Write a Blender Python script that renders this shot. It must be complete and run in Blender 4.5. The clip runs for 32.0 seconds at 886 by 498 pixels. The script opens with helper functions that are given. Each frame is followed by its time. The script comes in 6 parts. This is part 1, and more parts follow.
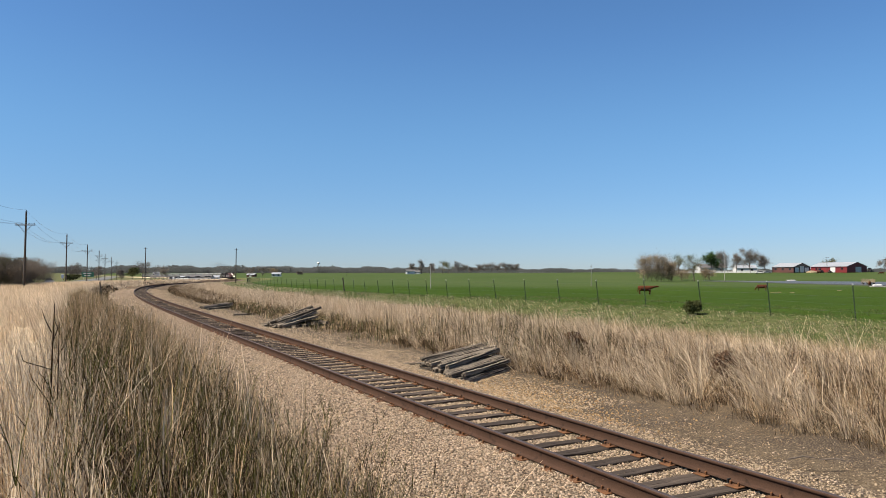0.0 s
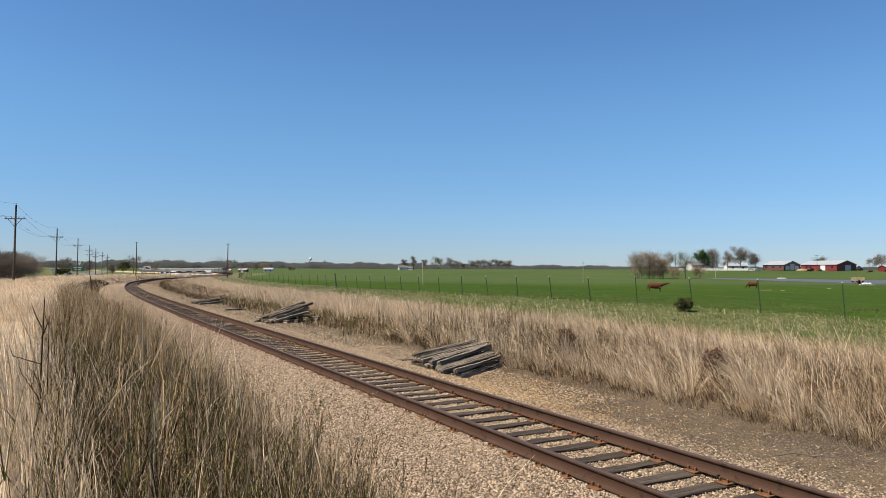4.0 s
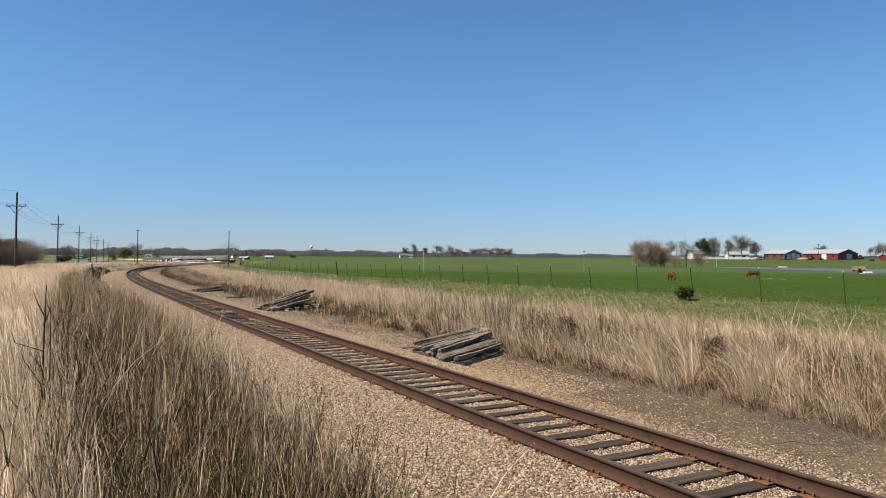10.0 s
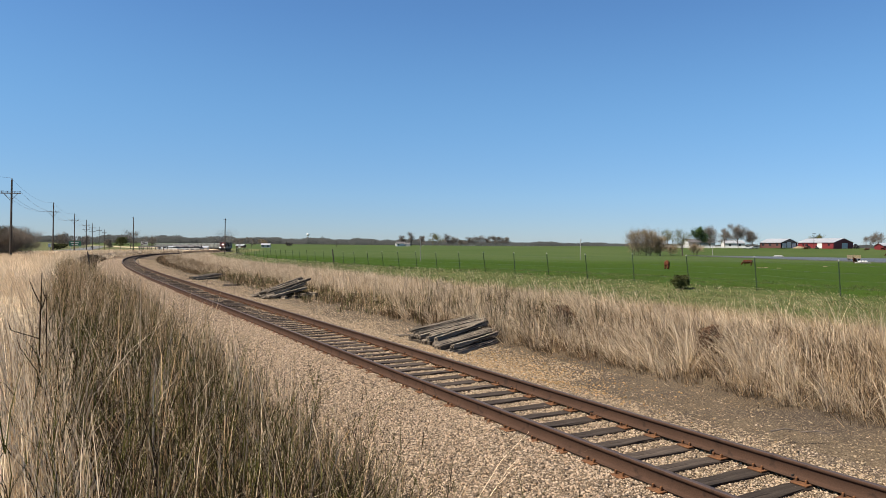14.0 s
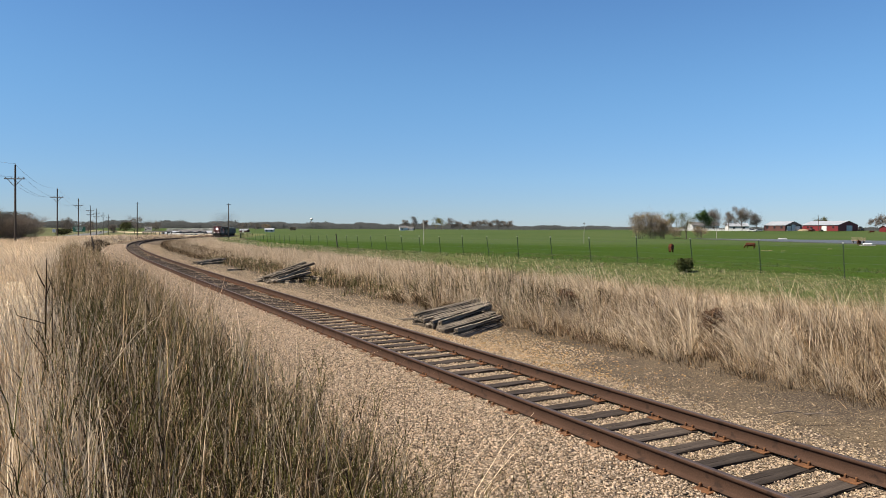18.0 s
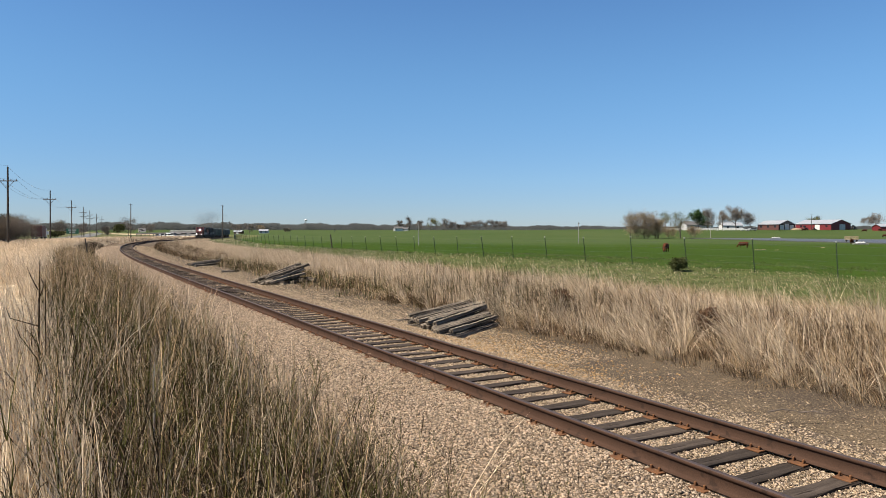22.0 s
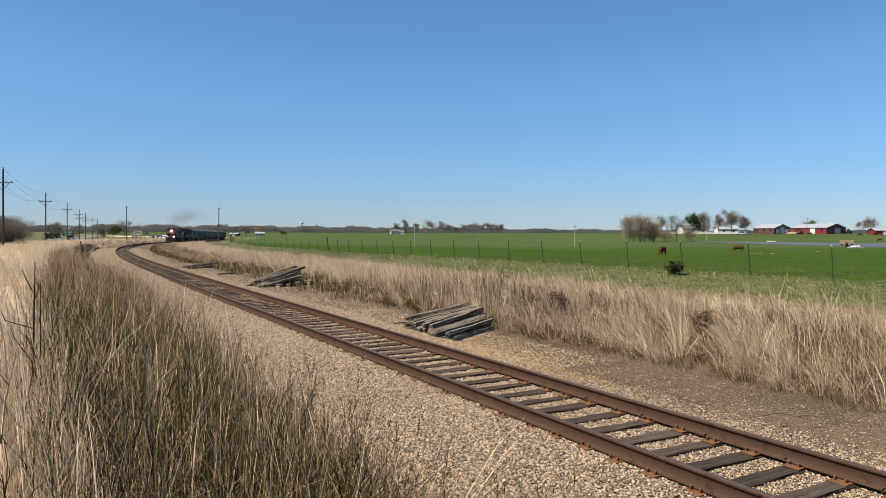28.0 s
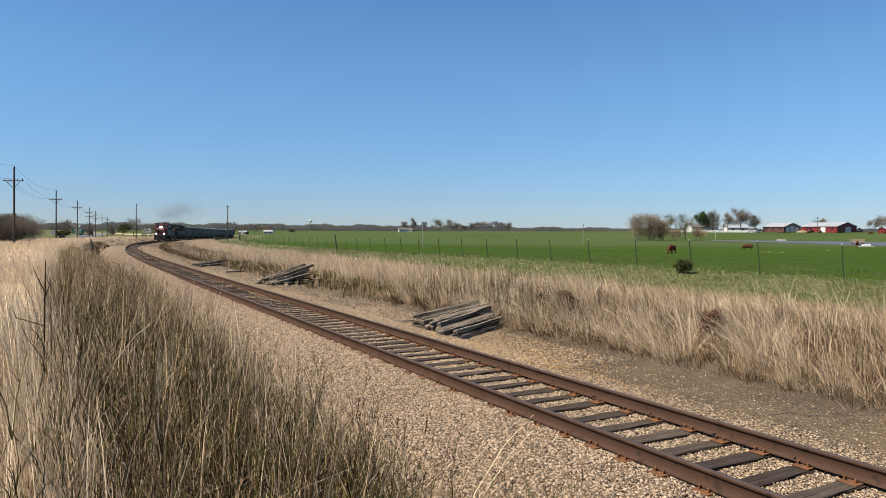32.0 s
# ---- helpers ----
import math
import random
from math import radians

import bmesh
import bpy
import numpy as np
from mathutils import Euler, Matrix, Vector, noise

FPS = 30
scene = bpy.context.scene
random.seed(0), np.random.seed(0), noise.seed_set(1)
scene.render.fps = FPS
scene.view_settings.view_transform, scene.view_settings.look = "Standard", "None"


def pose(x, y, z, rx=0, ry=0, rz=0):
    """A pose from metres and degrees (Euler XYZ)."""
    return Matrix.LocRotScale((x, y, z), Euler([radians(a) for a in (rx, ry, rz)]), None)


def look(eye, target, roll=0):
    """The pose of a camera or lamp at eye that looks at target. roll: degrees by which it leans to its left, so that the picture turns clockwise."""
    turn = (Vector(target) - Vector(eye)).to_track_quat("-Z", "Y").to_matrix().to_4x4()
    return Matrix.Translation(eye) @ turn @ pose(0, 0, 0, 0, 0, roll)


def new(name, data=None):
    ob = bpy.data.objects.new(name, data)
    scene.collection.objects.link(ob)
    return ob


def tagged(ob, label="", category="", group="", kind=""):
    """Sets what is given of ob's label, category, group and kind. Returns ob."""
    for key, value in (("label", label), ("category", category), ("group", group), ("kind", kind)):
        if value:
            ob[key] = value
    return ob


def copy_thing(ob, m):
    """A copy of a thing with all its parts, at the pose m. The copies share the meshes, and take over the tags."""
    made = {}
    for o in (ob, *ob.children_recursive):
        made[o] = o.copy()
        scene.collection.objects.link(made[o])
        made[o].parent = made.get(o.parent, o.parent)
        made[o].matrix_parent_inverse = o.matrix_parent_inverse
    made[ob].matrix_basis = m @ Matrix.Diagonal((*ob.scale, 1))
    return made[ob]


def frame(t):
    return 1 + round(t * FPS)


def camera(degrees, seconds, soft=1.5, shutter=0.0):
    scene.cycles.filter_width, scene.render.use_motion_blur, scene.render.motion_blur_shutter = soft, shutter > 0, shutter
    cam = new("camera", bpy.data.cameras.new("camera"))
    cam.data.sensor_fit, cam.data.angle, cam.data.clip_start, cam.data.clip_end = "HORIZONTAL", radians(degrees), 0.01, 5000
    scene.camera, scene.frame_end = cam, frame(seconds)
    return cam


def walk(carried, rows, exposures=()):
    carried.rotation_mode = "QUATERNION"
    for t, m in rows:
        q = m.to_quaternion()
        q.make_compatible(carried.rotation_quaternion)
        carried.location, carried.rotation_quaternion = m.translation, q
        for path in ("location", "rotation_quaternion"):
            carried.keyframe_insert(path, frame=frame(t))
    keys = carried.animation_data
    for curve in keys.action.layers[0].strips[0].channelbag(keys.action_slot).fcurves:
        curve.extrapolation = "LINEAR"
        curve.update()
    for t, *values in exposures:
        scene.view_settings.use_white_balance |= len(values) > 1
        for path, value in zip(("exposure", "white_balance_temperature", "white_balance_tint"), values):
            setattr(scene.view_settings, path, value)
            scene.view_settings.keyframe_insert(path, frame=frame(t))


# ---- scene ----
EYE = (0.0, 0.0, 2.25)
# seconds, turn to the left, tilt up, lean to the left (degrees): a phone held by one who stands still
PATH = [(0.0, 0.841, 2.049, -0.007), (0.5, 0.777, 1.926, 0.11), (1.0, 0.676, 1.822, 0.189), (1.5, 0.679, 1.764, 0.264), (2.0, 0.706, 1.74, 0.316),
        (2.5, 0.551, 1.744, 0.329), (3.0, 0.349, 1.767, 0.247), (3.5, 0.275, 1.769, 0.265), (5.5, 0.12, 1.502, 0.268), (6.0, 0.417, 1.465, 0.258),
        (6.5, 0.697, 1.467, 0.239), (7.0, 0.773, 1.478, 0.223), (7.5, 0.756, 1.455, 0.245), (8.0, 0.764, 1.317, 0.309), (8.5, 0.73, 1.073, 0.363),
        (9.0, 0.554, 0.922, 0.42), (9.5, 0.366, 0.819, 0.457), (10.0, 0.301, 0.776, 0.393), (10.5, 0.359, 0.712, 0.394), (11.0, 0.45, 0.623, 0.505),
        (11.5, 0.464, 0.448, 0.526), (12.0, 0.369, 0.233, 0.498), (12.5, 0.258, 0.061, 0.466), (13.0, 0.155, -0.012, 0.464), (13.5, 0.079, -0.068, 0.496),
        (14.0, 0.014, -0.176, 0.508), (14.5, -0.036, -0.408, 0.535), (16.5, 0.08, -1.257, 0.566), (17.0, 0.169, -1.419, 0.463), (17.5, 0.265, -1.435, 0.391),
        (18.0, 0.286, -1.478, 0.292), (18.5, 0.228, -1.578, 0.175), (19.0, 0.125, -1.626, 0.052), (19.5, 0.022, -1.575, 0.004), (20.0, -0.0, -1.5, 0.0),
        (20.5, 0.02, -1.424, -0.017), (21.0, -0.016, -1.419, -0.019), (21.5, -0.115, -1.425, 0.007), (22.0, -0.141, -1.437, 0.047), (22.5, -0.068, -1.49, 0.145),
        (23.0, 0.037, -1.502, 0.261), (23.5, 0.078, -1.508, 0.368), (24.0, 0.032, -1.524, 0.409), (24.5, -0.03, -1.546, 0.442), (25.0, -0.02, -1.543, 0.444),
        (25.5, 0.036, -1.532, 0.409), (27.5, -0.3, -1.245, 0.202), (28.0, -0.434, -1.197, 0.185), (28.5, -0.44, -1.239, 0.207), (29.0, -0.298, -1.307, 0.238),
        (29.5, -0.127, -1.346, 0.298), (30.0, 0.004, -1.384, 0.287), (30.5, 0.137, -1.472, 0.308), (31.0, 0.219, -1.544, 0.321), (31.5, 0.251, -1.466, 0.324),
        (32.0, 0.217, -1.341, 0.251)]


def aim(yaw, pitch, roll):
    return Matrix.Translation(EYE) @ pose(0, 0, 0, 90 + pitch, 0, yaw) @ pose(0, 0, 0, 0, 0, roll)


cam = camera(64.24, 32.0, soft=0.7)
walk(cam, [(t, aim(a, b, c)) for t, a, b, c in PATH])

# ---- sky and sun ----
SUN_AZ, SUN_EL = -112.0, 53.0      # degrees clockwise from +y, and up
to_sun = Vector((math.sin(radians(SUN_AZ)) * math.cos(radians(SUN_EL)), math.cos(radians(SUN_AZ)) * math.cos(radians(SUN_EL)), math.sin(radians(SUN_EL))))
world = bpy.data.worlds.new("sky")
scene.world = world
world.use_nodes = True
wn, wl = world.node_tree.nodes, world.node_tree.links
sky = wn.new("ShaderNodeTexSky")
sky.sky_type, sky.sun_disc = "NISHITA", False
sky.sun_elevation, sky.sun_rotation = radians(SUN_EL), radians(SUN_AZ)
sky.altitude, sky.air_density, sky.dust_density, sky.ozone_density = 1500, 1.0, 0.4, 5.0
# the dry spring air: a little dimmer than the texture at the horizon, a deeper blue overhead
way_up, split, tint, gain = (wn.new("ShaderNode" + k) for k in ("TexCoord", "SeparateXYZ", "ValToRGB", "Mix"))
wl.new(way_up.outputs["Generated"], split.inputs[0])
wl.new(split.outputs[2], tint.inputs[0])
ramp = tint.color_ramp
ramp.interpolation = "B_SPLINE"
for at, colour in ((0.0, (0.385, 0.43, 0.54)), (0.07, (0.44, 0.50, 0.585)), (0.19, (0.555, 0.715, 0.73)), (0.31, (0.54, 0.71, 0.785)), (1.0, (0.45, 0.62, 0.77))):
    stop = ramp.elements[0] if at == 0 else ramp.elements[len(ramp.elements) - 1] if at == 1 else ramp.elements.new(at)
    stop.color = (*colour, 1)
gain.data_type, gain.blend_type = "RGBA", "MULTIPLY"
gain.inputs[0].default_value = 1.0
wl.new(sky.outputs[0], gain.inputs[6])
wl.new(tint.outputs[0], gain.inputs[7])
wl.new(gain.outputs[2], wn["Background"].inputs[0])
wn["Background"].inputs[1].default_value = 0.0865
sun_data = bpy.data.lights.new("sun", "SUN")
sun_data.energy, sun_data.angle, sun_data.color = 5.0, radians(0.53), (1.0, 0.905, 0.77)
sun = new("sun", sun_data)
sun.matrix_world = look((0, 0, 60), Vector((0, 0, 60)) - to_sun)
scene.view_settings.exposure = 1.14

# ---- materials ----
COLOUR_SCALE = 0.87      # scales base colours down against the raised exposure, so shade falls darker


def surface(name, c1, c2, coarse=2.0, fine=40.0, rough=0.8, bump=0.2, metal=0.0, spread=0.0, island=0.0, vary=0.25, stretch=(1, 1, 1), dist=0.01, spots=None, spec=0.5):
    """Two colours in broad patches, a fine grain, relief; spread varies whole objects, island loose pieces of one mesh."""
    m = bpy.data.materials.new(name)
    m.use_nodes = True
    n, l = m.node_tree.nodes, m.node_tree.links
    b = n["Principled BSDF"]
    co, mp = n.new("ShaderNodeTexCoord"), n.new("ShaderNodeMapping")
    mp.inputs["Scale"].default_value = stretch
    l.new(co.outputs["Object"], mp.inputs[0])
    big, small = n.new("ShaderNodeTexNoise"), n.new("ShaderNodeTexNoise")
    big.inputs["Scale"].default_value, small.inputs["Scale"].default_value = coarse, fine
    big.inputs["Detail"].default_value, small.inputs["Detail"].default_value = 5, 3
    for t in (big, small):
        l.new(mp.outputs[0], t.inputs["Vector"])
    ramp = n.new("ShaderNodeMapRange")
    ramp.inputs[1].default_value, ramp.inputs[2].default_value = 0.3, 0.7
    l.new(big.outputs[0], ramp.inputs[0])
    mix = n.new("ShaderNodeMix")
    mix.data_type = "RGBA"
    mix.inputs[6].default_value, mix.inputs[7].default_value = [(*(v * COLOUR_SCALE for v in c), 1) for c in (c1, c2)]
    l.new(ramp.outputs[0], mix.inputs[0])
    last = mix.outputs[2]
    if spots:
        colour, size, amount = spots
        sp = n.new("ShaderNodeTexNoise")
        sp.inputs["Scale"].default_value, sp.inputs["Detail"].default_value = size, 6
        l.new(mp.outputs[0], sp.inputs["Vector"])
        cut = n.new("ShaderNodeMapRange")
        cut.inputs[1].default_value, cut.inputs[2].default_value = 1 - amount, 1.08 - amount
        l.new(sp.outputs[0], cut.inputs[0])
        mx = n.new("ShaderNodeMix")
        mx.data_type = "RGBA"
        l.new(cut.outputs[0], mx.inputs[0])
        l.new(last, mx.inputs[6])
        mx.inputs[7].default_value = (*(v * COLOUR_SCALE for v in colour), 1)
        last = mx.outputs[2]
    hsv = n.new("ShaderNodeHueSaturation")
    val = n.new("ShaderNodeMapRange")
    val.inputs[3].default_value, val.inputs[4].default_value = 1 - vary, 1 + vary
    val.inputs[1].default_value, val.inputs[2].default_value = 0.25, 0.75
    l.new(small.outputs[0], val.inputs[0])
    grain = val.outputs[0]
    for amount, kind, sock in ((spread, "ShaderNodeObjectInfo", "Random"), (island, "ShaderNodeNewGeometry", "Random Per Island")):
        if amount:
            src, rng, mul = n.new(kind), n.new("ShaderNodeMapRange"), n.new("ShaderNodeMath")
            rng.inputs[3].default_value, rng.inputs[4].default_value = 1 - amount, 1 + amount
            mul.operation = "MULTIPLY"
            l.new(src.outputs[sock], rng.inputs[0])
            l.new(rng.outputs[0], mul.inputs[0])
            l.new(grain, mul.inputs[1])
            grain = mul.outputs[0]
    l.new(grain, hsv.inputs["Value"])
    l.new(last, hsv.inputs["Color"])
    l.new(hsv.outputs[0], b.inputs["Base Color"])
    b.inputs["Roughness"].default_value, b.inputs["Metallic"].default_value = rough, metal
    b.inputs["Specular IOR Level"].default_value = spec
    if bump:
        bp = n.new("ShaderNodeBump")
        bp.inputs["Strength"].default_value, bp.inputs["Distance"].default_value = bump, dist
        l.new(small.outputs[0], bp.inputs["Height"])
        l.new(bp.outputs[0], b.inputs["Normal"])
    return m


def leafy(name, c1, c2, thin=0.18, island=0.55, rough=0.7, coarse=0.6):
    """Blades and leaves: light also comes through them."""
    m = surface(name, c1, c2, coarse=coarse, fine=9, rough=rough, bump=0, island=island, vary=0.15, spec=0.04)
    n, l = m.node_tree.nodes, m.node_tree.links
    b, out = n["Principled BSDF"], n["Material Output"]
    tr, mx = n.new("ShaderNodeBsdfTranslucent"), n.new("ShaderNodeMixShader")
    l.new(b.inputs["Base Color"].links[0].from_socket, tr.inputs[0])
    mx.inputs[0].default_value = thin
    l.new(b.outputs[0], mx.inputs[1])
    l.new(tr.outputs[0], mx.inputs[2])
    l.new(mx.outputs[0], out.inputs[0])
    return m


RAIL = surface("rusted_rail", (0.046, 0.0262, 0.0178), (0.058, 0.0328, 0.0222), 3, 90, 0.9, 0.2, 0.0, spots=((0.032, 0.0195, 0.0142), 6, 0.42), spec=0.08)
RAIL_TOP = surface("worn_rail_head", (0.045, 0.030, 0.025), (0.062, 0.042, 0.035), 4, 60, 0.62, 0.08, 0.0, spec=0.3)
PLATE = surface("rusted_plate", (0.15, 0.066, 0.027), (0.075, 0.037, 0.02), 9, 90, 0.9, 0.3, spec=0.2)
TIE = surface("weathered_tie", (0.030, 0.0225, 0.0175), (0.075, 0.058, 0.046), 2.5, 16, 0.95, 0.8, spread=0.35, stretch=(0.5, 6, 6), spots=((0.016, 0.011, 0.008), 4, 0.45), spec=0.15)
OLD_TIE = surface("grey_old_tie", (0.06, 0.047, 0.036), (0.27, 0.225, 0.172), 2.6, 12, 0.95, 0.9, spread=0.4, vary=0.45, stretch=(0.3, 12, 12), spots=((0.014, 0.010, 0.008), 1.6, 0.5), spec=0.1)
STONE = surface("ballast_stone", (0.33, 0.265, 0.20), (0.25, 0.172, 0.108), 24, 60, 0.9, 0.3, island=0.62, spec=0.2)
STONE_ORANGE = surface("orange_stained_stone", (0.36, 0.235, 0.11), (0.24, 0.14, 0.06), 24, 60, 0.9, 0.3, island=0.5, spec=0.1)
STONE_WARM = surface("yellowed_ballast_stone", (0.33, 0.265, 0.185), (0.23, 0.162, 0.098), 24, 60, 0.9, 0.3, island=0.62, spec=0.1)
POLE = surface("grey_pole_wood", (0.075, 0.062, 0.052), (0.035, 0.029, 0.025), 0.8, 20, 0.9, 0.3, stretch=(4, 4, 0.3), spec=0.2)
WIRE = surface("wire_metal", (0.072, 0.072, 0.072), (0.101, 0.101, 0.101), 3, 30, 0.5, 0, 0.6)
POST_GREEN = surface("green_post_paint", (0.018, 0.04, 0.017), (0.03, 0.044, 0.022), 8, 60, 0.6, 0.1, 0.2)
POST_WHITE = surface("white_post_paint", (0.54, 0.54, 0.518), (0.432, 0.418, 0.396), 12, 60, 0.6, 0.1)
DARK_STEEL = surface("dark_dirty_steel", (0.013, 0.0122, 0.0115), (0.0245, 0.0216, 0.0194), 2, 25, 0.8, 0.1, spec=0.2)
LOCO_RED = surface("dirty_red_paint", (0.11, 0.016, 0.014), (0.075, 0.012, 0.011), 1.2, 20, 0.55, 0.05, spots=((0.0432, 0.0216, 0.018), 1.5, 0.38))
LOCO_BLACK = surface("dull_black_paint", (0.0072, 0.00648, 0.00648), (0.013, 0.0108, 0.0101), 1.0, 15, 0.7, 0.05, spec=0.2)
HOPPER = surface("pale_grey_hopper_paint", (0.21, 0.22, 0.205), (0.16, 0.168, 0.155), 0.6, 8, 0.8, 0.05, spread=0.25, stretch=(1, 1, 0.25), spots=((0.13, 0.085, 0.06), 1.2, 0.34), spec=0.15)
GLASS_DARK = surface("dark_window_glass", (0.0144, 0.0173, 0.0216), (0.0216, 0.0245, 0.0288), 2, 9, 0.06, 0)
WHITE_PAINT = surface("white_paint", (0.576, 0.569, 0.554), (0.504, 0.497, 0.475), 0.7, 12, 0.6, 0.05, spread=0.06)
BARN_RED = surface("barn_red_sheet", (0.158, 0.0158, 0.0173), (0.13, 0.0144, 0.0144), 0.3, 6, 0.55, 0.05)
BARN_BROWN = surface("brown_red_wall", (0.0936, 0.0324, 0.0252), (0.072, 0.0259, 0.0216), 0.3, 6, 0.7, 0.05)
METAL_ROOF = surface("pale_metal_roof", (0.40, 0.41, 0.42), (0.34, 0.345, 0.35), 0.2, 5, 0.42, 0.03, 0.3)
DARK_ROOF = surface("dark_shingle_roof", (0.072, 0.0684, 0.0684), (0.101, 0.0936, 0.09), 0.4, 6, 0.85, 0.1)
BARK = surface("grey_brown_bark", (0.0792, 0.0612, 0.0475), (0.122, 0.0972, 0.0792), 1.5, 20, 0.95, 0.4, island=0.2)
COW = surface("red_brown_hide", (0.085, 0.026, 0.009), (0.05, 0.0145, 0.006), 2.2, 30, 0.85, 0.1, spec=0.15, spread=0.2)
COW_DARK = surface("dark_brown_hide", (0.05, 0.0155, 0.008), (0.032, 0.0105, 0.0065), 2.2, 30, 0.85, 0.1, spec=0.1)
HOOF = surface("dark_horn", (0.0216, 0.0187, 0.0173), (0.036, 0.031, 0.0266), 8, 40, 0.7, 0.1)
RUBBER = surface("black_rubber", (0.013, 0.013, 0.013), (0.0216, 0.0216, 0.0216), 4, 40, 0.8, 0.1)
SIGN_GREEN = surface("green_sign_sheet", (0.0072, 0.122, 0.072), (0.0072, 0.101, 0.0612), 0.6, 9, 0.5, 0)
STEEL = surface("galvanised_steel", (0.302, 0.31, 0.317), (0.245, 0.252, 0.259), 2, 20, 0.45, 0.05, 0.7)
CONCRETE = surface("pale_concrete", (0.302, 0.288, 0.266), (0.245, 0.23, 0.216), 0.5, 10, 0.9, 0.2)
ASPHALT = surface("grey_asphalt", (0.072, 0.072, 0.072), (0.101, 0.0972, 0.0936), 0.1, 6, 0.9, 0.1)
HAY = surface("weathered_boards", (0.259, 0.202, 0.122), (0.202, 0.151, 0.0936), 2, 14, 0.9, 0.2)

STRAW = leafy("straw_blades", (0.42, 0.30, 0.18), (0.29, 0.195, 0.105), 0.28)
STRAW_PALE = leafy("pale_straw_blades", (0.72, 0.585, 0.42), (0.58, 0.455, 0.31), 0.34)
# dead brown blades and stems, darkened further to stand in for shade between them
THATCH_SHADE = leafy("brown_thatch_shade_blades", (0.06, 0.04, 0.021), (0.11, 0.073, 0.037), 0.04)
STEM_BROWN_SHADE = leafy("brown_weed_stems_shade", (0.032, 0.019, 0.0105), (0.018, 0.0125, 0.0075), 0.02)
STEM_GREEN = leafy("olive_weed_blades", (0.050, 0.055, 0.012), (0.095, 0.085, 0.026), 0.1)
RUSSET = leafy("russet_dead_stems", (0.15, 0.082, 0.045), (0.085, 0.05, 0.03), 0.1)
GRASS_GREEN = leafy("green_weed_blades", (0.07, 0.098, 0.026), (0.17, 0.17, 0.078), 0.25)
LEAF_BROWN = leafy("bud_brown_twigs", (0.29, 0.22, 0.145), (0.22, 0.165, 0.105), 0.2)
LEAF_GREY = leafy("bare_grey_twigs", (0.175, 0.148, 0.122), (0.135, 0.115, 0.098), 0.15)
LEAF_SPRING = leafy("spring_green_leaves", (0.115, 0.118, 0.045), (0.15, 0.135, 0.062), 0.3)
LEAF_GREEN = leafy("dark_green_leaves", (0.036, 0.072, 0.0187), (0.054, 0.0864, 0.0274), 0.25)
LEAF_CEDAR = leafy("cedar_leaves", (0.05, 0.064, 0.022), (0.075, 0.066, 0.03), 0.15)
# greyer than bare twigs: the haze of distance is put into this colour
WOODS = leafy("haze_grey_woods", (0.074, 0.078, 0.076), (0.06, 0.064, 0.062), 0.35, island=0.08, coarse=0.01)


def glowing(name, colour, strength):
    m = bpy.data.materials.new(name)
    m.use_nodes = True
    b = m.node_tree.nodes["Principled BSDF"]
    b.inputs["Base Color"].default_value = (0.8, 0.8, 0.8, 1)
    b.inputs["Emission Color"].default_value, b.inputs["Emission Strength"].default_value = (*colour, 1), strength
    return m


LAMP_ON = glowing("lit_headlamp", (1.0, 0.95, 0.85), 9)

# ---- mesh tools ----
def part(name, bm, material, parent=None, label="", smooth=False):
    """Links a bmesh as one mesh object, under a thing or under a part."""
    me = bpy.data.meshes.new(name)
    bm.to_mesh(me)
    bm.free()
    for m in material if isinstance(material, (list, tuple)) else (material,):
        me.materials.append(m)
    if smooth:
        me.polygons.foreach_set("use_smooth", [True] * len(me.polygons))
    ob = new(name, me)
    if parent:
        ob.parent = parent
    return tagged(ob, label)


def empty(name, m=None):
    ob = new(name)
    ob.empty_display_size = 0.2
    if m is not None:
        ob.matrix_basis = m
    return ob


def raw(name, verts, faces, material, parent=None, index=None):
    """One mesh object out of arrays; faces is an (n, 3) or (n, 4) array."""
    me = bpy.data.meshes.new(name)
    verts, faces = np.asarray(verts, np.float32), np.asarray(faces, np.int32)
    me.vertices.add(len(verts))
    me.vertices.foreach_set("co", verts.ravel())
    me.loops.add(faces.size)
    me.loops.foreach_set("vertex_index", faces.ravel())
    me.polygons.add(len(faces))
    me.polygons.foreach_set("loop_start", np.arange(0, faces.size, faces.shape[1], dtype=np.int32))
    for m in material if isinstance(material, (list, tuple)) else (material,):
        me.materials.append(m)
    if index is not None:
        me.polygons.foreach_set("material_index", np.asarray(index, np.int32))
    me.update(calc_edges=True)
    ob = new(name, me)
    if parent:
        ob.parent = parent
    return ob


def box(bm, size, at=(0, 0, 0), turn=None, bevel=0.0, index=0):
    m = Matrix.Translation(at) @ (turn if turn is not None else Matrix()) @ Matrix.Diagonal((*size, 1))
    made = bmesh.ops.create_cube(bm, size=1, matrix=m)["verts"]
    faces = {f for v in made for f in v.link_faces}
    if bevel:
        edges = list({e for v in made for e in v.link_edges})
        out = bmesh.ops.bevel(bm, geom=edges, offset=bevel, segments=1, affect="EDGES")
        faces = set(out["faces"]) | {f for f in faces if f.is_valid}
    for f in faces:
        f.material_index = index
    return bm


def tube(bm, a, b, r1, r2=None, n=8, index=0):
    """A tapered round bar from a to b."""
    a, b = Vector(a), Vector(b)
    q = (b - a).to_track_quat("Z", "Y").to_matrix().to_4x4()
    made = bmesh.ops.create_cone(bm, cap_ends=True, segments=n, radius1=r1, radius2=r1 if r2 is None else r2, depth=(b - a).length, matrix=Matrix.Translation((a + b) / 2) @ q)["verts"]
    for f in {f for v in made for f in v.link_faces}:
        f.material_index = index
    return bm


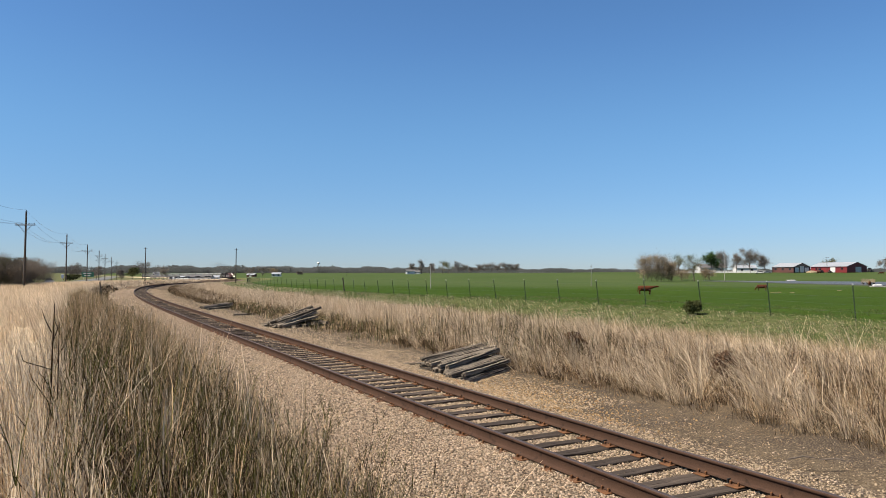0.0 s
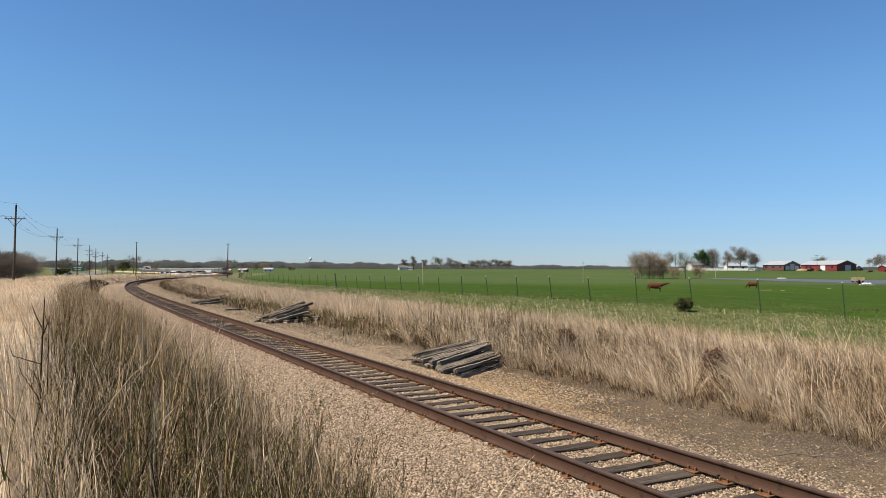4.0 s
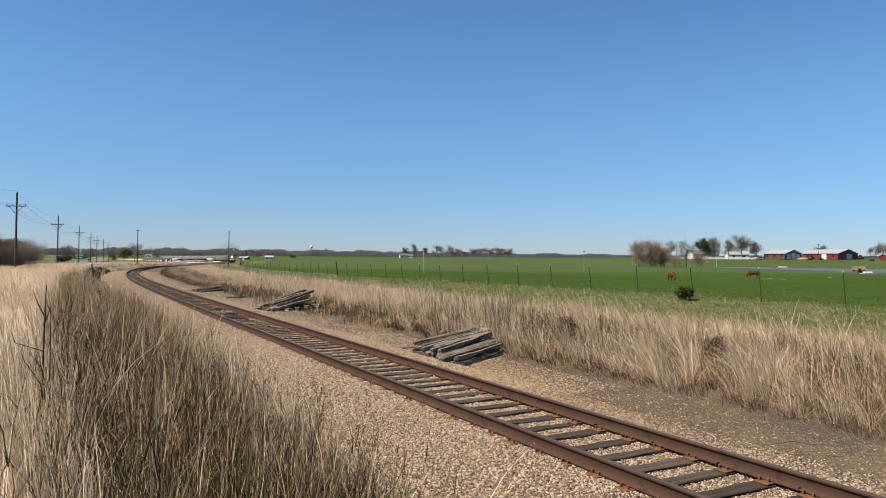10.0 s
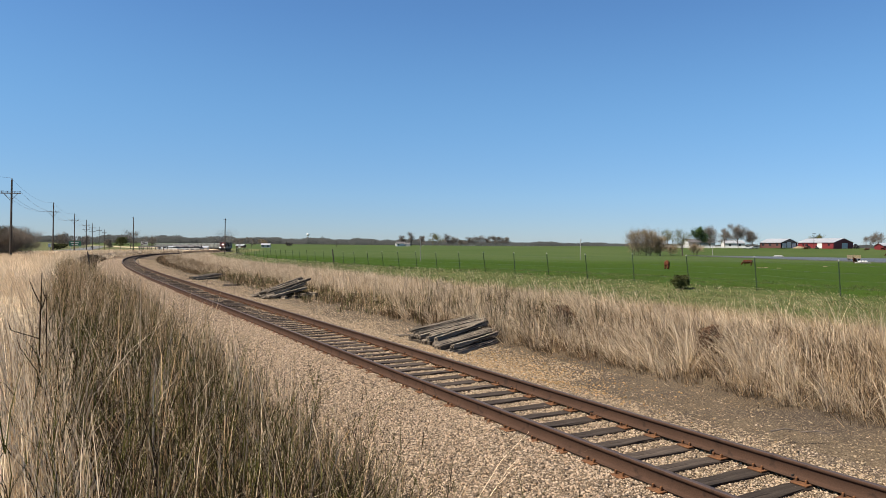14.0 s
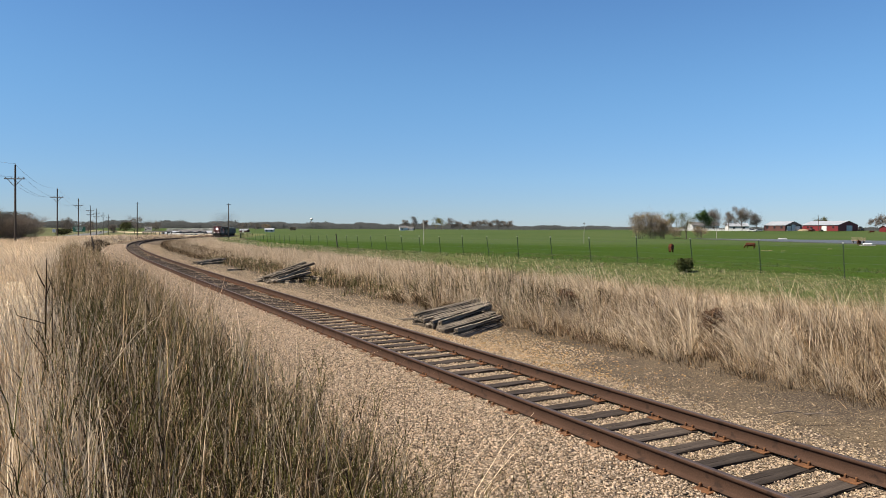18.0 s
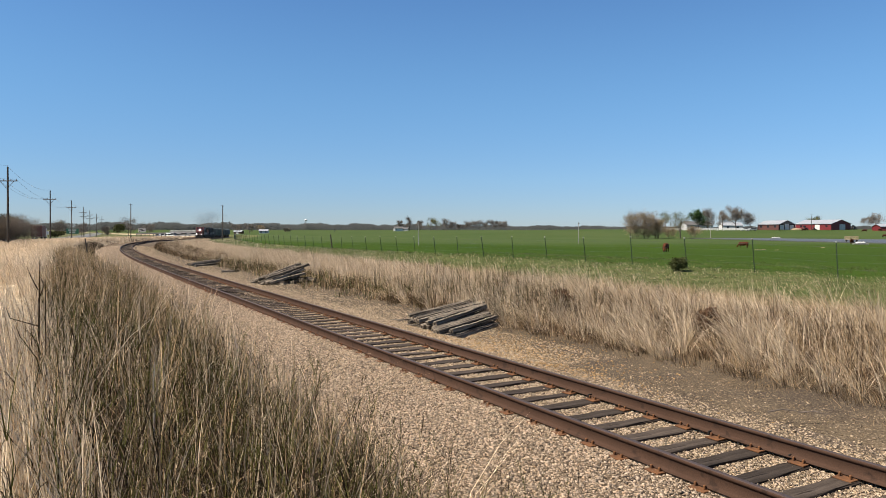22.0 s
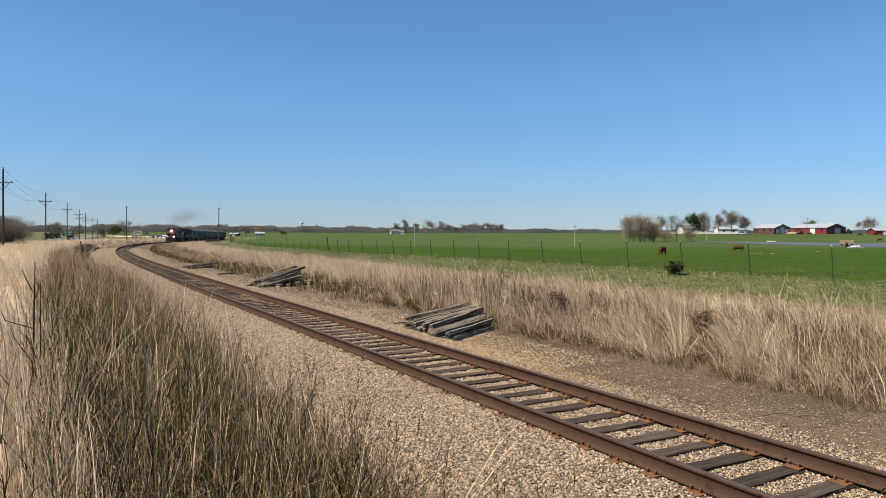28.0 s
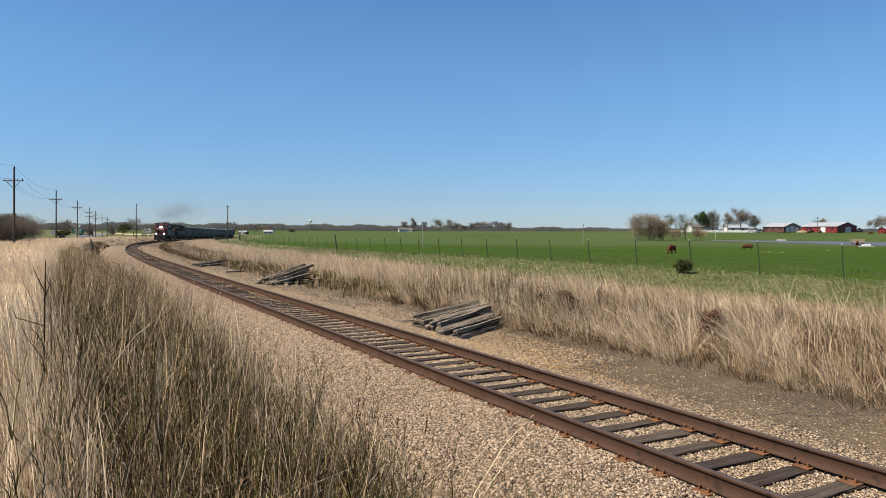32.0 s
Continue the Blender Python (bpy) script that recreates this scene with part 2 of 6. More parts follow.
def ball(bm, at, r, scale=(1, 1, 1), sub=2, index=0, turn=None):
    m = Matrix.Translation(at) @ (turn if turn is not None else Matrix()) @ Matrix.Diagonal((*[r * s for s in scale], 1))
    made = bmesh.ops.create_icosphere(bm, subdivisions=sub, radius=1, matrix=m)["verts"]
    for f in {f for v in made for f in v.link_faces}:
        f.material_index = index
    return bm


def prism(bm, outline, x0, x1, index=0):
    """A solid with the outline (y, z) drawn out along x."""
    rows = [[bm.verts.new((x, y, z)) for y, z in outline] for x in (x0, x1)]
    k = len(outline)
    faces = [bm.faces.new(rows[0][::-1]), bm.faces.new(rows[1])]
    faces += [bm.faces.new((rows[0][i], rows[0][(i + 1) % k], rows[1][(i + 1) % k], rows[1][i])) for i in range(k)]
    for f in faces:
        f.material_index = index
    bmesh.ops.recalc_face_normals(bm, faces=faces)
    return bm

# ---- the line of the track: heading (degrees to the left of +y) every 20 m ----
HEADING = [28.89, 28.72, 28.55, 28.16, 27.2, 25.6, 23.58, 21.42, 19.33, 17.39, 15.69, 14.27, 13.19, 12.47, 12.11, 12.07, 12.27, 12.2, 11.6, 11.6, 12.5, 13.8,
           15.4, 17.2, 19.4, 21.7, 24.11, 25.76, 27.34, 28.83, 30.22, 31.49, 32.4, 32.9, 33, 33, 33, 33, 33, 33, 33, 33, 33, 33, 33, 33, 33, 33, 33, 33, 33, 33]
STATION = np.arange(0, 20.0 * (len(HEADING) - 1), 0.5)
BEARING = np.radians(np.interp(STATION, np.arange(len(HEADING)) * 20.0, HEADING))
LINE = np.array((10.91, -6.985)) + np.cumsum(np.stack([-np.sin(BEARING), np.cos(BEARING)], 1) * 0.5, 0)
SIDE = np.stack([np.cos(BEARING), np.sin(BEARING)], 1)
GRADE = ((0, 150, 200, 242, 303, 397, 530, 700, 1100), (0, 0, -0.1, -0.4, -0.65, -0.85, -1.15, -1.4, -1.5))


def rail_z(s):
    return np.interp(s, *GRADE)


def on_line(s, d=0.0):
    """Place (x, y), heading and rail height at station s, d metres to the field side."""
    k = np.clip(np.asarray(s) / 0.5, 0, len(LINE) - 1.001)
    i, f = np.floor(k).astype(int), k - np.floor(k)
    p = LINE[i] * (1 - f)[..., None] + LINE[i + 1] * f[..., None]
    return p + SIDE[i] * np.asarray(d)[..., None], BEARING[i], rail_z(np.asarray(s))


def to_line(xy):
    """Station and offset of places (n, 2)."""
    xy = np.asarray(xy, float)
    s, d = np.zeros(len(xy)), np.zeros(len(xy))
    coarse = LINE[::8]
    for a in range(0, len(xy), 4000):
        q = xy[a:a + 4000]
        k = ((q[:, None] - coarse[None]) ** 2).sum(-1).argmin(1) * 8
        j = np.clip(k[:, None] + np.arange(-8, 9)[None], 0, len(LINE) - 1)
        g = ((q[:, None] - LINE[j]) ** 2).sum(-1).argmin(1)
        k = j[np.arange(len(q)), g]
        s[a:a + 4000], d[a:a + 4000] = STATION[k], ((q - LINE[k]) * SIDE[k]).sum(1)
    return s, d


SECTION = ((-400, -120, -60, -20, -9, -6.5, -5.2, -4.2, -3.4, -1.6, 1.6, 2.6, 5, 7, 9, 14, 19, 24, 40, 110, 250),
           (-1.2, -0.6, 0.2, 0.45, 0.6, 0.62, 0.3, -0.05, -0.28, -0.36, -0.38, -0.40, -0.40, -0.28, -0.1, 0.28, 0.58, 0.57, 0.3, -0.75, -0.9))
FAR_R = (0, 60, 110, 200, 340, 450, 700, 1000, 1500, 2500, 5000)
FAR_Z = ((0.5, 0.3, 0.0, -0.5, -1.0, -1.2, -1.2, 0.5, 4.5, 6.5, 12), (0.5, 0.2, -0.4, -0.5, -0.3, 0.4, 2.0, 3.2, 5.0, 7.0, 12), (0.5, 0.2, -0.75, -0.95, -1.0, 3.3, 4.2, 4.6, 5.5, 7.5, 12))
WAVES = np.random.default_rng(3).normal(size=(14, 4))


def land(x, y):
    """The height of the ground."""
    x, y = np.asarray(x, float), np.asarray(y, float)
    shape = x.shape
    x, y = x.ravel(), y.ravel()
    s, d = to_line(np.stack([x, y], 1))
    r, az = np.hypot(x, y), np.degrees(np.arctan2(x, y))
    near = np.interp(d, *SECTION) + rail_z(s)
    tables = [np.interp(r, FAR_R, z) for z in FAR_Z]
    a = np.interp(az, (-180, -25, -5, 12, 60, 180), (0, 0, 1, 2, 2, 0))
    far = np.where(a < 1, tables[0] * (1 - a) + tables[1] * a, tables[1] * (2 - a) + tables[2] * (a - 1))
    t = np.clip((95 - r) / 60, 0, 1)
    w = np.maximum(np.exp(-(d / 28) ** 2), t * t * (3 - 2 * t))
    z = w * near + (1 - w) * far
    rough = np.zeros_like(z)
    for kx, ky, ph, am in WAVES:
        rough += np.sin(kx * x * 0.9 + ky * y * 0.9 + ph * 3) * am
    calm = np.clip((np.abs(d) - 3) / 4, 0.15, 1)
    z = z + rough * 0.008 * calm
    # the sheet passes under the ballast bed
    z = z - 0.16 * np.exp(-((d + 0.4) / 2.9) ** 4)
    return z.reshape(shape)


def detailed(p):
    """Which places lie on the stretch ahead, where grass and stones are built one by one."""
    return (p[:, 0] > -0.84 * p[:, 1] - 2.0) & (p[:, 0] < 0.80 * p[:, 1] + 1.5)


def ground_at(x, y):
    return float(land(np.array([x]), np.array([y]))[0])


def spot(az, r):
    """Place on the ground at a bearing (degrees clockwise from +y) and distance from the camera."""
    x, y = r * math.sin(radians(az)), r * math.cos(radians(az))
    return x, y, ground_at(x, y)


def ground_material():
    m = bpy.data.materials.new("ground_cover")
    m.use_nodes = True
    n, l = m.node_tree.nodes, m.node_tree.links
    b = n["Principled BSDF"]
    b.inputs["Roughness"].default_value, b.inputs["Specular IOR Level"].default_value = 0.95, 0.03
    co = n.new("ShaderNodeTexCoord")

    def noisy(scale, detail=5):
        t = n.new("ShaderNodeTexNoise")
        t.inputs["Scale"].default_value, t.inputs["Detail"].default_value = scale, detail
        l.new(co.outputs["Object"], t.inputs["Vector"])
        return t.outputs[0]

    def blend(f, c1, c2):
        x = n.new("ShaderNodeMix")
        x.data_type = "RGBA"
        l.new(f, x.inputs[0])
        for k, c in ((6, c1), (7, c2)):
            if isinstance(c, tuple):
                x.inputs[k].default_value = (*(v * COLOUR_SCALE for v in c), 1)
            else:
                l.new(c, x.inputs[k])
        return x.outputs[2]

    def span(f, lo, hi, a=0.0, z=1.0):
        x = n.new("ShaderNodeMapRange")
        for k, v in zip((1, 2, 3, 4), (lo, hi, a, z)):
            x.inputs[k].default_value = v
        l.new(f, x.inputs[0])
        return x.outputs[0]

    def sums(f, g, k):
        x = n.new("ShaderNodeMath")
        x.operation = "MULTIPLY_ADD"
        l.new(g, x.inputs[0])
        x.inputs[1].default_value = k
        l.new(f, x.inputs[2])
        return x.outputs[0]

    split = n.new("ShaderNodeSeparateXYZ")
    l.new(co.outputs["Object"], split.inputs[0])
    off = n.new("ShaderNodeAttribute")
    off.attribute_name = "offset"
    d = sums(sums(off.outputs["Fac"], noisy(0.8), 2.2), noisy(5), 0.9)      # offset with a ragged edge (mean +1.55)
    thatch = blend(span(noisy(3.0), 0.35, 0.65), (0.158, 0.108, 0.0634), (0.101, 0.0684, 0.0396))
    thatch = blend(span(noisy(55, 3), 0.35, 0.7), thatch, (0.245, 0.18, 0.108))
    dirt = blend(span(noisy(0.5), 0.42, 0.6), (0.058, 0.045, 0.034), (0.095, 0.071, 0.046))
    dirt = blend(span(noisy(38, 4), 0.5, 0.62), dirt, (0.18, 0.14, 0.096))
    dirt = blend(span(noisy(24, 6), 0.56, 0.66), dirt, (0.045, 0.033, 0.024))
    gravel = blend(span(noisy(28, 3), 0.38, 0.62), (0.23, 0.172, 0.115), (0.15, 0.10, 0.062))
    weeds = blend(span(noisy(1.5), 0.35, 0.65), (0.05, 0.068, 0.018), (0.10, 0.10, 0.042))
    green = blend(span(noisy(0.03), 0.35, 0.65), (0.0306, 0.0587, 0.0049), (0.0392, 0.0723, 0.00734))
    green = blend(span(noisy(0.012, 3), 0.42, 0.6), green, (0.022, 0.0501, 0.00367))
    green = blend(span(noisy(0.25, 4), 0.3, 0.75), green, (0.0245, 0.0453, 0.00428))
    green = blend(span(noisy(1.6, 5), 0.45, 0.8), green, (0.0501, 0.0704, 0.0134))
    straw = blend(span(noisy(6.0), 0.35, 0.65), (0.54, 0.44, 0.31), (0.44, 0.345, 0.23))
    # dark debris, with the shade under the bank weeds put into its colour
    shade_litter = blend(span(noisy(9), 0.35, 0.65), (0.045, 0.032, 0.024), (0.085, 0.058, 0.036))
    thatch_l = blend(span(d, -6.0, -4.4), straw, shade_litter)
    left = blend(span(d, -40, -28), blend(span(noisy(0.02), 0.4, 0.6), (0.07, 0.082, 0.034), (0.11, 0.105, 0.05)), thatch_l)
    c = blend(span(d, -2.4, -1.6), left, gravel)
    c = blend(span(d, 3.0, 4.4), c, dirt)
    c = blend(span(d, 6.4, 8.0), c, thatch)
    c = blend(span(d, 14.0, 16.0), c, weeds)
    # haze put into the colour: the pasture turns paler and greyer far off
    hay = blend(span(noisy(0.02, 4), 0.35, 0.65), (0.056, 0.077, 0.025), (0.044, 0.068, 0.019))
    green = blend(span(sums(split.outputs[1], noisy(0.01), 90), 190, 240), green, hay)
    verge = blend(span(noisy(0.05, 4), 0.4, 0.6), (0.085, 0.095, 0.034), (0.125, 0.12, 0.055))
    beyond = n.new("ShaderNodeMath")
    beyond.operation = "MULTIPLY"
    for k, f in enumerate((span(split.outputs[1], 130, 200), span(d, 4.2, 6.5))):
        l.new(f, beyond.inputs[k])
    c = blend(beyond.outputs[0], c, verge)
    c = blend(span(d, 19.5, 22.0), c, green)
    l.new(c, b.inputs["Base Color"])
    bp = n.new("ShaderNodeBump")
    bp.inputs["Strength"].default_value, bp.inputs["Distance"].default_value = 0.7, 0.03
    l.new(noisy(22, 6), bp.inputs["Height"])
    l.new(bp.outputs[0], b.inputs["Normal"])
    return m


def build_ground():
    az = np.radians(np.concatenate([np.arange(-44, 44, 0.45), np.arange(44, 316, 4.0)]))
    r = 0.5 * 1.03 ** np.arange(0, 312)
    R, A = np.meshgrid(r, az, indexing="ij")
    X, Y = R * np.sin(A), R * np.cos(A)
    Z = land(X, Y)
    na, nr = len(az), len(r)
    verts = np.stack([X.ravel(), Y.ravel(), Z.ravel()], 1)
    i, j = np.meshgrid(np.arange(nr - 1), np.arange(na), indexing="ij")
    k = (j + 1) % na
    faces = np.stack([i * na + j, (i + 1) * na + j, (i + 1) * na + k, i * na + k], -1).reshape(-1, 4)
    faces = faces[:, ::-1]
    verts = np.concatenate([verts, [[0, 0, ground_at(0, 0)]]])
    ob = raw("ground", verts, faces, ground_material())
    bm = bmesh.new()
    bm.from_mesh(ob.data)
    bm.verts.ensure_lookup_table()
    mid = bm.verts[len(verts) - 1]
    for q in range(na):
        bm.faces.new((mid, bm.verts[q], bm.verts[(q + 1) % na]))
    bmesh.ops.recalc_face_normals(bm, faces=bm.faces[:])
    bm.to_mesh(ob.data)
    bm.free()
    ob.data.polygons.foreach_set("use_smooth", [True] * len(ob.data.polygons))
    at = ob.data.attributes.new("offset", "FLOAT", "POINT")
    _, d = to_line(verts[:, :2])
    at.data.foreach_set("value", d.astype(np.float32))
    tagged(ob, "open ground of dry grass, gravel and green pasture", "ground", kind="structure")


BED = ((-4.1, -0.62), (-3.6, -0.30), (-3.0, -0.27), (-2.2, -0.235), (-1.5, -0.195), (-1.0, -0.19), (-0.8, -0.2), (-0.66, -0.222), (-0.3, -0.232), (0.0, -0.232), (0.3, -0.232),
       (0.66, -0.222), (0.8, -0.195), (1.0, -0.205), (1.5, -0.25), (2.1, -0.32), (2.7, -0.42), (3.3, -0.65))


def bed_z(s, d, rng=None):
    return np.interp(d, [p[0] for p in BED], [p[1] for p in BED]) + rail_z(s)


def build_bed():
    s = np.concatenate([np.arange(2, 40, 0.25), np.arange(40, 120, 1.0), np.arange(120, 1000, 5.0)])
    d = np.interp(np.linspace(0, 1, 46), np.linspace(0, 1, len(BED)), [p[0] for p in BED])
    S, D = np.meshgrid(s, d, indexing="ij")
    p, _, _ = on_line(S.ravel(), D.ravel())
    z = bed_z(S.ravel(), D.ravel())
    nd = len(d)
    i, j = np.meshgrid(np.arange(len(s) - 1), np.arange(nd - 1), indexing="ij")
    f = np.stack([i * nd + j, i * nd + j + 1, (i + 1) * nd + j + 1, (i + 1) * nd + j], -1).reshape(-1, 4)
    # the dark spots stand in for shade between the stones
    m = surface("ballast_gravel", (0.175, 0.132, 0.092), (0.122, 0.087, 0.056), 0.6, 30, 0.95, 1.0, vary=0.55, dist=0.04, spots=((0.045, 0.031, 0.02), 19, 0.5), spec=0.1)
    ob = raw("track_bed", np.column_stack([p, z]), f, m)
    ob.data.polygons.foreach_set("use_smooth", [True] * len(ob.data.polygons))
    tagged(ob, "pale tan crushed stone ballast bed under the rails", "ballast bed", kind="structure")


def scatter_meshes(name, shapes, place, size, turn, squash, material, label, category):
    """Many loose stones in one mesh: shapes are (verts, faces) with equal counts."""
    rng = np.random.default_rng(11)
    pick = rng.integers(0, len(shapes), len(place))
    V = np.stack([v for v, _ in shapes])[pick]
    F = np.stack([f for _, f in shapes])[pick]
    V = V * size[:, None, None]
    V[:, :, 2] *= squash[:, None]
    c, s = np.cos(turn)[:, None], np.sin(turn)[:, None]
    V = np.stack([V[:, :, 0] * c - V[:, :, 1] * s, V[:, :, 0] * s + V[:, :, 1] * c, V[:, :, 2]], -1) + place[:, None]
    F = F + (np.arange(len(place)) * V.shape[1])[:, None, None]
    ob = raw(name, V.reshape(-1, 3), F.reshape(-1, F.shape[2]), material)
    return tagged(ob, label, category, kind="stuff")


def stone_shapes(count, seed):
    """Angular crushed stones: skewed blocks of twelve faces."""
    rng, out = np.random.default_rng(seed), []
    corner = np.array([(x, y, z) for x in (-1, 1) for y in (-1, 1) for z in (-1, 1)], float) * 0.72
    quads = ((0, 1, 3, 2), (4, 6, 7, 5), (0, 4, 5, 1), (2, 3, 7, 6), (0, 2, 6, 4), (1, 5, 7, 3))
    tris = np.array([t for a, b, c, e in quads for t in ((a, b, c), (a, c, e))])
    for _ in range(count):
        v = corner * rng.uniform(0.35, 1.45, (8, 1)) + rng.normal(0, 0.22, (8, 3))
        v = v * rng.uniform(0.75, 1.25, (1, 3))
        tilt = np.array(Euler(rng.uniform(-0.7, 0.7, 3)).to_matrix())
        out.append((v @ tilt.T, tris))
    return out


def build_stones():
    rng = np.random.default_rng(5)
    # stations, stones a square metre, least and largest half width
    for s0, s1, dens, lo, hi in ((5.0, 14.0, 300, 0.014, 0.026), (14.0, 22.0, 2200, 0.007, 0.015), (22.0, 34.0, 1300, 0.010, 0.019), (34.0, 60.0, 420, 0.012, 0.022), (60.0, 140.0, 110, 0.017, 0.032)):
        n = int((s1 - s0) * 8.5 * dens)
        s, d = rng.uniform(s0, s1, n), rng.uniform(-4.3, 4.2, n)
        thin = ((-4.3, -3.5, 1.2, 1.6, 2.1, 3.0, 4.2), (0.1, 1, 1, 0.6, 0.18, 0.05, 0.01)) if s0 < 20 else ((-4.3, -3.5, 1.4, 2.6, 3.4, 4.2), (0.1, 1, 1, 0.7, 0.4, 0.15))
        keep = rng.random(n) < np.interp(d, *thin) * np.where(np.abs(d) < 0.69, np.interp(s, (22, 40, 60), (1.0, 0.75, 0.4)), np.where((s < 20) & (d < -2.9), np.interp(d, (-3.6, -2.9), (0.15, 1.0)), 1.0))
        s, d = s[keep], d[keep]
        p, _, _ = on_line(s, d)
        keep = detailed(p)
        s, d, p = s[keep], d[keep], p[keep]
        size = rng.uniform(lo, hi, len(s)) * rng.choice([0.7, 1, 1, 1, 1.3], len(s))
        z = np.maximum(bed_z(s, d), land(p[:, 0], p[:, 1])) + size * rng.uniform(-0.2, 0.6, len(s))
        z = np.where(np.abs(d) < 0.69, np.minimum(z, rail_z(s) - 0.203 - 0.4 * size), z)
        turn, flat = rng.uniform(0, 6.3, len(s)), rng.uniform(0.6, 0.95, len(s))
        warm = (d > -0.72) & (rng.random(len(s)) < np.where(np.abs(d) < 0.72, 0.45, 0.75))
        for q, m, label in ((~warm, STONE, "loose pale tan and pinkish crushed ballast stones"), (warm, STONE_WARM, "yellowed crushed stones between and beside the rails")):
            scatter_meshes("ballast_stones", stone_shapes(24, 2), np.column_stack([p, z])[q], size[q], turn[q], flat[q], m, label, "gravel")


def build_stained_gravel():
    """Orange-stained stones spilled on the dirt between the rail and the tie pile."""
    rng = np.random.default_rng(17)
    s, d = rng.normal(24.5, 2.0, 5200), 1.7 + np.abs(rng.normal(0, 1.0, 5200))
    p, _, _ = on_line(s, d)
    size = rng.uniform(0.008, 0.02, len(s))
    z = np.maximum(bed_z(s, d), land(p[:, 0], p[:, 1])) + size * 0.3
    scatter_meshes("spilled_gravel", stone_shapes(24, 3), np.column_stack([p, z]), size, rng.uniform(0, 6.3, len(s)), rng.uniform(0.5, 0.9, len(s)), STONE_ORANGE, "orange-stained gravel spilled on the dirt", "gravel")


# ---- the track ----
def rail_outline():
    half = [(0.0, -0.172), (0.070, -0.172), (0.070, -0.162), (0.034, -0.148), (0.021, -0.132), (0.021, -0.046), (0.026, -0.038), (0.036, -0.033), (0.037, -0.010), (0.031, -0.002)]
    return half[1:] + [(-x, z) for x, z in half[1:][::-1]]


def build_track():
    track = empty("railway_track")
    tagged(track, "single railway track of rusty brown rails on weathered ties", "railway track")
    s = np.concatenate([np.arange(2, 60, 0.5), np.arange(60, 200, 2.0), np.arange(200, 1000, 4.0)])
    prof = rail_outline()
    k = len(prof)
    for d0 in (-0.7525, 0.7525):
        rows = []
        for y, z in prof:
            p, _, zr = on_line(s, np.full(len(s), d0 + y))
            rows.append(np.column_stack([p, zr + z]))
        V = np.stack(rows, 1)
        i, j = np.meshgrid(np.arange(len(s) - 1), np.arange(k), indexing="ij")
        f = np.stack([i * k + j, (i + 1) * k + j, (i + 1) * k + (j + 1) % k, i * k + (j + 1) % k], -1).reshape(-1, 4)
        top = np.tile([1 if q == 8 else 0 for q in range(k)], len(s) - 1)
        raw("rail", V.reshape(-1, 3), f, (RAIL, RAIL_TOP), track, top)
    # ties: a few worn shapes shared by all
    rng = random.Random(8)
    shapes = []
    for q in range(6):
        bm = bmesh.new()
        box(bm, (2.55, 0.225, 0.17), (0, 0, -0.085), bevel=0.012)
        bmesh.ops.subdivide_edges(bm, edges=[e for e in bm.edges if abs((e.verts[0].co - e.verts[1].co).x) > 2], cuts=7)
        for v in bm.verts:
            v.co += Vector((rng.uniform(-0.01, 0.01), rng.uniform(-0.012, 0.012), rng.uniform(-0.014, 0.004)))
        me = bpy.data.meshes.new("tie")
        bm.to_mesh(me)
        bm.free()
        me.materials.append(TIE)
        shapes.append(me)
    bm = bmesh.new()
    box(bm, (0.34, 0.19, 0.018), (0, 0, 0.009), bevel=0.004)
    for x, y in ((-0.10, 0.06), (0.10, -0.06), (-0.10, -0.05), (0.10, 0.05)):
        box(bm, (0.032, 0.022, 0.05), (x, y, 0.035), bevel=0.006)
    plate = bpy.data.meshes.new("tie_plate")
    bm.to_mesh(plate)
    bm.free()
    plate.materials.append(PLATE)
    bm = bmesh.new()
    box(bm, (0.075, 0.02, 0.05), (0, 0, 0), bevel=0.005)
    anchor = bpy.data.meshes.new("rail_anchor")
    bm.to_mesh(anchor)
    bm.free()
    anchor.materials.append(DARK_STEEL)
    at, count = 3.0, 0
    rest = []
    while at < 320:
        p, a, zr = on_line(np.array([at]), np.array([rng.uniform(-0.04, 0.04)]))
        m = pose(p[0][0], p[0][1], zr[0] - 0.19 + rng.uniform(-0.012, 0.004), rng.uniform(-1, 1), 0, math.degrees(a[0]) + rng.gauss(0, 0.8))
        if count < 300:
            t = new("tie", rng.choice(shapes))
            t.parent, t.matrix_basis = track, m
            if count < 90:
                for d0 in (-0.7525, 0.7525):
                    o = new("tie_plate", plate)
                    o.parent, o.matrix_basis = t, pose(d0, 0, -0.004)
            if count < 60 and count % 2 == 0:
                for d0 in (-0.7525, 0.7525):
                    o = new("rail_anchor", anchor)
                    o.parent, o.matrix_basis = t, pose(d0 + 0.035 * (1 if d0 < 0 else -1), 0.135, 0.03)
        else:
            rest.append(m)
        at += rng.gauss(0.525, 0.018)
        count += 1
    bm = bmesh.new()
    for m in rest:
        box(bm, (2.55, 0.225, 0.17), m @ Vector((0, 0, -0.085)), m.to_3x3().to_4x4())
    tagged(part("far_ties", bm, TIE, track), kind="stuff")


build_ground()
build_bed()
build_stones()
build_stained_gravel()
build_track()

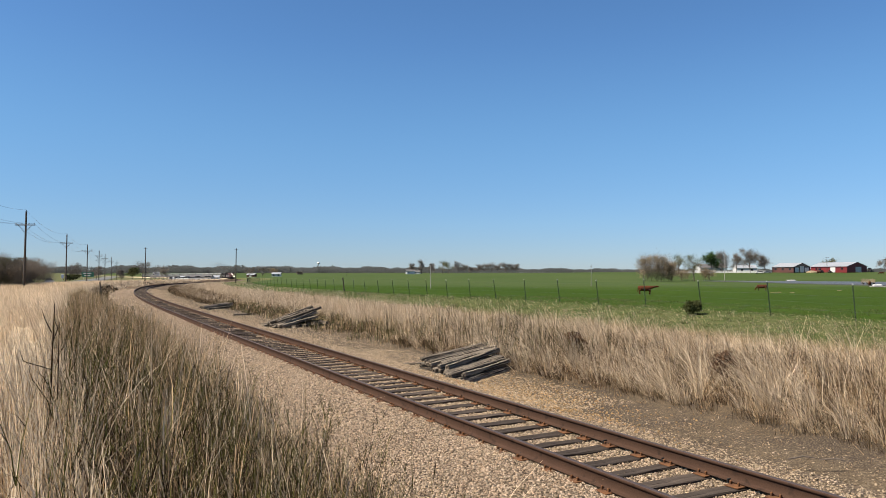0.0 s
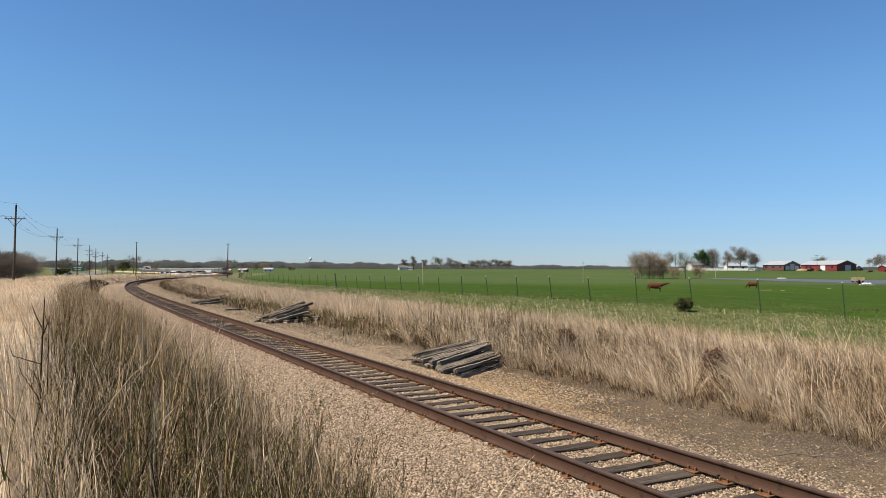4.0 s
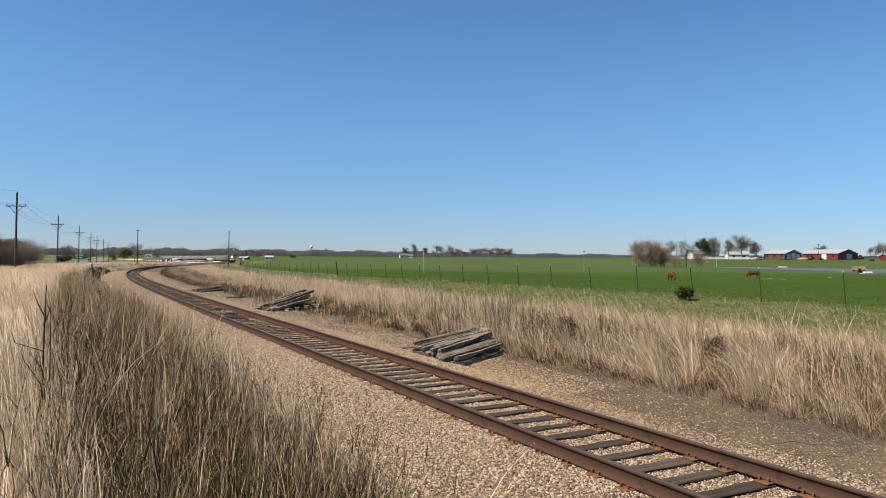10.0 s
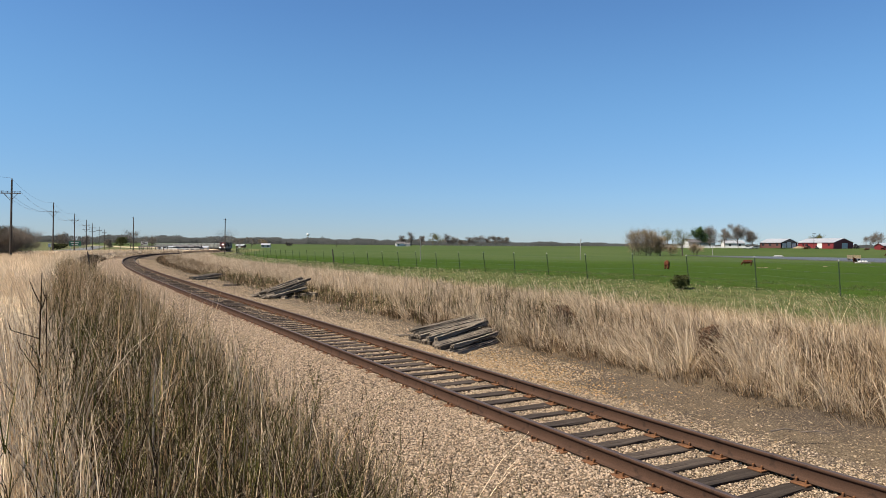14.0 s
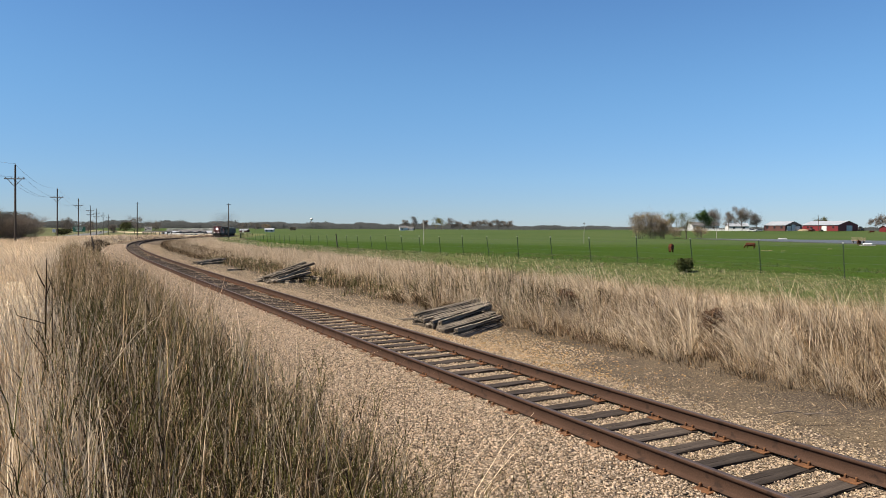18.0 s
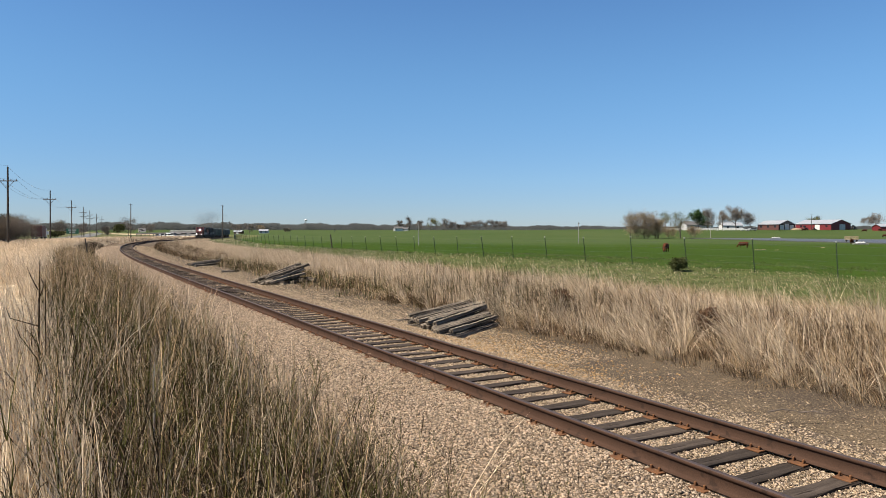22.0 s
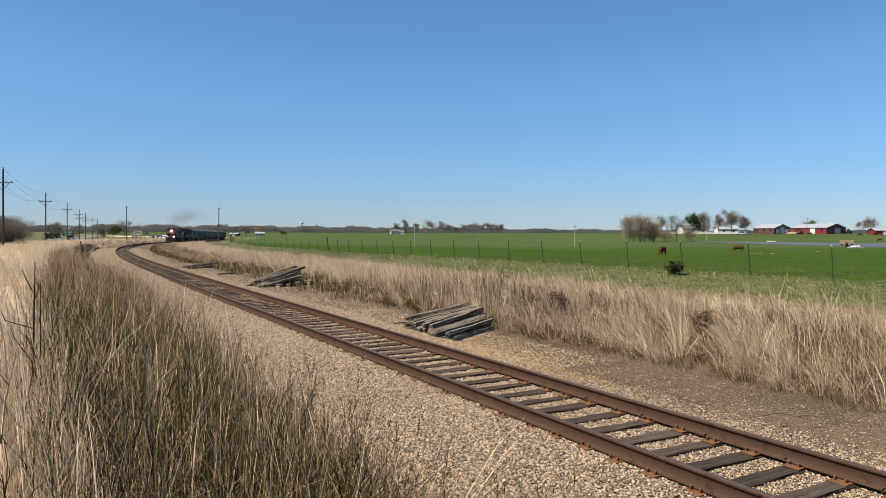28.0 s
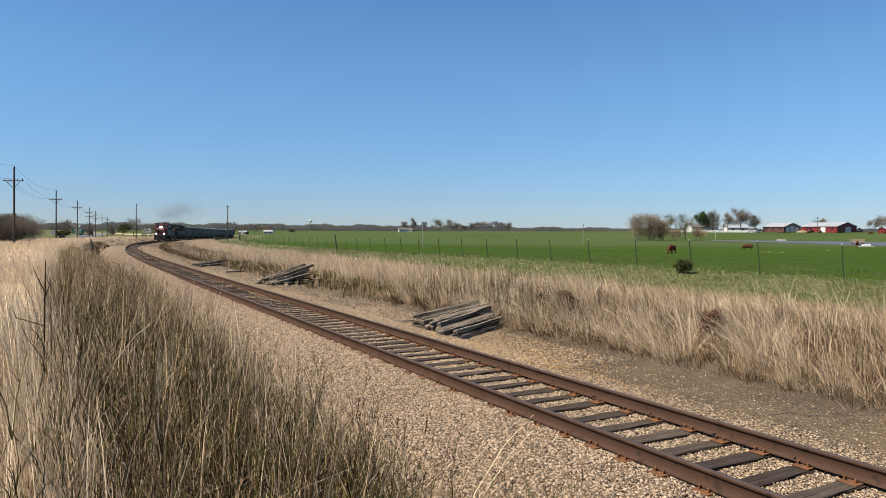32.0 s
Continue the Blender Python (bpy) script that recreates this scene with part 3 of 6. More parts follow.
# ---- grass ----
def blades(name, x, y, z, h, width, lean, aim_to, mats, share, seed, label, category, kink=0.25, levels=(0.0, 0.4, 0.75, 1.0)):
    """Thin curved blades in one mesh per material: places, heights, widths, lean (share of the height) and the way they lean (radians)."""
    rng = np.random.default_rng(seed)
    which = rng.choice(len(mats), len(x), p=np.array(share) / sum(share))
    for k, m in enumerate(mats):
        q = which == k
        n = int(q.sum())
        if not n:
            continue
        X, Y, Z, H, W, L, A = (np.asarray(v)[q] for v in (x, y, z, h, width, lean, aim_to))
        face = rng.uniform(0, np.pi, n)
        bend = rng.normal(0, kink, n)
        V = []
        for t in levels:
            out = L * H * t ** 1.7
            side = bend * H * 0.35 * (t * t - 0.6 * t)
            cx = X + np.cos(A) * out - np.sin(A) * side
            cy = Y + np.sin(A) * out + np.cos(A) * side
            cz = Z + H * t * (1 - 0.28 * np.minimum(L, 1.5) * t)
            w = W * (1 - 0.85 * t ** 1.5) * 0.5
            V += [np.stack([cx - np.cos(face) * w, cy - np.sin(face) * w, cz], 1), np.stack([cx + np.cos(face) * w, cy + np.sin(face) * w, cz], 1)]
        V = np.stack(V, 1)
        step = [[2 * i, 2 * i + 1, 2 * i + 3, 2 * i + 2] for i in range(len(levels) - 1)]
        F = np.array(step)[None] + (np.arange(n) * 2 * len(levels))[:, None, None]
        ob = raw(name, V.reshape(-1, 3), F.reshape(-1, 4), m)
        tagged(ob, label, category, kind="stuff")


def tufts(name, s0, s1, d0, d1, per_m2, count, h, width, spread, lean, way, mats, share, seed, label, category="grass", fade=None, kink=0.25, gap=0.0, rmin=0.0, rmax=1e9, clump=0.35, sway=0.72):
    """Tussocks between stations s0..s1 and offsets d0..d1; way: the common direction of lean (radians) or None."""
    rng = np.random.default_rng(seed)
    n = int((s1 - s0) * (d1 - d0) * per_m2)
    s, d = rng.uniform(s0, s1, n), rng.uniform(d0, d1, n)
    edge = rng.random(n) < (np.interp(d, *fade) if fade else np.ones(n))
    patch = np.sin(s * 0.55 + 1.3 * np.sin(d * 0.9 + seed)) + np.sin(s * 1.7 + d * 2.1 + seed * 2) + rng.normal(0, 0.6, n)
    keep = edge & (patch > -3 + 3 * gap * 2)
    p, _, _ = on_line(s, d)
    r = np.hypot(p[:, 0], p[:, 1])
    keep &= (r > rmin) & (r < rmax) & detailed(p)
    p, d, s = p[keep], d[keep], s[keep]
    n = len(p)
    tall = rng.uniform(1 - clump, 1 + clump, n) * (1 + 0.12 * np.sin(s * 0.8 + seed))
    m = rng.poisson(count, n) + 1
    own = np.repeat(np.arange(n), m)
    k = len(own)
    a = rng.uniform(0, 2 * np.pi, k)
    rad = spread * np.sqrt(rng.random(k))
    x, y = p[own, 0] + rad * np.cos(a), p[own, 1] + rad * np.sin(a)
    z = land(x, y) - 0.02
    H = h * tall[own] * rng.uniform(0.45, 1.1, k)
    L = np.abs(rng.normal(0, lean, k))
    A = a + rng.normal(0, 0.5, k)
    if way is not None:
        own_way = way + rng.normal(0, 0.35, n)
        A = np.where(rng.random(k) < sway, own_way[own] + rng.normal(0, 0.5, k), A)
        L = L + lean * 0.5 * rng.random(n)[own]
    dist = np.hypot(x, y)
    W = width * rng.uniform(0.6, 1.4, k) * np.maximum(1.0, dist / 1249 / width * np.interp(dist, (30, 80), (0.58, 0.36)))
    blades(name, x, y, z, H, W, L, A, mats, share, seed + 100, label, category, kink, (0.0, 0.4, 0.75, 1.0) if s0 < 30 else (0.0, 0.5, 1.0))


def forked(name, s0, s1, d0, d1, per_m2, h, width, mats, share, seed, label, fade, twigs=7, rmin=1.9):
    """Upright weeds whose stems fork into side twigs."""
    rng = np.random.default_rng(seed)
    n = int((s1 - s0) * (d1 - d0) * per_m2)
    s, d = rng.uniform(s0, s1, n), rng.uniform(d0, d1, n)
    p, _, _ = on_line(s, d)
    keep = (rng.random(n) < np.interp(d, *fade)) & (np.hypot(p[:, 0], p[:, 1]) > rmin)
    p = p[keep]
    n = len(p)
    z = land(p[:, 0], p[:, 1]) - 0.02
    H, L, A = h * rng.uniform(0.55, 1.15, n), np.abs(rng.normal(0, 0.16, n)), rng.uniform(0, 6.28, n)
    W = width * rng.uniform(0.7, 1.3, n)
    own = np.repeat(np.arange(n), twigs)
    t = rng.uniform(0.25, 0.95, len(own))
    out = L[own] * H[own] * t ** 1.7
    bx, by = p[own, 0] + np.cos(A[own]) * out, p[own, 1] + np.sin(A[own]) * out
    bz = z[own] + H[own] * t * (1 - 0.28 * L[own] * t)
    tl, lt, at = H[own] * rng.uniform(0.12, 0.36, len(own)), rng.uniform(0.2, 0.85, len(own)), rng.uniform(0, 6.28, len(own))
    # finer sprigs on the twigs
    sub = np.repeat(np.arange(len(own)), 2)
    f = rng.uniform(0.3, 0.95, len(sub))
    go = lt[sub] * tl[sub] * f ** 1.7
    sx, sy, sz = bx[sub] + np.cos(at[sub]) * go, by[sub] + np.sin(at[sub]) * go, bz[sub] + tl[sub] * f * (1 - 0.28 * lt[sub] * f)
    x, y, zz = (np.concatenate(q) for q in ((p[:, 0], bx, sx), (p[:, 1], by, sy), (z, bz, sz)))
    blades(name, x, y, zz, np.concatenate([H, tl, tl[sub] * rng.uniform(0.25, 0.6, len(sub))]), np.concatenate([W, W[own] * 0.55, W[own][sub] * 0.42]),
           np.concatenate([L, lt, rng.uniform(0.3, 1.3, len(sub))]), np.concatenate([A, at, at[sub] + rng.normal(0, 1.2, len(sub))]), mats, share, seed + 50, label, "weeds", 0.3)


def build_grass():
    tan, olive = "dry straw-coloured tall grass leaning in the wind", "tangled dry brown and olive weeds beside the ballast"
    left = math.pi * 0.95
    tufts("bank_weeds", 1, 9.5, -6.5, -3.2, 14, 18, 0.6, 0.006, 0.2, 0.7, None, (STEM_BROWN_SHADE, STEM_GREEN, STRAW), (50, 25, 25), 61, olive, "weeds", ((-6.5, -6.1, -4.2, -3.2), (0.1, 1, 1, 0.0)), rmin=4.0)
    # weeds on the bank beside the ballast, nearest first: a tangle coloured dark for shade, with paler stems through it
    fade = ((-6.5, -6.1, -4.2, -3.2), (0.1, 1, 1, 0.0))
    tangle = (STEM_BROWN_SHADE, THATCH_SHADE, STEM_GREEN)
    bright = (STRAW, STRAW_PALE, STEM_GREEN)
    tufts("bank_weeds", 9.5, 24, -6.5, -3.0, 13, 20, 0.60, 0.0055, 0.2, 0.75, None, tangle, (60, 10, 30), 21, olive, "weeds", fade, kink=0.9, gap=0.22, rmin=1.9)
    tufts("bank_weeds", 9.5, 24, -6.4, -3.1, 6, 7, 0.98, 0.011, 0.2, 0.28, None, bright, (44, 46, 10), 24, olive, "weeds", fade, kink=0.6, gap=0.25, rmin=4.2, clump=0.5)
    tufts("bank_weeds", 9.5, 22, -4.7, -3.2, 4, 7, 0.85, 0.006, 0.25, 0.8, 0.3, (STRAW, STRAW_PALE), (40, 60), 26, olive, "weeds", fade, kink=0.6, rmin=3.5, clump=0.5)
    tufts("bank_weeds", 9.5, 22, -6.5, -4.2, 6, 5, 0.8, 0.009, 0.22, 0.34, None, (STRAW_PALE, STRAW), (70, 30), 63, olive, "weeds", kink=0.9, gap=0.25, rmin=3.6, clump=0.5)
    tufts("bank_weeds", 9.5, 22, -6.5, -3.4, 10, 9, 0.4, 0.0065, 0.3, 1.2, None, (STRAW_PALE, STRAW), (55, 45), 64, olive, "weeds", fade, kink=1.3, rmin=2.6, clump=0.5)
    # short dark layers in place of the shaded gaps at the base
    tufts("bank_weeds", 9.5, 22, -6.1, -4.4, 16, 16, 0.42, 0.006, 0.25, 0.9, None, (STEM_BROWN_SHADE, THATCH_SHADE), (80, 20), 37, olive, "weeds", fade, kink=0.9, rmin=1.9)
    tufts("bank_weeds", 9.5, 22, -4.8, -3.1, 24, 16, 0.40, 0.006, 0.25, 0.9, 0.3, (STEM_BROWN_SHADE, THATCH_SHADE), (70, 30), 36, olive, "weeds", fade, kink=0.9, rmin=1.9)
    forked("forked_weeds", 9.5, 24, -6.3, -3.3, 24, 1.0, 0.008, (STEM_BROWN_SHADE, STEM_GREEN, STRAW), (40, 46, 14), 28, "forked brown and olive weed stalks on the bank", fade, twigs=10)
    # flat dark grass, partly in place of the weeds' shadow on the gravel
    tufts("bank_weeds", 13.5, 21, -4.3, -2.6, 46, 14, 0.08, 0.006, 0.2, 3.2, None, (STEM_BROWN_SHADE, THATCH_SHADE, STRAW, STEM_GREEN), (50, 28, 12, 10), 38, olive, "weeds", ((-4.3, -3.2, -2.6), (1, 0.8, 0.0)), kink=0.9)
    forked("forked_weeds", 24, 42, -6.2, -3.5, 22, 1.12, 0.010, (STEM_BROWN_SHADE, STEM_GREEN, STRAW), (24, 18, 58), 29, "forked brown and olive weed stalks on the bank", fade)
    forked("forked_weeds", 26, 34, 5.0, 8.0, 7, 1.1, 0.011, (STEM_BROWN_SHADE, STEM_GREEN), (60, 40), 48, "forked brown weed stalks behind the tie pile", ((4.6, 5.6, 8, 9.2), (0.2, 1, 1, 0.3)))
    forked("forked_weeds", 11, 36, 5.4, 10.5, 5.5, 0.85, 0.0055, (STEM_BROWN_SHADE, THATCH_SHADE), (45, 55), 49, "dark forked weed stalks in the dry grass", ((5.0, 6.2, 9, 9.6), (0.2, 1, 1, 0.3)))
    tufts("ballast_weeds", 14, 60, -3.6, -1.6, 0.35, 7, 0.13, 0.006, 0.12, 0.8, None, (STEM_BROWN_SHADE, STRAW), (60, 40), 55, "dead weed sprigs lying on the ballast", "weeds")
    tufts("bank_weeds", 24, 40, -6.4, -3.3, 9, 16, 0.80, 0.0065, 0.2, 0.32, None, (STEM_BROWN_SHADE, STRAW, STEM_GREEN), (20, 62, 18), 22, olive, "weeds", fade, kink=0.7)
    tufts("bank_weeds", 24, 40, -6.4, -3.4, 7, 7, 1.05, 0.0075, 0.18, 0.25, None, bright, (42, 44, 14), 25, olive, "weeds", fade, kink=0.6)
    tufts("bank_brush", 62, 135, -5.2, -3.7, 5, 14, 0.42, 0.02, 0.25, 0.4, None, (STEM_BROWN_SHADE, THATCH_SHADE), (45, 55), 27, "dark brown brush along the cut edge of the bank", "weeds")
    tufts("bank_weeds", 40, 75, -6.0, -3.9, 7, 14, 0.7, 0.008, 0.2, 0.35, 0.4, (STRAW, STEM_BROWN_SHADE, STEM_GREEN, STRAW_PALE), (46, 16, 10, 28), 23, olive, "weeds", fade)
    # dry grass of the verge left of the bank
    pale = (STRAW_PALE, STRAW, THATCH_SHADE)
    tufts("dry_grass", 8, 22, -13, -5.95, 8, 18, 0.60, 0.008, 0.16, 0.4, left, (THATCH_SHADE, STRAW, STRAW_PALE), (6, 24, 70), 30, tan, rmin=1.7, kink=0.6)
    tufts("dry_grass", 8, 22, -13, -6.0, 12, 16, 0.88, 0.009, 0.14, 0.22, left, pale, (88, 12, 0.5), 31, tan, rmin=1.7, kink=0.4)
    tufts("dry_grass", 22, 50, -24, -6.0, 9.0, 16, 0.5, 0.008, 0.16, 0.42, left, pale, (95, 5, 0.2), 32, tan)
    tufts("dry_grass", 50, 100, -46, -4.3, 5.0, 14, 0.38, 0.012, 0.25, 0.6, left, pale, (94, 6, 0.2), 33, tan)
    tufts("dry_grass", 190, 300, -50, -3.6, 0.7, 8, 0.6, 0.05, 0.6, 0.5, left, pale, (70, 28, 2), 39, tan)
    tufts("dry_grass", 100, 190, -60, -3.7, 1.8, 9, 0.5, 0.03, 0.45, 0.5, left, pale, (82, 18, 0.5), 34, tan)
    tufts("dry_grass", -6, 9, -14, -5.6, 5, 14, 0.8, 0.007, 0.16, 0.3, left, pale, (50, 42, 8), 35, tan, rmin=3.0)
    # tall dry grass between the track and the fence: thatch below with shade put into its colour, bright tussocks above
    band = ((4.3, 5.3, 9.7, 11.0), (0.1, 1, 1, 0.05))
    tufts("tall_dry_grass", 9, 36, 4.3, 12, 13, 18, 0.42, 0.006, 0.22, 0.65, left, (THATCH_SHADE, STRAW, STEM_BROWN_SHADE), (44, 10, 46), 40, tan, fade=band, kink=0.6)
    tufts("tall_dry_grass", 9, 36, 4.6, 12.0, 1.6, 44, 0.9, 0.0075, 0.12, 0.62, left, (STRAW_PALE, STRAW), (76, 24), 41, tan, fade=band, gap=0.1, kink=0.35, clump=0.45, sway=0.75)
    tufts("tall_dry_grass", 9, 36, 4.8, 12.0, 2.4, 26, 0.55, 0.006, 0.14, 0.7, left, (STRAW_PALE, STRAW, THATCH_SHADE), (56, 36, 8), 50, tan, fade=band, gap=0.2, kink=0.45, clump=0.45)
    tufts("tall_dry_grass", 9, 36, 5.4, 12.0, 4, 7, 0.85, 0.0045, 0.25, 0.4, left, (STRAW_PALE, STRAW), (70, 30), 47, tan, fade=((5.4, 7.6, 10.6, 12.0), (0.3, 1, 1, 0.1)), kink=0.35, sway=0.5)
    tufts("russet_stems", 9, 36, 4.6, 10.6, 8, 14, 0.42, 0.006, 0.24, 0.7, None, (RUSSET, THATCH_SHADE, STRAW), (55, 20, 25), 65, "short tangled russet-brown dead stems under the tall grass", fade=((4.6, 5.4, 9.6, 10.6), (0.1, 1, 1, 0.2)), kink=0.9)
    tufts("tall_dry_grass", 9, 36, 8.0, 12.0, 8, 18, 0.48, 0.0055, 0.2, 0.45, left, (STRAW_PALE, STRAW), (78, 22), 62, tan, fade=((8.4, 9.4, 10.8, 12.0), (0.4, 1, 1, 0.1)), kink=0.35)
    tufts("tall_dry_grass", 36, 80, 7.6, 12.2, 7, 14, 0.5, 0.008, 0.2, 0.4, left, (STRAW_PALE, STRAW), (80, 20), 58, tan, fade=((7.6, 8.6, 10.8, 12.3), (0.4, 1, 1, 0.1)), kink=0.35)
    tufts("tall_dry_grass", 36, 75, 6.0, 11.4, 6, 15, 0.72, 0.008, 0.17, 0.35, left, (STRAW, STRAW_PALE, STEM_BROWN_SHADE, THATCH_SHADE), (20, 72, 4, 4), 42, tan, fade=((6.0, 7.4, 10.4, 12.0), (0.1, 1, 1, 0.1)), gap=0.08)
    tufts("tall_dry_grass", 75, 200, 5.2, 13, 4.2, 10, 0.48, 0.02, 0.35, 0.45, left, (STRAW, STEM_BROWN_SHADE, STRAW_PALE, THATCH_SHADE), (20, 2, 74, 4), 43, tan)
    tufts("trodden_grass", 27, 60, 3.0, 6.2, 9, 12, 0.08, 0.008, 0.24, 4.0, None, (STRAW, THATCH_SHADE, STRAW_PALE), (50, 30, 20), 59, "short trodden straw on bare dirt", fade=((3.0, 4.4, 5.6, 6.2), (0.05, 0.8, 1, 0.6)))
    tufts("leaning_tussocks", 13, 30, 4.7, 7.2, 1.3, 60, 0.95, 0.0055, 0.10, 0.8, left, (STRAW_PALE, STRAW), (82, 18), 60, "bright straw tussocks leaning over the trodden verge", kink=0.3)
    tufts("trodden_grass", 9, 27, 1.7, 6.2, 26, 15, 0.07, 0.006, 0.24, 4.2, None, (STRAW, THATCH_SHADE, STRAW_PALE, STEM_BROWN_SHADE), (24, 46, 3, 27), 44, "short trodden straw on bare dirt", fade=((1.7, 2.7, 5.6, 6.2), (0.1, 0.8, 1, 0.6)))
    brush = "low grey-brown and green weeds beside the ballast"
    tufts("verge_weeds", 36, 75, 3.8, 7.6, 8, 13, 0.42, 0.008, 0.24, 0.6, None, (STEM_GREEN, STEM_BROWN_SHADE, THATCH_SHADE, GRASS_GREEN, STRAW, STRAW_PALE), (14, 20, 28, 14, 18, 6), 56, brush, "weeds", fade=((3.8, 5.2, 7, 7.6), (0.1, 1, 1, 0.5)), gap=0.15)
    tufts("verge_weeds", 75, 170, 4.0, 8.0, 4, 11, 0.5, 0.013, 0.3, 0.5, None, (THATCH_SHADE, STEM_BROWN_SHADE, STRAW), (44, 26, 30), 57, brush, "weeds", gap=0.1)
    # brown seedling stalks standing out of the dry grass
    tufts("brown_stalks", 27, 40, 4.8, 9.6, 2.2, 9, 1.0, 0.008, 0.22, 0.12, None, (STEM_BROWN_SHADE, STEM_GREEN), (62, 38), 45, "upright dark brown weed stalks", "weeds", gap=0.1)
    tufts("brown_stalks", 10, 27, 5.2, 10, 1.6, 5, 0.85, 0.008, 0.2, 0.14, None, (STEM_BROWN_SHADE, RUSSET), (70, 30), 46, "upright dark brown weed stalks", "weeds", gap=0.1)
    # green and pale weeds towards the fence
    mix = (GRASS_GREEN, STRAW_PALE)
    tufts("fence_weeds", 14, 40, 11, 20.5, 18, 13, 0.11, 0.005, 0.16, 0.7, left, mix, (78, 22), 51, "pale green and straw weeds along a wire fence", fade=((11, 12.5, 17, 20.5), (0.5, 1, 0.9, 0.2)))
    tufts("fence_weeds", 40, 90, 10.2, 20.5, 5, 9, 0.16, 0.008, 0.2, 0.5, left, mix, (82, 18), 52, "pale green and straw weeds along a wire fence", fade=((10, 11.5, 18, 21), (0.5, 1, 1, 0.35)))
    tufts("fence_weeds", 90, 200, 12, 20, 1.4, 6, 0.18, 0.02, 0.3, 0.45, left, mix, (60, 40), 53, "pale green and straw weeds along a wire fence")
    tufts("pasture_grass", 24, 60, 20.0, 30, 5, 8, 0.13, 0.007, 0.22, 0.5, left, (GRASS_GREEN,), (1,), 54, "short green pasture grass inside the fence", fade=((19.5, 21, 30), (0.4, 0.8, 0.2)))


# ---- trees ----
def tree_parts(h, spread, seed, limbs=7, leaves=500, leaf=0.35, low=0.25, sliver=False, stem=0.022, stems=1):
    """A bmesh of trunk and limbs, and the verts and faces of a ragged crown."""
    rng = random.Random(seed)
    bm, tips = bmesh.new(), []
    for st in range(stems):
        foot = Vector((rng.uniform(-1, 1), rng.uniform(-1, 1), 0)) * (0.0 if stems == 1 else spread * 0.55)
        top = foot + Vector((rng.uniform(-0.06, 0.06) * h, rng.uniform(-0.06, 0.06) * h, h * rng.uniform(0.6, 0.72)))
        mid = foot.lerp(top, 0.45) + Vector((rng.uniform(-0.03, 0.03) * h, rng.uniform(-0.03, 0.03) * h, 0))
        r = h * stem * (1 if stems == 1 else 0.5)
        tube(bm, foot - Vector((0, 0, 0.2)), mid, r, r * 0.7, 7)
        tube(bm, mid, top, r * 0.72, r * 0.3, 6)
        tips.append((top, 0.28 * h))
        for i in range(limbs):
            f = low + (0.95 - low) * (i + rng.random()) / limbs
            a = rng.uniform(0, 6.28) if i else 0
            base = foot.lerp(mid, f / 0.45) if f < 0.45 else mid.lerp(top, (f - 0.45) / 0.55)
            reach = spread * (1.05 - 0.45 * abs(f - 0.5)) * rng.uniform(0.65, 1.05)
            end = base + Vector((math.cos(a) * reach, math.sin(a) * reach, reach * rng.uniform(0.45, 0.95)))
            end.z = min(end.z, h * 0.97)
            tube(bm, base, end, r * 0.38, r * 0.1, 5)
            tips.append((end, 0.3 * spread + 0.12 * h))
            for _ in range(3):
                b2 = base.lerp(end, rng.uniform(0.35, 0.85))
                e2 = b2 + Vector((rng.uniform(-1, 1), rng.uniform(-1, 1), rng.uniform(0.25, 1.1))) * spread * 0.42
                e2.z = min(e2.z, h)
                tube(bm, b2, e2, r * 0.16, r * 0.05, 4)
                tips.append((e2, 0.22 * spread + 0.06 * h))
    g = np.random.default_rng(seed)
    leaves = leaves * 3 // 2 if sliver else leaves
    own = g.integers(0, len(tips), leaves)
    c = np.array([t[0][:] for t in tips])[own] + g.normal(0, 0.42, (leaves, 3)) * np.array([t[1] for t in tips])[own][:, None]
    c[:, 2] = np.clip(c[:, 2], h * low * 0.6, h * 1.03)
    u = g.normal(size=(leaves, 3))
    if sliver:
        out = c - np.array((0, 0, h * 0.35))
        u = u * 0.45 + out / np.linalg.norm(out, axis=1)[:, None] + np.array((0, 0, 0.5))
    u /= np.linalg.norm(u, axis=1)[:, None]
    v = np.cross(u, g.normal(size=(leaves, 3)))
    v /= np.linalg.norm(v, axis=1)[:, None]
    size = leaf * g.uniform(0.5, 1.3, (leaves, 1))
    a, b = u * size * (2.2 if sliver else 1.0), v * size * (0.085 if sliver else 0.62)
    V = np.stack([c - a * 0.9, c + b, c + a, c - b * 0.8], 1)
    F = np.arange(leaves * 4).reshape(-1, 4)
    return bm, V.reshape(-1, 3), F


def tree(name, x, y, z, h, spread, seed, crown, label, category="tree", **kw):
    t = empty(name, pose(x, y, z - 0.1, 0, 0, (seed * 47) % 360))
    bm, V, F = tree_parts(h, spread, seed, **kw)
    part("trunk", bm, BARK, t)
    raw("crown", V, F, crown, t)
    return tagged(t, label, category)


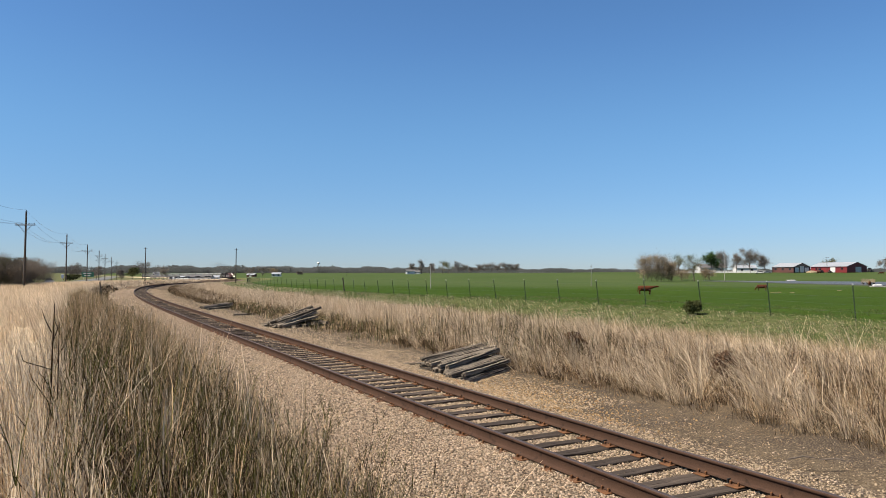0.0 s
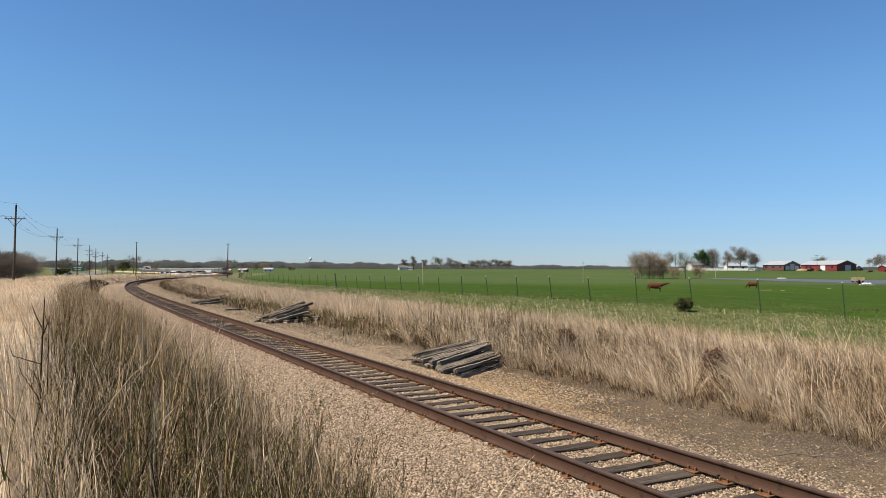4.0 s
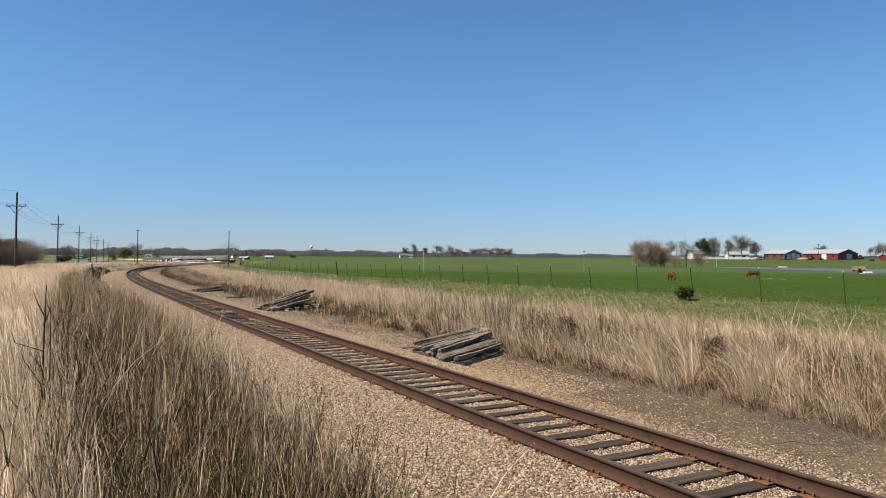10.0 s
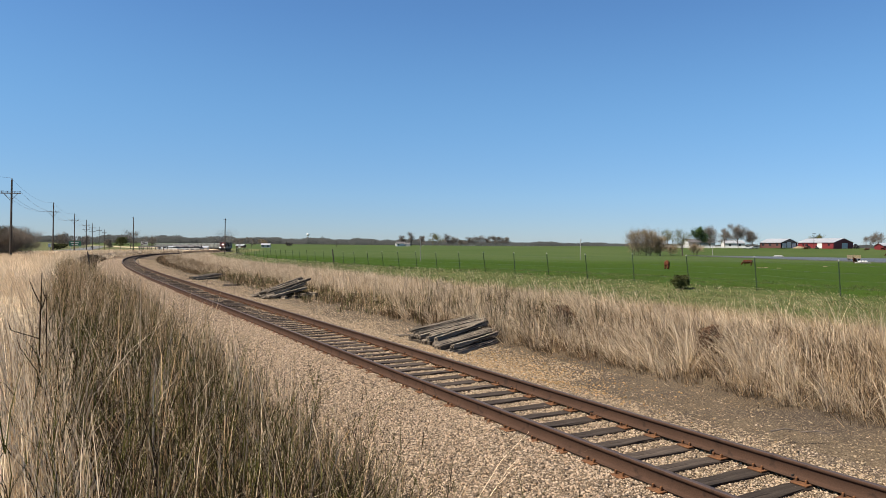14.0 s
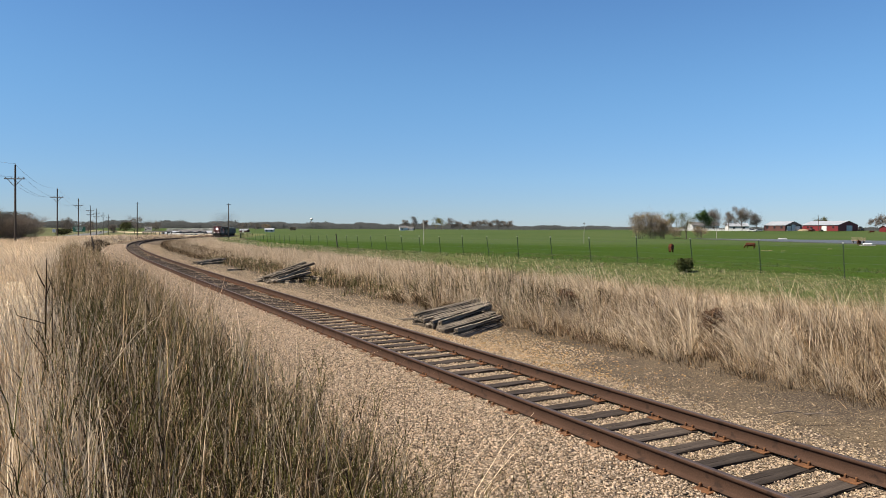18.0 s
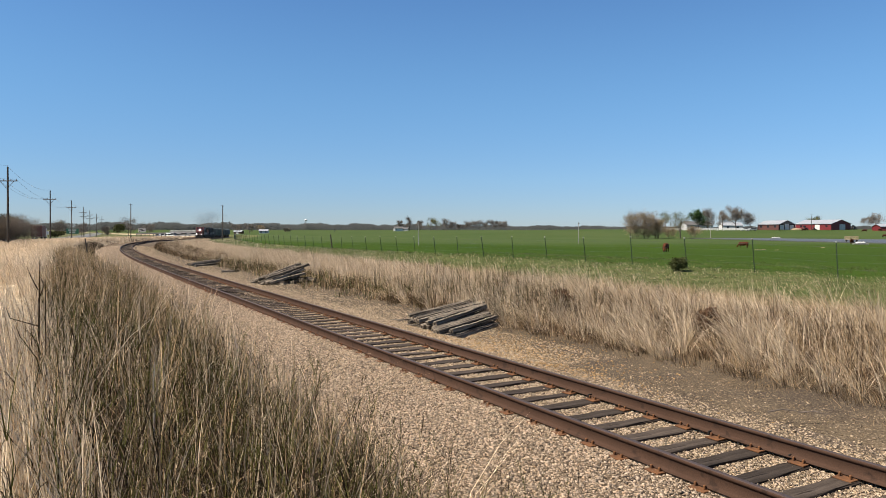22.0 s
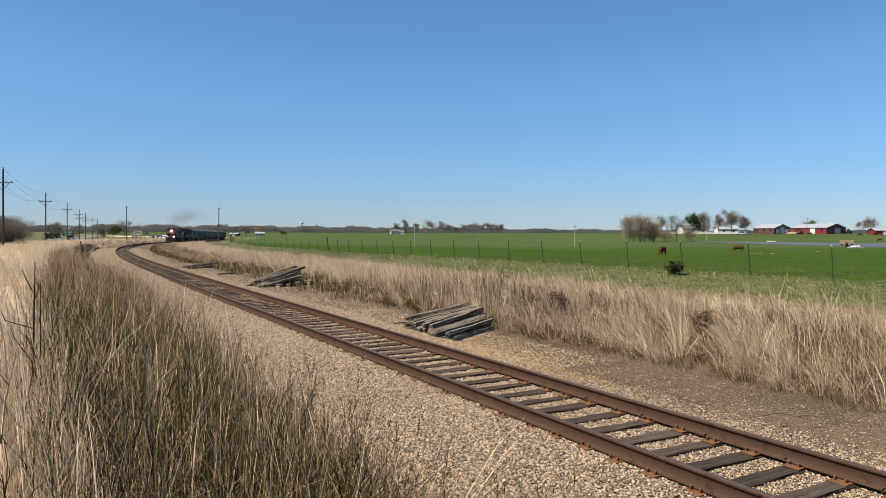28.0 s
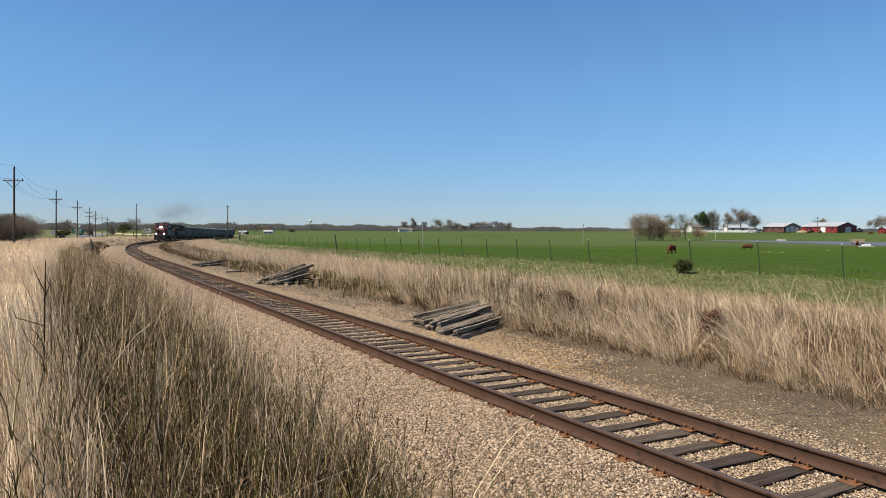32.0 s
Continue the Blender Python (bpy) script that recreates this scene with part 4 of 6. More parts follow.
def build_trees():
    rng = random.Random(4)
    # thicket and farmstead trees beyond the pond
    brush = dict(limbs=8, leaves=4200, sliver=True, leaf=0.34, low=0.07, stems=9, stem=0.012)
    for az, r, h, sp, seed, crown, kw, label, name in (
            (15.3, 330, 14.0, 3.4, 1, LEAF_BROWN, brush, "brown leafless thicket of slender stems by the pond", "thicket"),
            (16.3, 332, 15.0, 3.0, 2, LEAF_BROWN, brush, "brown leafless thicket of slender stems by the pond", "thicket"),
            (17.0, 335, 11.0, 2.6, 3, LEAF_BROWN, brush, "low brown leafless brush by the pond", "thicket"),
            (17.6, 420, 13.5, 3.7, 4, LEAF_SPRING, dict(leaves=1900, leaf=0.3, sliver=True, limbs=10), "slender tree with thin olive spring leaves", "tree"),
            (18.74, 338, 12.5, 4.2, 5, LEAF_SPRING, dict(leaves=2600, leaf=0.24, limbs=11, low=0.3, sliver=True), "forked tree with yellow-green spring leaves", "tree"),
            (19.6, 345, 5.5, 3.0, 6, LEAF_BROWN, dict(leaves=600, leaf=0.5, sliver=True, low=0.1, stems=4), "low brown brush at the water's edge", "bush"),
            (18.0, 345, 5.0, 3.0, 7, LEAF_BROWN, dict(leaves=600, leaf=0.5, sliver=True, low=0.1, stems=4), "low brown brush at the water's edge", "bush"),
            (20.08, 445, 14.0, 4.4, 8, LEAF_GREEN, dict(leaves=3200, leaf=0.36, limbs=10, low=0.2), "full dark green tree beside a white house", "tree"),
            (20.75, 458, 15.5, 4.8, 9, LEAF_GREY, dict(leaves=4200, leaf=0.36, sliver=True, limbs=11, low=0.2), "broad bare grey-brown tree beside the farmhouse", "tree"),
            (21.75, 450, 12.5, 3.4, 10, LEAF_GREY, dict(leaves=2600, leaf=0.34, sliver=True, limbs=9), "bare grey-brown tree behind a white fence", "tree"),
            (22.69, 445, 15.0, 4.6, 11, LEAF_GREY, dict(leaves=4200, leaf=0.36, sliver=True, limbs=12, low=0.3), "broad bare grey tree behind a white fence", "tree"),
            (23.69, 450, 12.0, 3.8, 12, LEAF_GREY, dict(leaves=3000, leaf=0.34, sliver=True, limbs=10, low=0.2), "bare brown tree beside a barn", "tree"),
            (27.9, 500, 9.5, 3.8, 13, LEAF_SPRING, dict(leaves=2600, leaf=0.3, sliver=True, limbs=10), "tree with spring leaves behind the red barn", "tree"),
            (31.6, 600, 13.0, 5.0, 14, LEAF_GREY, dict(leaves=2200, leaf=0.36, sliver=True, limbs=10), "bare grey tree behind the farm", "tree"),
            (31.2, 610, 9.0, 5.0, 15, LEAF_GREY, dict(leaves=2200, leaf=0.36, sliver=True, limbs=10), "bare grey tree behind the farm", "tree")):
        x, y, z = spot(az, r)
        tree(name, x, y, z, h, sp, seed, crown, label, "bush" if name != "tree" else "tree", **kw)
    # farmstead straight ahead, far over the field
    for az, r, h, sp, crown, seed in ((-2.6, 800, 17, 3.6, LEAF_GREY, 20), (-3.4, 800, 12, 3.2, LEAF_GREY, 21), (-1.75, 800, 12, 3.6, LEAF_GREY, 22), (-0.9, 810, 14, 5.0, LEAF_SPRING, 23),
                                      (-0.4, 800, 13, 5.0, LEAF_SPRING, 24), (0.35, 820, 12, 5.0, LEAF_GREY, 25), (0.95, 820, 10, 4.5, LEAF_GREY, 26), (2.1, 840, 9, 4.5, LEAF_GREY, 27),
                                      (2.6, 840, 10, 5.0, LEAF_GREY, 28), (3.1, 850, 10, 5.0, LEAF_GREY, 29), (3.6, 850, 10.5, 4.5, LEAF_GREY, 30), (4.2, 850, 12, 4.5, LEAF_GREY, 31),
                                      (4.7, 850, 10, 4.5, LEAF_GREY, 32), (5.1, 850, 9, 4.5, LEAF_GREY, 33), (1.5, 840, 5, 4.5, LEAF_GREY, 34)):
        x, y, z = spot(az, r)
        bare = crown is LEAF_GREY
        tree("tree", x, y, z, h * 1.25, sp, seed, crown, "bare far tree at a farmstead beyond the field" if bare else "far tree with fresh leaves at a farmstead", leaves=2400, leaf=0.42 if bare else 0.34, sliver=True, limbs=9, low=0.2)
    # trees along the highway, and beyond it
    for az, r, h, sp, crown, seed in ((-33.2, 135, 5.6, 2.6, LEAF_GREY, 40), (-32.2, 140, 4.6, 2.4, LEAF_CEDAR, 41), (-31.4, 138, 5.0, 2.4, LEAF_GREY, 42), (-30.8, 142, 4.4, 2.0, LEAF_GREY, 43),
                                      (-31.8, 134, 4.6, 2.4, LEAF_GREY, 44), (-32.7, 136, 5.0, 2.6, LEAF_CEDAR, 45), (-34.0, 150, 6.8, 3.0, LEAF_GREY, 46), (-36, 130, 6, 3, LEAF_SPRING, 47)):
        x, y, z = spot(az, r)
        tree("tree", x, y, z - 0.3, h, sp, seed, crown, "low spreading roadside tree in early leaf", leaves=8000, leaf=0.13, low=0.06, limbs=12, stems=4, sliver=crown is LEAF_GREY)
    for az, r, h, sp, crown, seed in ((-24.6, 480, 7.5, 4.2, LEAF_CEDAR, 51), (-25.3, 470, 6, 3, LEAF_GREY, 52), (-23.9, 520, 13, 5, LEAF_GREY, 53), (-16.2, 640, 8, 5, LEAF_GREY, 54),
                                      (-15.2, 640, 9, 5, LEAF_GREY, 55), (-14.3, 660, 7, 5, LEAF_BROWN, 56), (-12.3, 700, 4, 3, LEAF_GREY, 57), (-28.5, 330, 3, 2.4, LEAF_CEDAR, 58), (-28.3, 420, 9, 4, LEAF_GREY, 59),
                                      (-27.0, 500, 9, 4, LEAF_GREY, 60), (-22.6, 560, 10, 5, LEAF_GREY, 61)):
        x, y, z = spot(az, r)
        tree("tree", x, y, z - 0.2, h, sp, seed, crown, "scattered tree on the far side of the line", leaves=1500, leaf=0.4, low=0.15, limbs=9, sliver=crown in (LEAF_GREY, LEAF_BROWN))
    # cedar bush by the fence and small dark bushes in the dry grass
    for az, r, h, sp, label in ((18.65, 32.5, 0.62, 0.31, "small dark green cedar bush beside a fence post"), (9.9, 22.0, 0.72, 0.26, "small brown dead seedling in dry grass"),
                                (20.6, 17.8, 0.68, 0.2, "small reddish seedling in dry grass")):
        x, y, z = spot(az, r)
        tree("cedar_bush", x, y, z + 0.08, h, sp, int(az * 10), LEAF_CEDAR if r > 30 else RUSSET, label, "bush", leaves=3600, leaf=0.045, low=0.03, limbs=14, stem=0.03)


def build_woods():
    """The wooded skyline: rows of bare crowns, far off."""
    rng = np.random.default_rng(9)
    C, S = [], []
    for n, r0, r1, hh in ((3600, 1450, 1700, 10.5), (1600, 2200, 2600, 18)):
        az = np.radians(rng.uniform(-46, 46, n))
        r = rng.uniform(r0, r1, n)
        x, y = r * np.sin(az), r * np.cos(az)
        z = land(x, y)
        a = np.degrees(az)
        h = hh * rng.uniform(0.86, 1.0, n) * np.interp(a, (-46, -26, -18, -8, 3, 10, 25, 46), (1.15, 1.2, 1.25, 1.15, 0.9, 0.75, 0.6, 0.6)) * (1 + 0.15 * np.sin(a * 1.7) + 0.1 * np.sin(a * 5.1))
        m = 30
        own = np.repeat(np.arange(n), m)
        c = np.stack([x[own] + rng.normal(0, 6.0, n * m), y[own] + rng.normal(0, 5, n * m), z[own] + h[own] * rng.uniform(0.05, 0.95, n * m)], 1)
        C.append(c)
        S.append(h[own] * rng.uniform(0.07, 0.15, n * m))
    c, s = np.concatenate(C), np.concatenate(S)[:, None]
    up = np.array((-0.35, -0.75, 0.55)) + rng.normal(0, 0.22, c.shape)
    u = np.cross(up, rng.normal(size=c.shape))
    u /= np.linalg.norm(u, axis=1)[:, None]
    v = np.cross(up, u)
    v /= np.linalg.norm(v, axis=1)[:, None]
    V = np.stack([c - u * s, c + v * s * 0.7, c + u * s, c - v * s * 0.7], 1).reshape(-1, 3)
    tagged(raw("far_woods", V, np.arange(len(V)).reshape(-1, 4), WOODS), "low line of far bare woods, coloured grey for haze", "woods", kind="stuff")


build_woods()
build_trees()
build_grass()

# ---- fence, poles and wires ----
def build_fence():
    fence = empty("wire_fence")
    tagged(fence, "wire fence on green steel posts with white tips along the pasture", "fence")
    rng = random.Random(2)
    bm = bmesh.new()
    prism(bm, [(-0.018, -0.45), (0.018, -0.45), (0.018, 1.38), (-0.018, 1.38)], -0.003, 0.003)
    box(bm, (0.036, 0.006, 1.83), (0.019, 0, 0.465))
    for k in range(18):
        box(bm, (0.012, 0.02, 0.012), (-0.008, 0, 0.1 + k * 0.068))
    post = bpy.data.meshes.new("post")
    bm.to_mesh(post)
    bm.free()
    post.materials.append(POST_GREEN)
    bm = bmesh.new()
    box(bm, (0.042, 0.040, 0.06), (0.016, 0, 1.365), bevel=0.004)
    tip = bpy.data.meshes.new("tip")
    bm.to_mesh(tip)
    bm.free()
    tip.materials.append(POST_WHITE)
    tops = []
    for k in range(-7, 75):
        s = 26.57 + 3.51 * k + (rng.uniform(-0.3, 0.3) if k > 12 else rng.uniform(-0.05, 0.05))
        (x, y), a, _ = (q[0] for q in on_line(np.array([s]), np.array([19.0])))
        z = ground_at(x, y) + rng.uniform(-0.05, 0.03)
        m = pose(x, y, z, rng.gauss(0, 1.0), -6.5 + rng.gauss(0, 1.0), math.degrees(a))
        if k == 16:
            bm = bmesh.new()
            tube(bm, (0, 0, -0.3), (0, 0, 1.55), 0.07, 0.062, 9)
            o = part("corner_post", bm, POLE, fence, "thick dark wooden post")
            o.matrix_basis = m
        else:
            o = new("post", post)
            o.parent, o.matrix_basis = fence, m
            c = new("tip", tip)
            c.parent = o
        tops.append(m)
    for h in (0.35, 0.62, 0.9, 1.17):
        pts = [m @ Vector((-0.02, 0, h)) for m in tops]
        rows = []
        for q, p in enumerate(pts):
            rows.append(p)
            if q + 1 < len(pts):
                rows.append(p.lerp(pts[q + 1], 0.5) - Vector((0, 0, 0.015)))
        strand("wire", rows, 0.0028, WIRE, fence)


def strand(name, pts, r, material, parent=None):
    """A thin three-sided wire through the points."""
    P = np.array([p[:] for p in pts])
    V = []
    for a in (90, 210, 330):
        o = np.array((math.cos(radians(a)) * r * 0.7, math.cos(radians(a)) * r * 0.7, math.sin(radians(a)) * r))
        V.append(P + o)
    V = np.stack(V, 1)
    n = len(P)
    i, j = np.meshgrid(np.arange(n - 1), np.arange(3), indexing="ij")
    F = np.stack([i * 3 + j, (i + 1) * 3 + j, (i + 1) * 3 + (j + 1) % 3, i * 3 + (j + 1) % 3], -1).reshape(-1, 4)
    return raw(name, V.reshape(-1, 3), F, material, parent)


def utility_pole(x, y, z, h, turn, arms=1, lean=0.0, label="weathered wooden utility pole with a braced crossarm"):
    p = empty("utility_pole", pose(x, y, z, 0, lean, turn))
    bm = bmesh.new()
    tube(bm, (0, 0, -0.6), (0, 0, h), 0.17, 0.11, 10)
    part("pole", bm, POLE, p)
    for k in range(arms):
        za = h - 1.9 - k * 1.5
        bm = bmesh.new()
        box(bm, (3.1, 0.10, 0.13), (0, -0.16, za), bevel=0.01)
        part("crossarm", bm, POLE, p)
        for sx in (-1, 1):
            bm = bmesh.new()
            tube(bm, (sx * 0.06, -0.16, za - 1.0), (sx * 1.05, -0.16, za - 0.06), 0.035, 0.035, 5)
            part("brace", bm, POLE, p)
    for px, pz in ([(-1.4, h - 1.83), (-0.5, h - 1.83), (0.6, h - 1.83), (1.4, h - 1.83)] if arms else []) + [(0.0, h)]:
        bm = bmesh.new()
        tube(bm, (px, -0.16 if pz < h else 0, pz), (px, -0.16 if pz < h else 0, pz + 0.13), 0.04, 0.04, 6)
        tube(bm, (px, -0.16 if pz < h else 0, pz + 0.13), (px, -0.16 if pz < h else 0, pz + 0.22), 0.075, 0.05, 8)
        part("insulator", bm, STEEL, p)
    return tagged(p, label, "utility pole", group="poles along the highway")


def build_poles():
    spots = [(-38, 107 - 62), (-59.6, 97.2), (-85.2, 154), (-108, 206.5), (-133, 263), (-151.6, 305), (-178, 365), (-204, 425)]
    poles = []
    for k, (x, y) in enumerate(spots):
        z = ground_at(x, y)
        poles.append((x, y, z, utility_pole(x, y, z, 11.0 - z, -8, 2 if k in (4, 5) else 1, (0.8, 0.7, 0.6, 0.5, 0, 0, 0, 0)[k])))
    for px, pz in ((-1.4, -1.65), (-0.5, -1.65), (1.4, -1.65), (0.0, 0.2)):
        ends = []
        for x, y, z, ob in poles:
            ends.append(ob.matrix_basis @ Vector((px, -0.16, 11.0 - z + pz)))
        pts = []
        for a, b in zip(ends, ends[1:]):
            for q in range(12):
                f = q / 12
                pts.append(a.lerp(b, f) - Vector((0, 0, 1.1 * 4 * f * (1 - f))))
        tagged(strand("power_line", pts + [ends[-1]], 0.016, WIRE), "thin dark sagging power line between poles", "power line", group="power lines")
    # bare poles with no crossarm beside the line
    for az, r, top, base_r in ((-23.72, 195, 1.98, 0.15), (-17.2, 172, 1.99, 0.15)):
        x, y, z = spot(az, r)
        h = 2.25 + r * math.tan(radians(top)) - z
        p = empty("signal_pole", pose(x, y, z, 0, 0.5, 0))
        bm = bmesh.new()
        tube(bm, (0, 0, -0.5), (0, 0, h), 0.14, 0.09, 9)
        part("pole", bm, POLE, p)
        bm = bmesh.new()
        box(bm, (0.9, 0.08, 0.08), (0, 0, h - 0.12), bevel=0.01)
        tube(bm, (0, 0, h - 0.1), (0, 0, h + 0.2), 0.05, 0.04, 6)
        part("cap", bm, DARK_STEEL, p)
        tagged(p, "bare weathered wooden pole beside the railway", "pole")
    for az, base, top, r, w in ((-1.84, 0, 20, 136, 0.07), (11.0, 0, 16, 190, 0.08), (20.9, 0, 35, 350, 0.13), (27.7, 0, 27, 440, 0.15), (-8.6, 0, 8, 650, 0.2), (18.0, 0, 30, 420, 0.12)):
        x, y, z = spot(az, r)
        h = 2.25 + top / 1249 * r - z
        p = empty("field_pole", pose(x, y, z, 0, -0.8 if az < 0 else 0.6, 0))
        bm = bmesh.new()
        tube(bm, (0, 0, -0.5), (0, 0, h), w, w * 0.7, 8)
        part("pole", bm, CONCRETE if r < 360 else POLE, p)
        bm = bmesh.new()
        box(bm, (0.5 + (r > 400) * 1.6, 0.1, 0.12), (0, 0, h - 0.3), bevel=0.01)
        part("cap", bm, POLE, p)
        tagged(p, "pale slender pole standing in the green field", "pole")
    # leaning marker beside the track
    x, y, z = spot(-26.5, 52)
    p = empty("marker_post", pose(x, y, z, 0, -8, 10))
    bm = bmesh.new()
    tube(bm, (0, 0, -0.3), (0, 0, 1.75), 0.045, 0.045, 7)
    part("post", bm, POLE, p)
    tagged(p, "plain wooden post leaning beside the track", "marker post")


# ---- discarded ties ----
def old_tie_shapes():
    rng, out = random.Random(12), []
    for _ in range(7):
        bm = bmesh.new()
        box(bm, (2.55, 0.205, 0.155), bevel=0.016)
        bmesh.ops.subdivide_edges(bm, edges=[e for e in bm.edges if abs((e.verts[0].co - e.verts[1].co).x) > 2], cuts=11)
        bow = rng.uniform(-0.03, 0.03)
        for v in bm.verts:
            f = v.co.x / 1.25
            v.co += Vector((rng.uniform(-0.03, 0.03) if abs(f) > 0.98 else 0, rng.uniform(-0.012, 0.012), rng.uniform(-0.018, 0.010) + bow * (1 - f * f)))
        me = bpy.data.meshes.new("old_tie")
        bm.to_mesh(me)
        bm.free()
        me.materials.append(OLD_TIE)
        out.append(me)
    return out


def build_piles():
    rng, shapes = random.Random(6), old_tie_shapes()

    def lay(x, y, z, rz, ry=0.0, rx=0.0, label="weathered grey wooden tie discarded on the dirt", group="pile of discarded ties", long=1.0, slim=0.95):
        o = new("discarded_tie", rng.choice(shapes))
        o.matrix_basis = pose(x, y, z, rx, ry, rz) @ Matrix.Diagonal((long, slim, slim, 1))
        tagged(o, label, "railway tie", group=group)

    # pile by the nearer rail: a fan of ties in three layers, the farther ones heaped higher
    for layer, count, start, lift, slope in ((0, 15, 0.0, 0.06, 1.2), (1, 12, 0.12, 0.165, 3.2), (2, 8, 0.42, 0.26, 5.0)):
        for k in range(count):
            f = start + (k + rng.uniform(-0.2, 0.2)) / 14.5
            a = 59 - 21 * min(f, 1.0) + rng.uniform(-2.5, 2.5)
            w = Vector((math.cos(radians(a)), math.sin(radians(a)), 0))
            foot = Vector((0.25 - 1.3 * f, 17.2 + 3.3 * f, 0)) + w * rng.uniform(-0.16, 0.22)
            c = foot + w * 1.27
            tilt = -slope - 2.5 * f
            lay(c.x, c.y, ground_at(foot.x, foot.y) + lift + 1.27 * math.sin(radians(-tilt)), a, tilt + rng.uniform(-1, 1), rng.uniform(-24, 24), slim=rng.uniform(0.5, 0.72), long=rng.uniform(0.9, 1.04))
    lay(-0.9, 19.6, ground_at(-0.9, 19.6) + 0.04, 18, 0, 0, "half buried dark tie beside the rail")
    lay(-1.9, 20.9, ground_at(-1.9, 20.9) + 0.03, 12, 0, 0, "half buried dark tie beside the rail")
    # jumbled heap farther on: slanting layers on cross ties, dark ends to the far side
    c0 = Vector((-8.3, 36.0, 0))
    for k in range(4):
        p = c0 + Vector((0.62, 0.55, 0)) * (k - 1.0) * 0.75
        lay(p.x, p.y, ground_at(p.x, p.y) + 0.08 + 0.1 * (k > 1), -42 + rng.uniform(-8, 8), 0, rng.uniform(-6, 6), "weathered grey tie lying under a jumbled heap", "jumbled heap of ties", slim=1.0)
    for layer in (0, 1, 2):
        for k in range(8 - 2 * layer):
            p = c0 + Vector((-0.70, 0.71, 0)) * (k - 3.5 + layer) * 0.25 + Vector((0.12, 0.1, 0)) * layer
            a = 40 + rng.uniform(-9, 9)
            lay(p.x, p.y, ground_at(p.x, p.y) + 0.30 + 0.155 * layer, a, -11 - 2 * layer + rng.uniform(-4, 3), rng.uniform(-18, 18), "weathered grey tie lying slanted on a jumbled heap", "jumbled heap of ties", long=rng.uniform(0.72, 0.95), slim=rng.uniform(0.7, 0.95))
    lay(-9.9, 34.9, ground_at(-9.9, 34.9) + 0.08, 20, 5, 0, "broken pale tie lying beside the heap", long=0.5)
    lay(-10.3, 35.6, ground_at(-10.3, 35.6) + 0.07, -12, 0, 8, "broken pale tie lying beside the heap", long=0.4)
    # small pile beyond
    c0 = Vector((-18.3, 54.3, 0))
    for k in range(8):
        top = k >= 5
        p = c0 + Vector((-0.55, 0.6, 0)) * ((k - 2) if not top else (k - 6.0)) * 0.42
        lay(p.x, p.y, ground_at(p.x, p.y) + (0.24 if top else 0.08), 60 + rng.uniform(-9, 9), -5 if top else -2, rng.uniform(-10, 10), "dark tie lying in a low pile beside the track", "low pile of ties")
    lay(-13.6, 45.5, ground_at(-13.6, 45.5) + 0.06, 30, 0, 0, "pale broken tie on the gravel", long=0.45)
    # sticks, stones and scraps lying about
    for x, y, rz, L, r in ((4.55, 9.75, 6, 0.42, 0.012), (4.95, 9.72, -14, 0.4, 0.01), (-1.62, 11.5, 70, 0.16, 0.012), (-4.4, 17.1, 15, 0.35, 0.014), (1.55, 9.35, 10, 0.3, 0.014), (-0.3, 15.6, 10, 0.4, 0.013)):
        g = max(ground_at(x, y), -0.29)
        bm = bmesh.new()
        q = Vector((math.cos(radians(rz)), math.sin(radians(rz)), 0))
        tube(bm, (0, 0, 0), q * L * 0.5 + Vector((0, 0, 0.03)), r, r * 0.9, 6)
        tube(bm, q * L * 0.5 + Vector((0, 0, 0.03)), q * L, r * 0.9, r * 0.5, 6)
        tube(bm, q * L * 0.4 + Vector((0, 0, 0.025)), q * L * 0.6 + Vector((-q.y, q.x, 0.4)) * 0.07, r * 0.6, r * 0.3, 5)
        o = part("stick", bm, DARK_STEEL if L < 0.2 else BARK)
        o.matrix_basis = pose(x, y, g + r + 0.02)
        tagged(o, "dry dark stick lying on the gravel", "stick")
    for x, y, r, shade in ((2.35, 13.4, 0.07, WHITE_PAINT), (3.0, 12.2, 0.05, STONE), (-9.9, 39.5, 0.07, STONE), (-3.1, 12.5, 0.05, STONE), (1.2, 15.2, 0.06, STONE)):
        bm = bmesh.new()
        ball(bm, (0, 0, 0), r, (1.5, 1.0, 0.6), 2)
        for v in bm.verts:
            v.co *= 1 + 0.3 * noise.noise(v.co * (1.6 / r) + Vector((x, y, 0)))
        o = part("rock", bm, shade)
        o.matrix_basis = pose(x, y, ground_at(x, y) + r * 0.35, 0, 0, x * 90)
        tagged(o, "pale rock lying on the dirt beside the track", "rock")
    # the bare twig standing in the left grass
    x, y, z = spot(-29.85, 7.4)
    bm = bmesh.new()
    tube(bm, (0, 0, 0), (0.02, 0, 0.9), 0.010, 0.008, 6)
    tube(bm, (0.02, 0, 0.9), (0.03, 0.01, 1.42), 0.008, 0.004, 5)
    tube(bm, (0.06, 0.03, 0), (0.07, 0.02, 1.25), 0.007, 0.003, 5)
    for a, zb, L, up in ((176, 0.82, 0.27, 0.07), (168, 0.5, 0.2, 0.22), (-10, 1.05, 0.06, 0.14), (184, 1.15, 0.06, 0.12)):
        b0 = Vector((0.015, 0, zb))
        e0 = b0 + Vector((math.cos(radians(a)) * L, math.sin(radians(a)) * L, up))
        tube(bm, b0, e0, 0.006, 0.004, 5)
        tube(bm, e0, e0 + Vector((-0.05, 0.02, 0.1)), 0.005, 0.002, 4)
    o = part("bare_sapling", bm, STEM_BROWN_SHADE)
    o.matrix_basis = pose(x, y, z - 0.02)
    tagged(o, "dark leafless sapling standing in dry grass", "sapling")


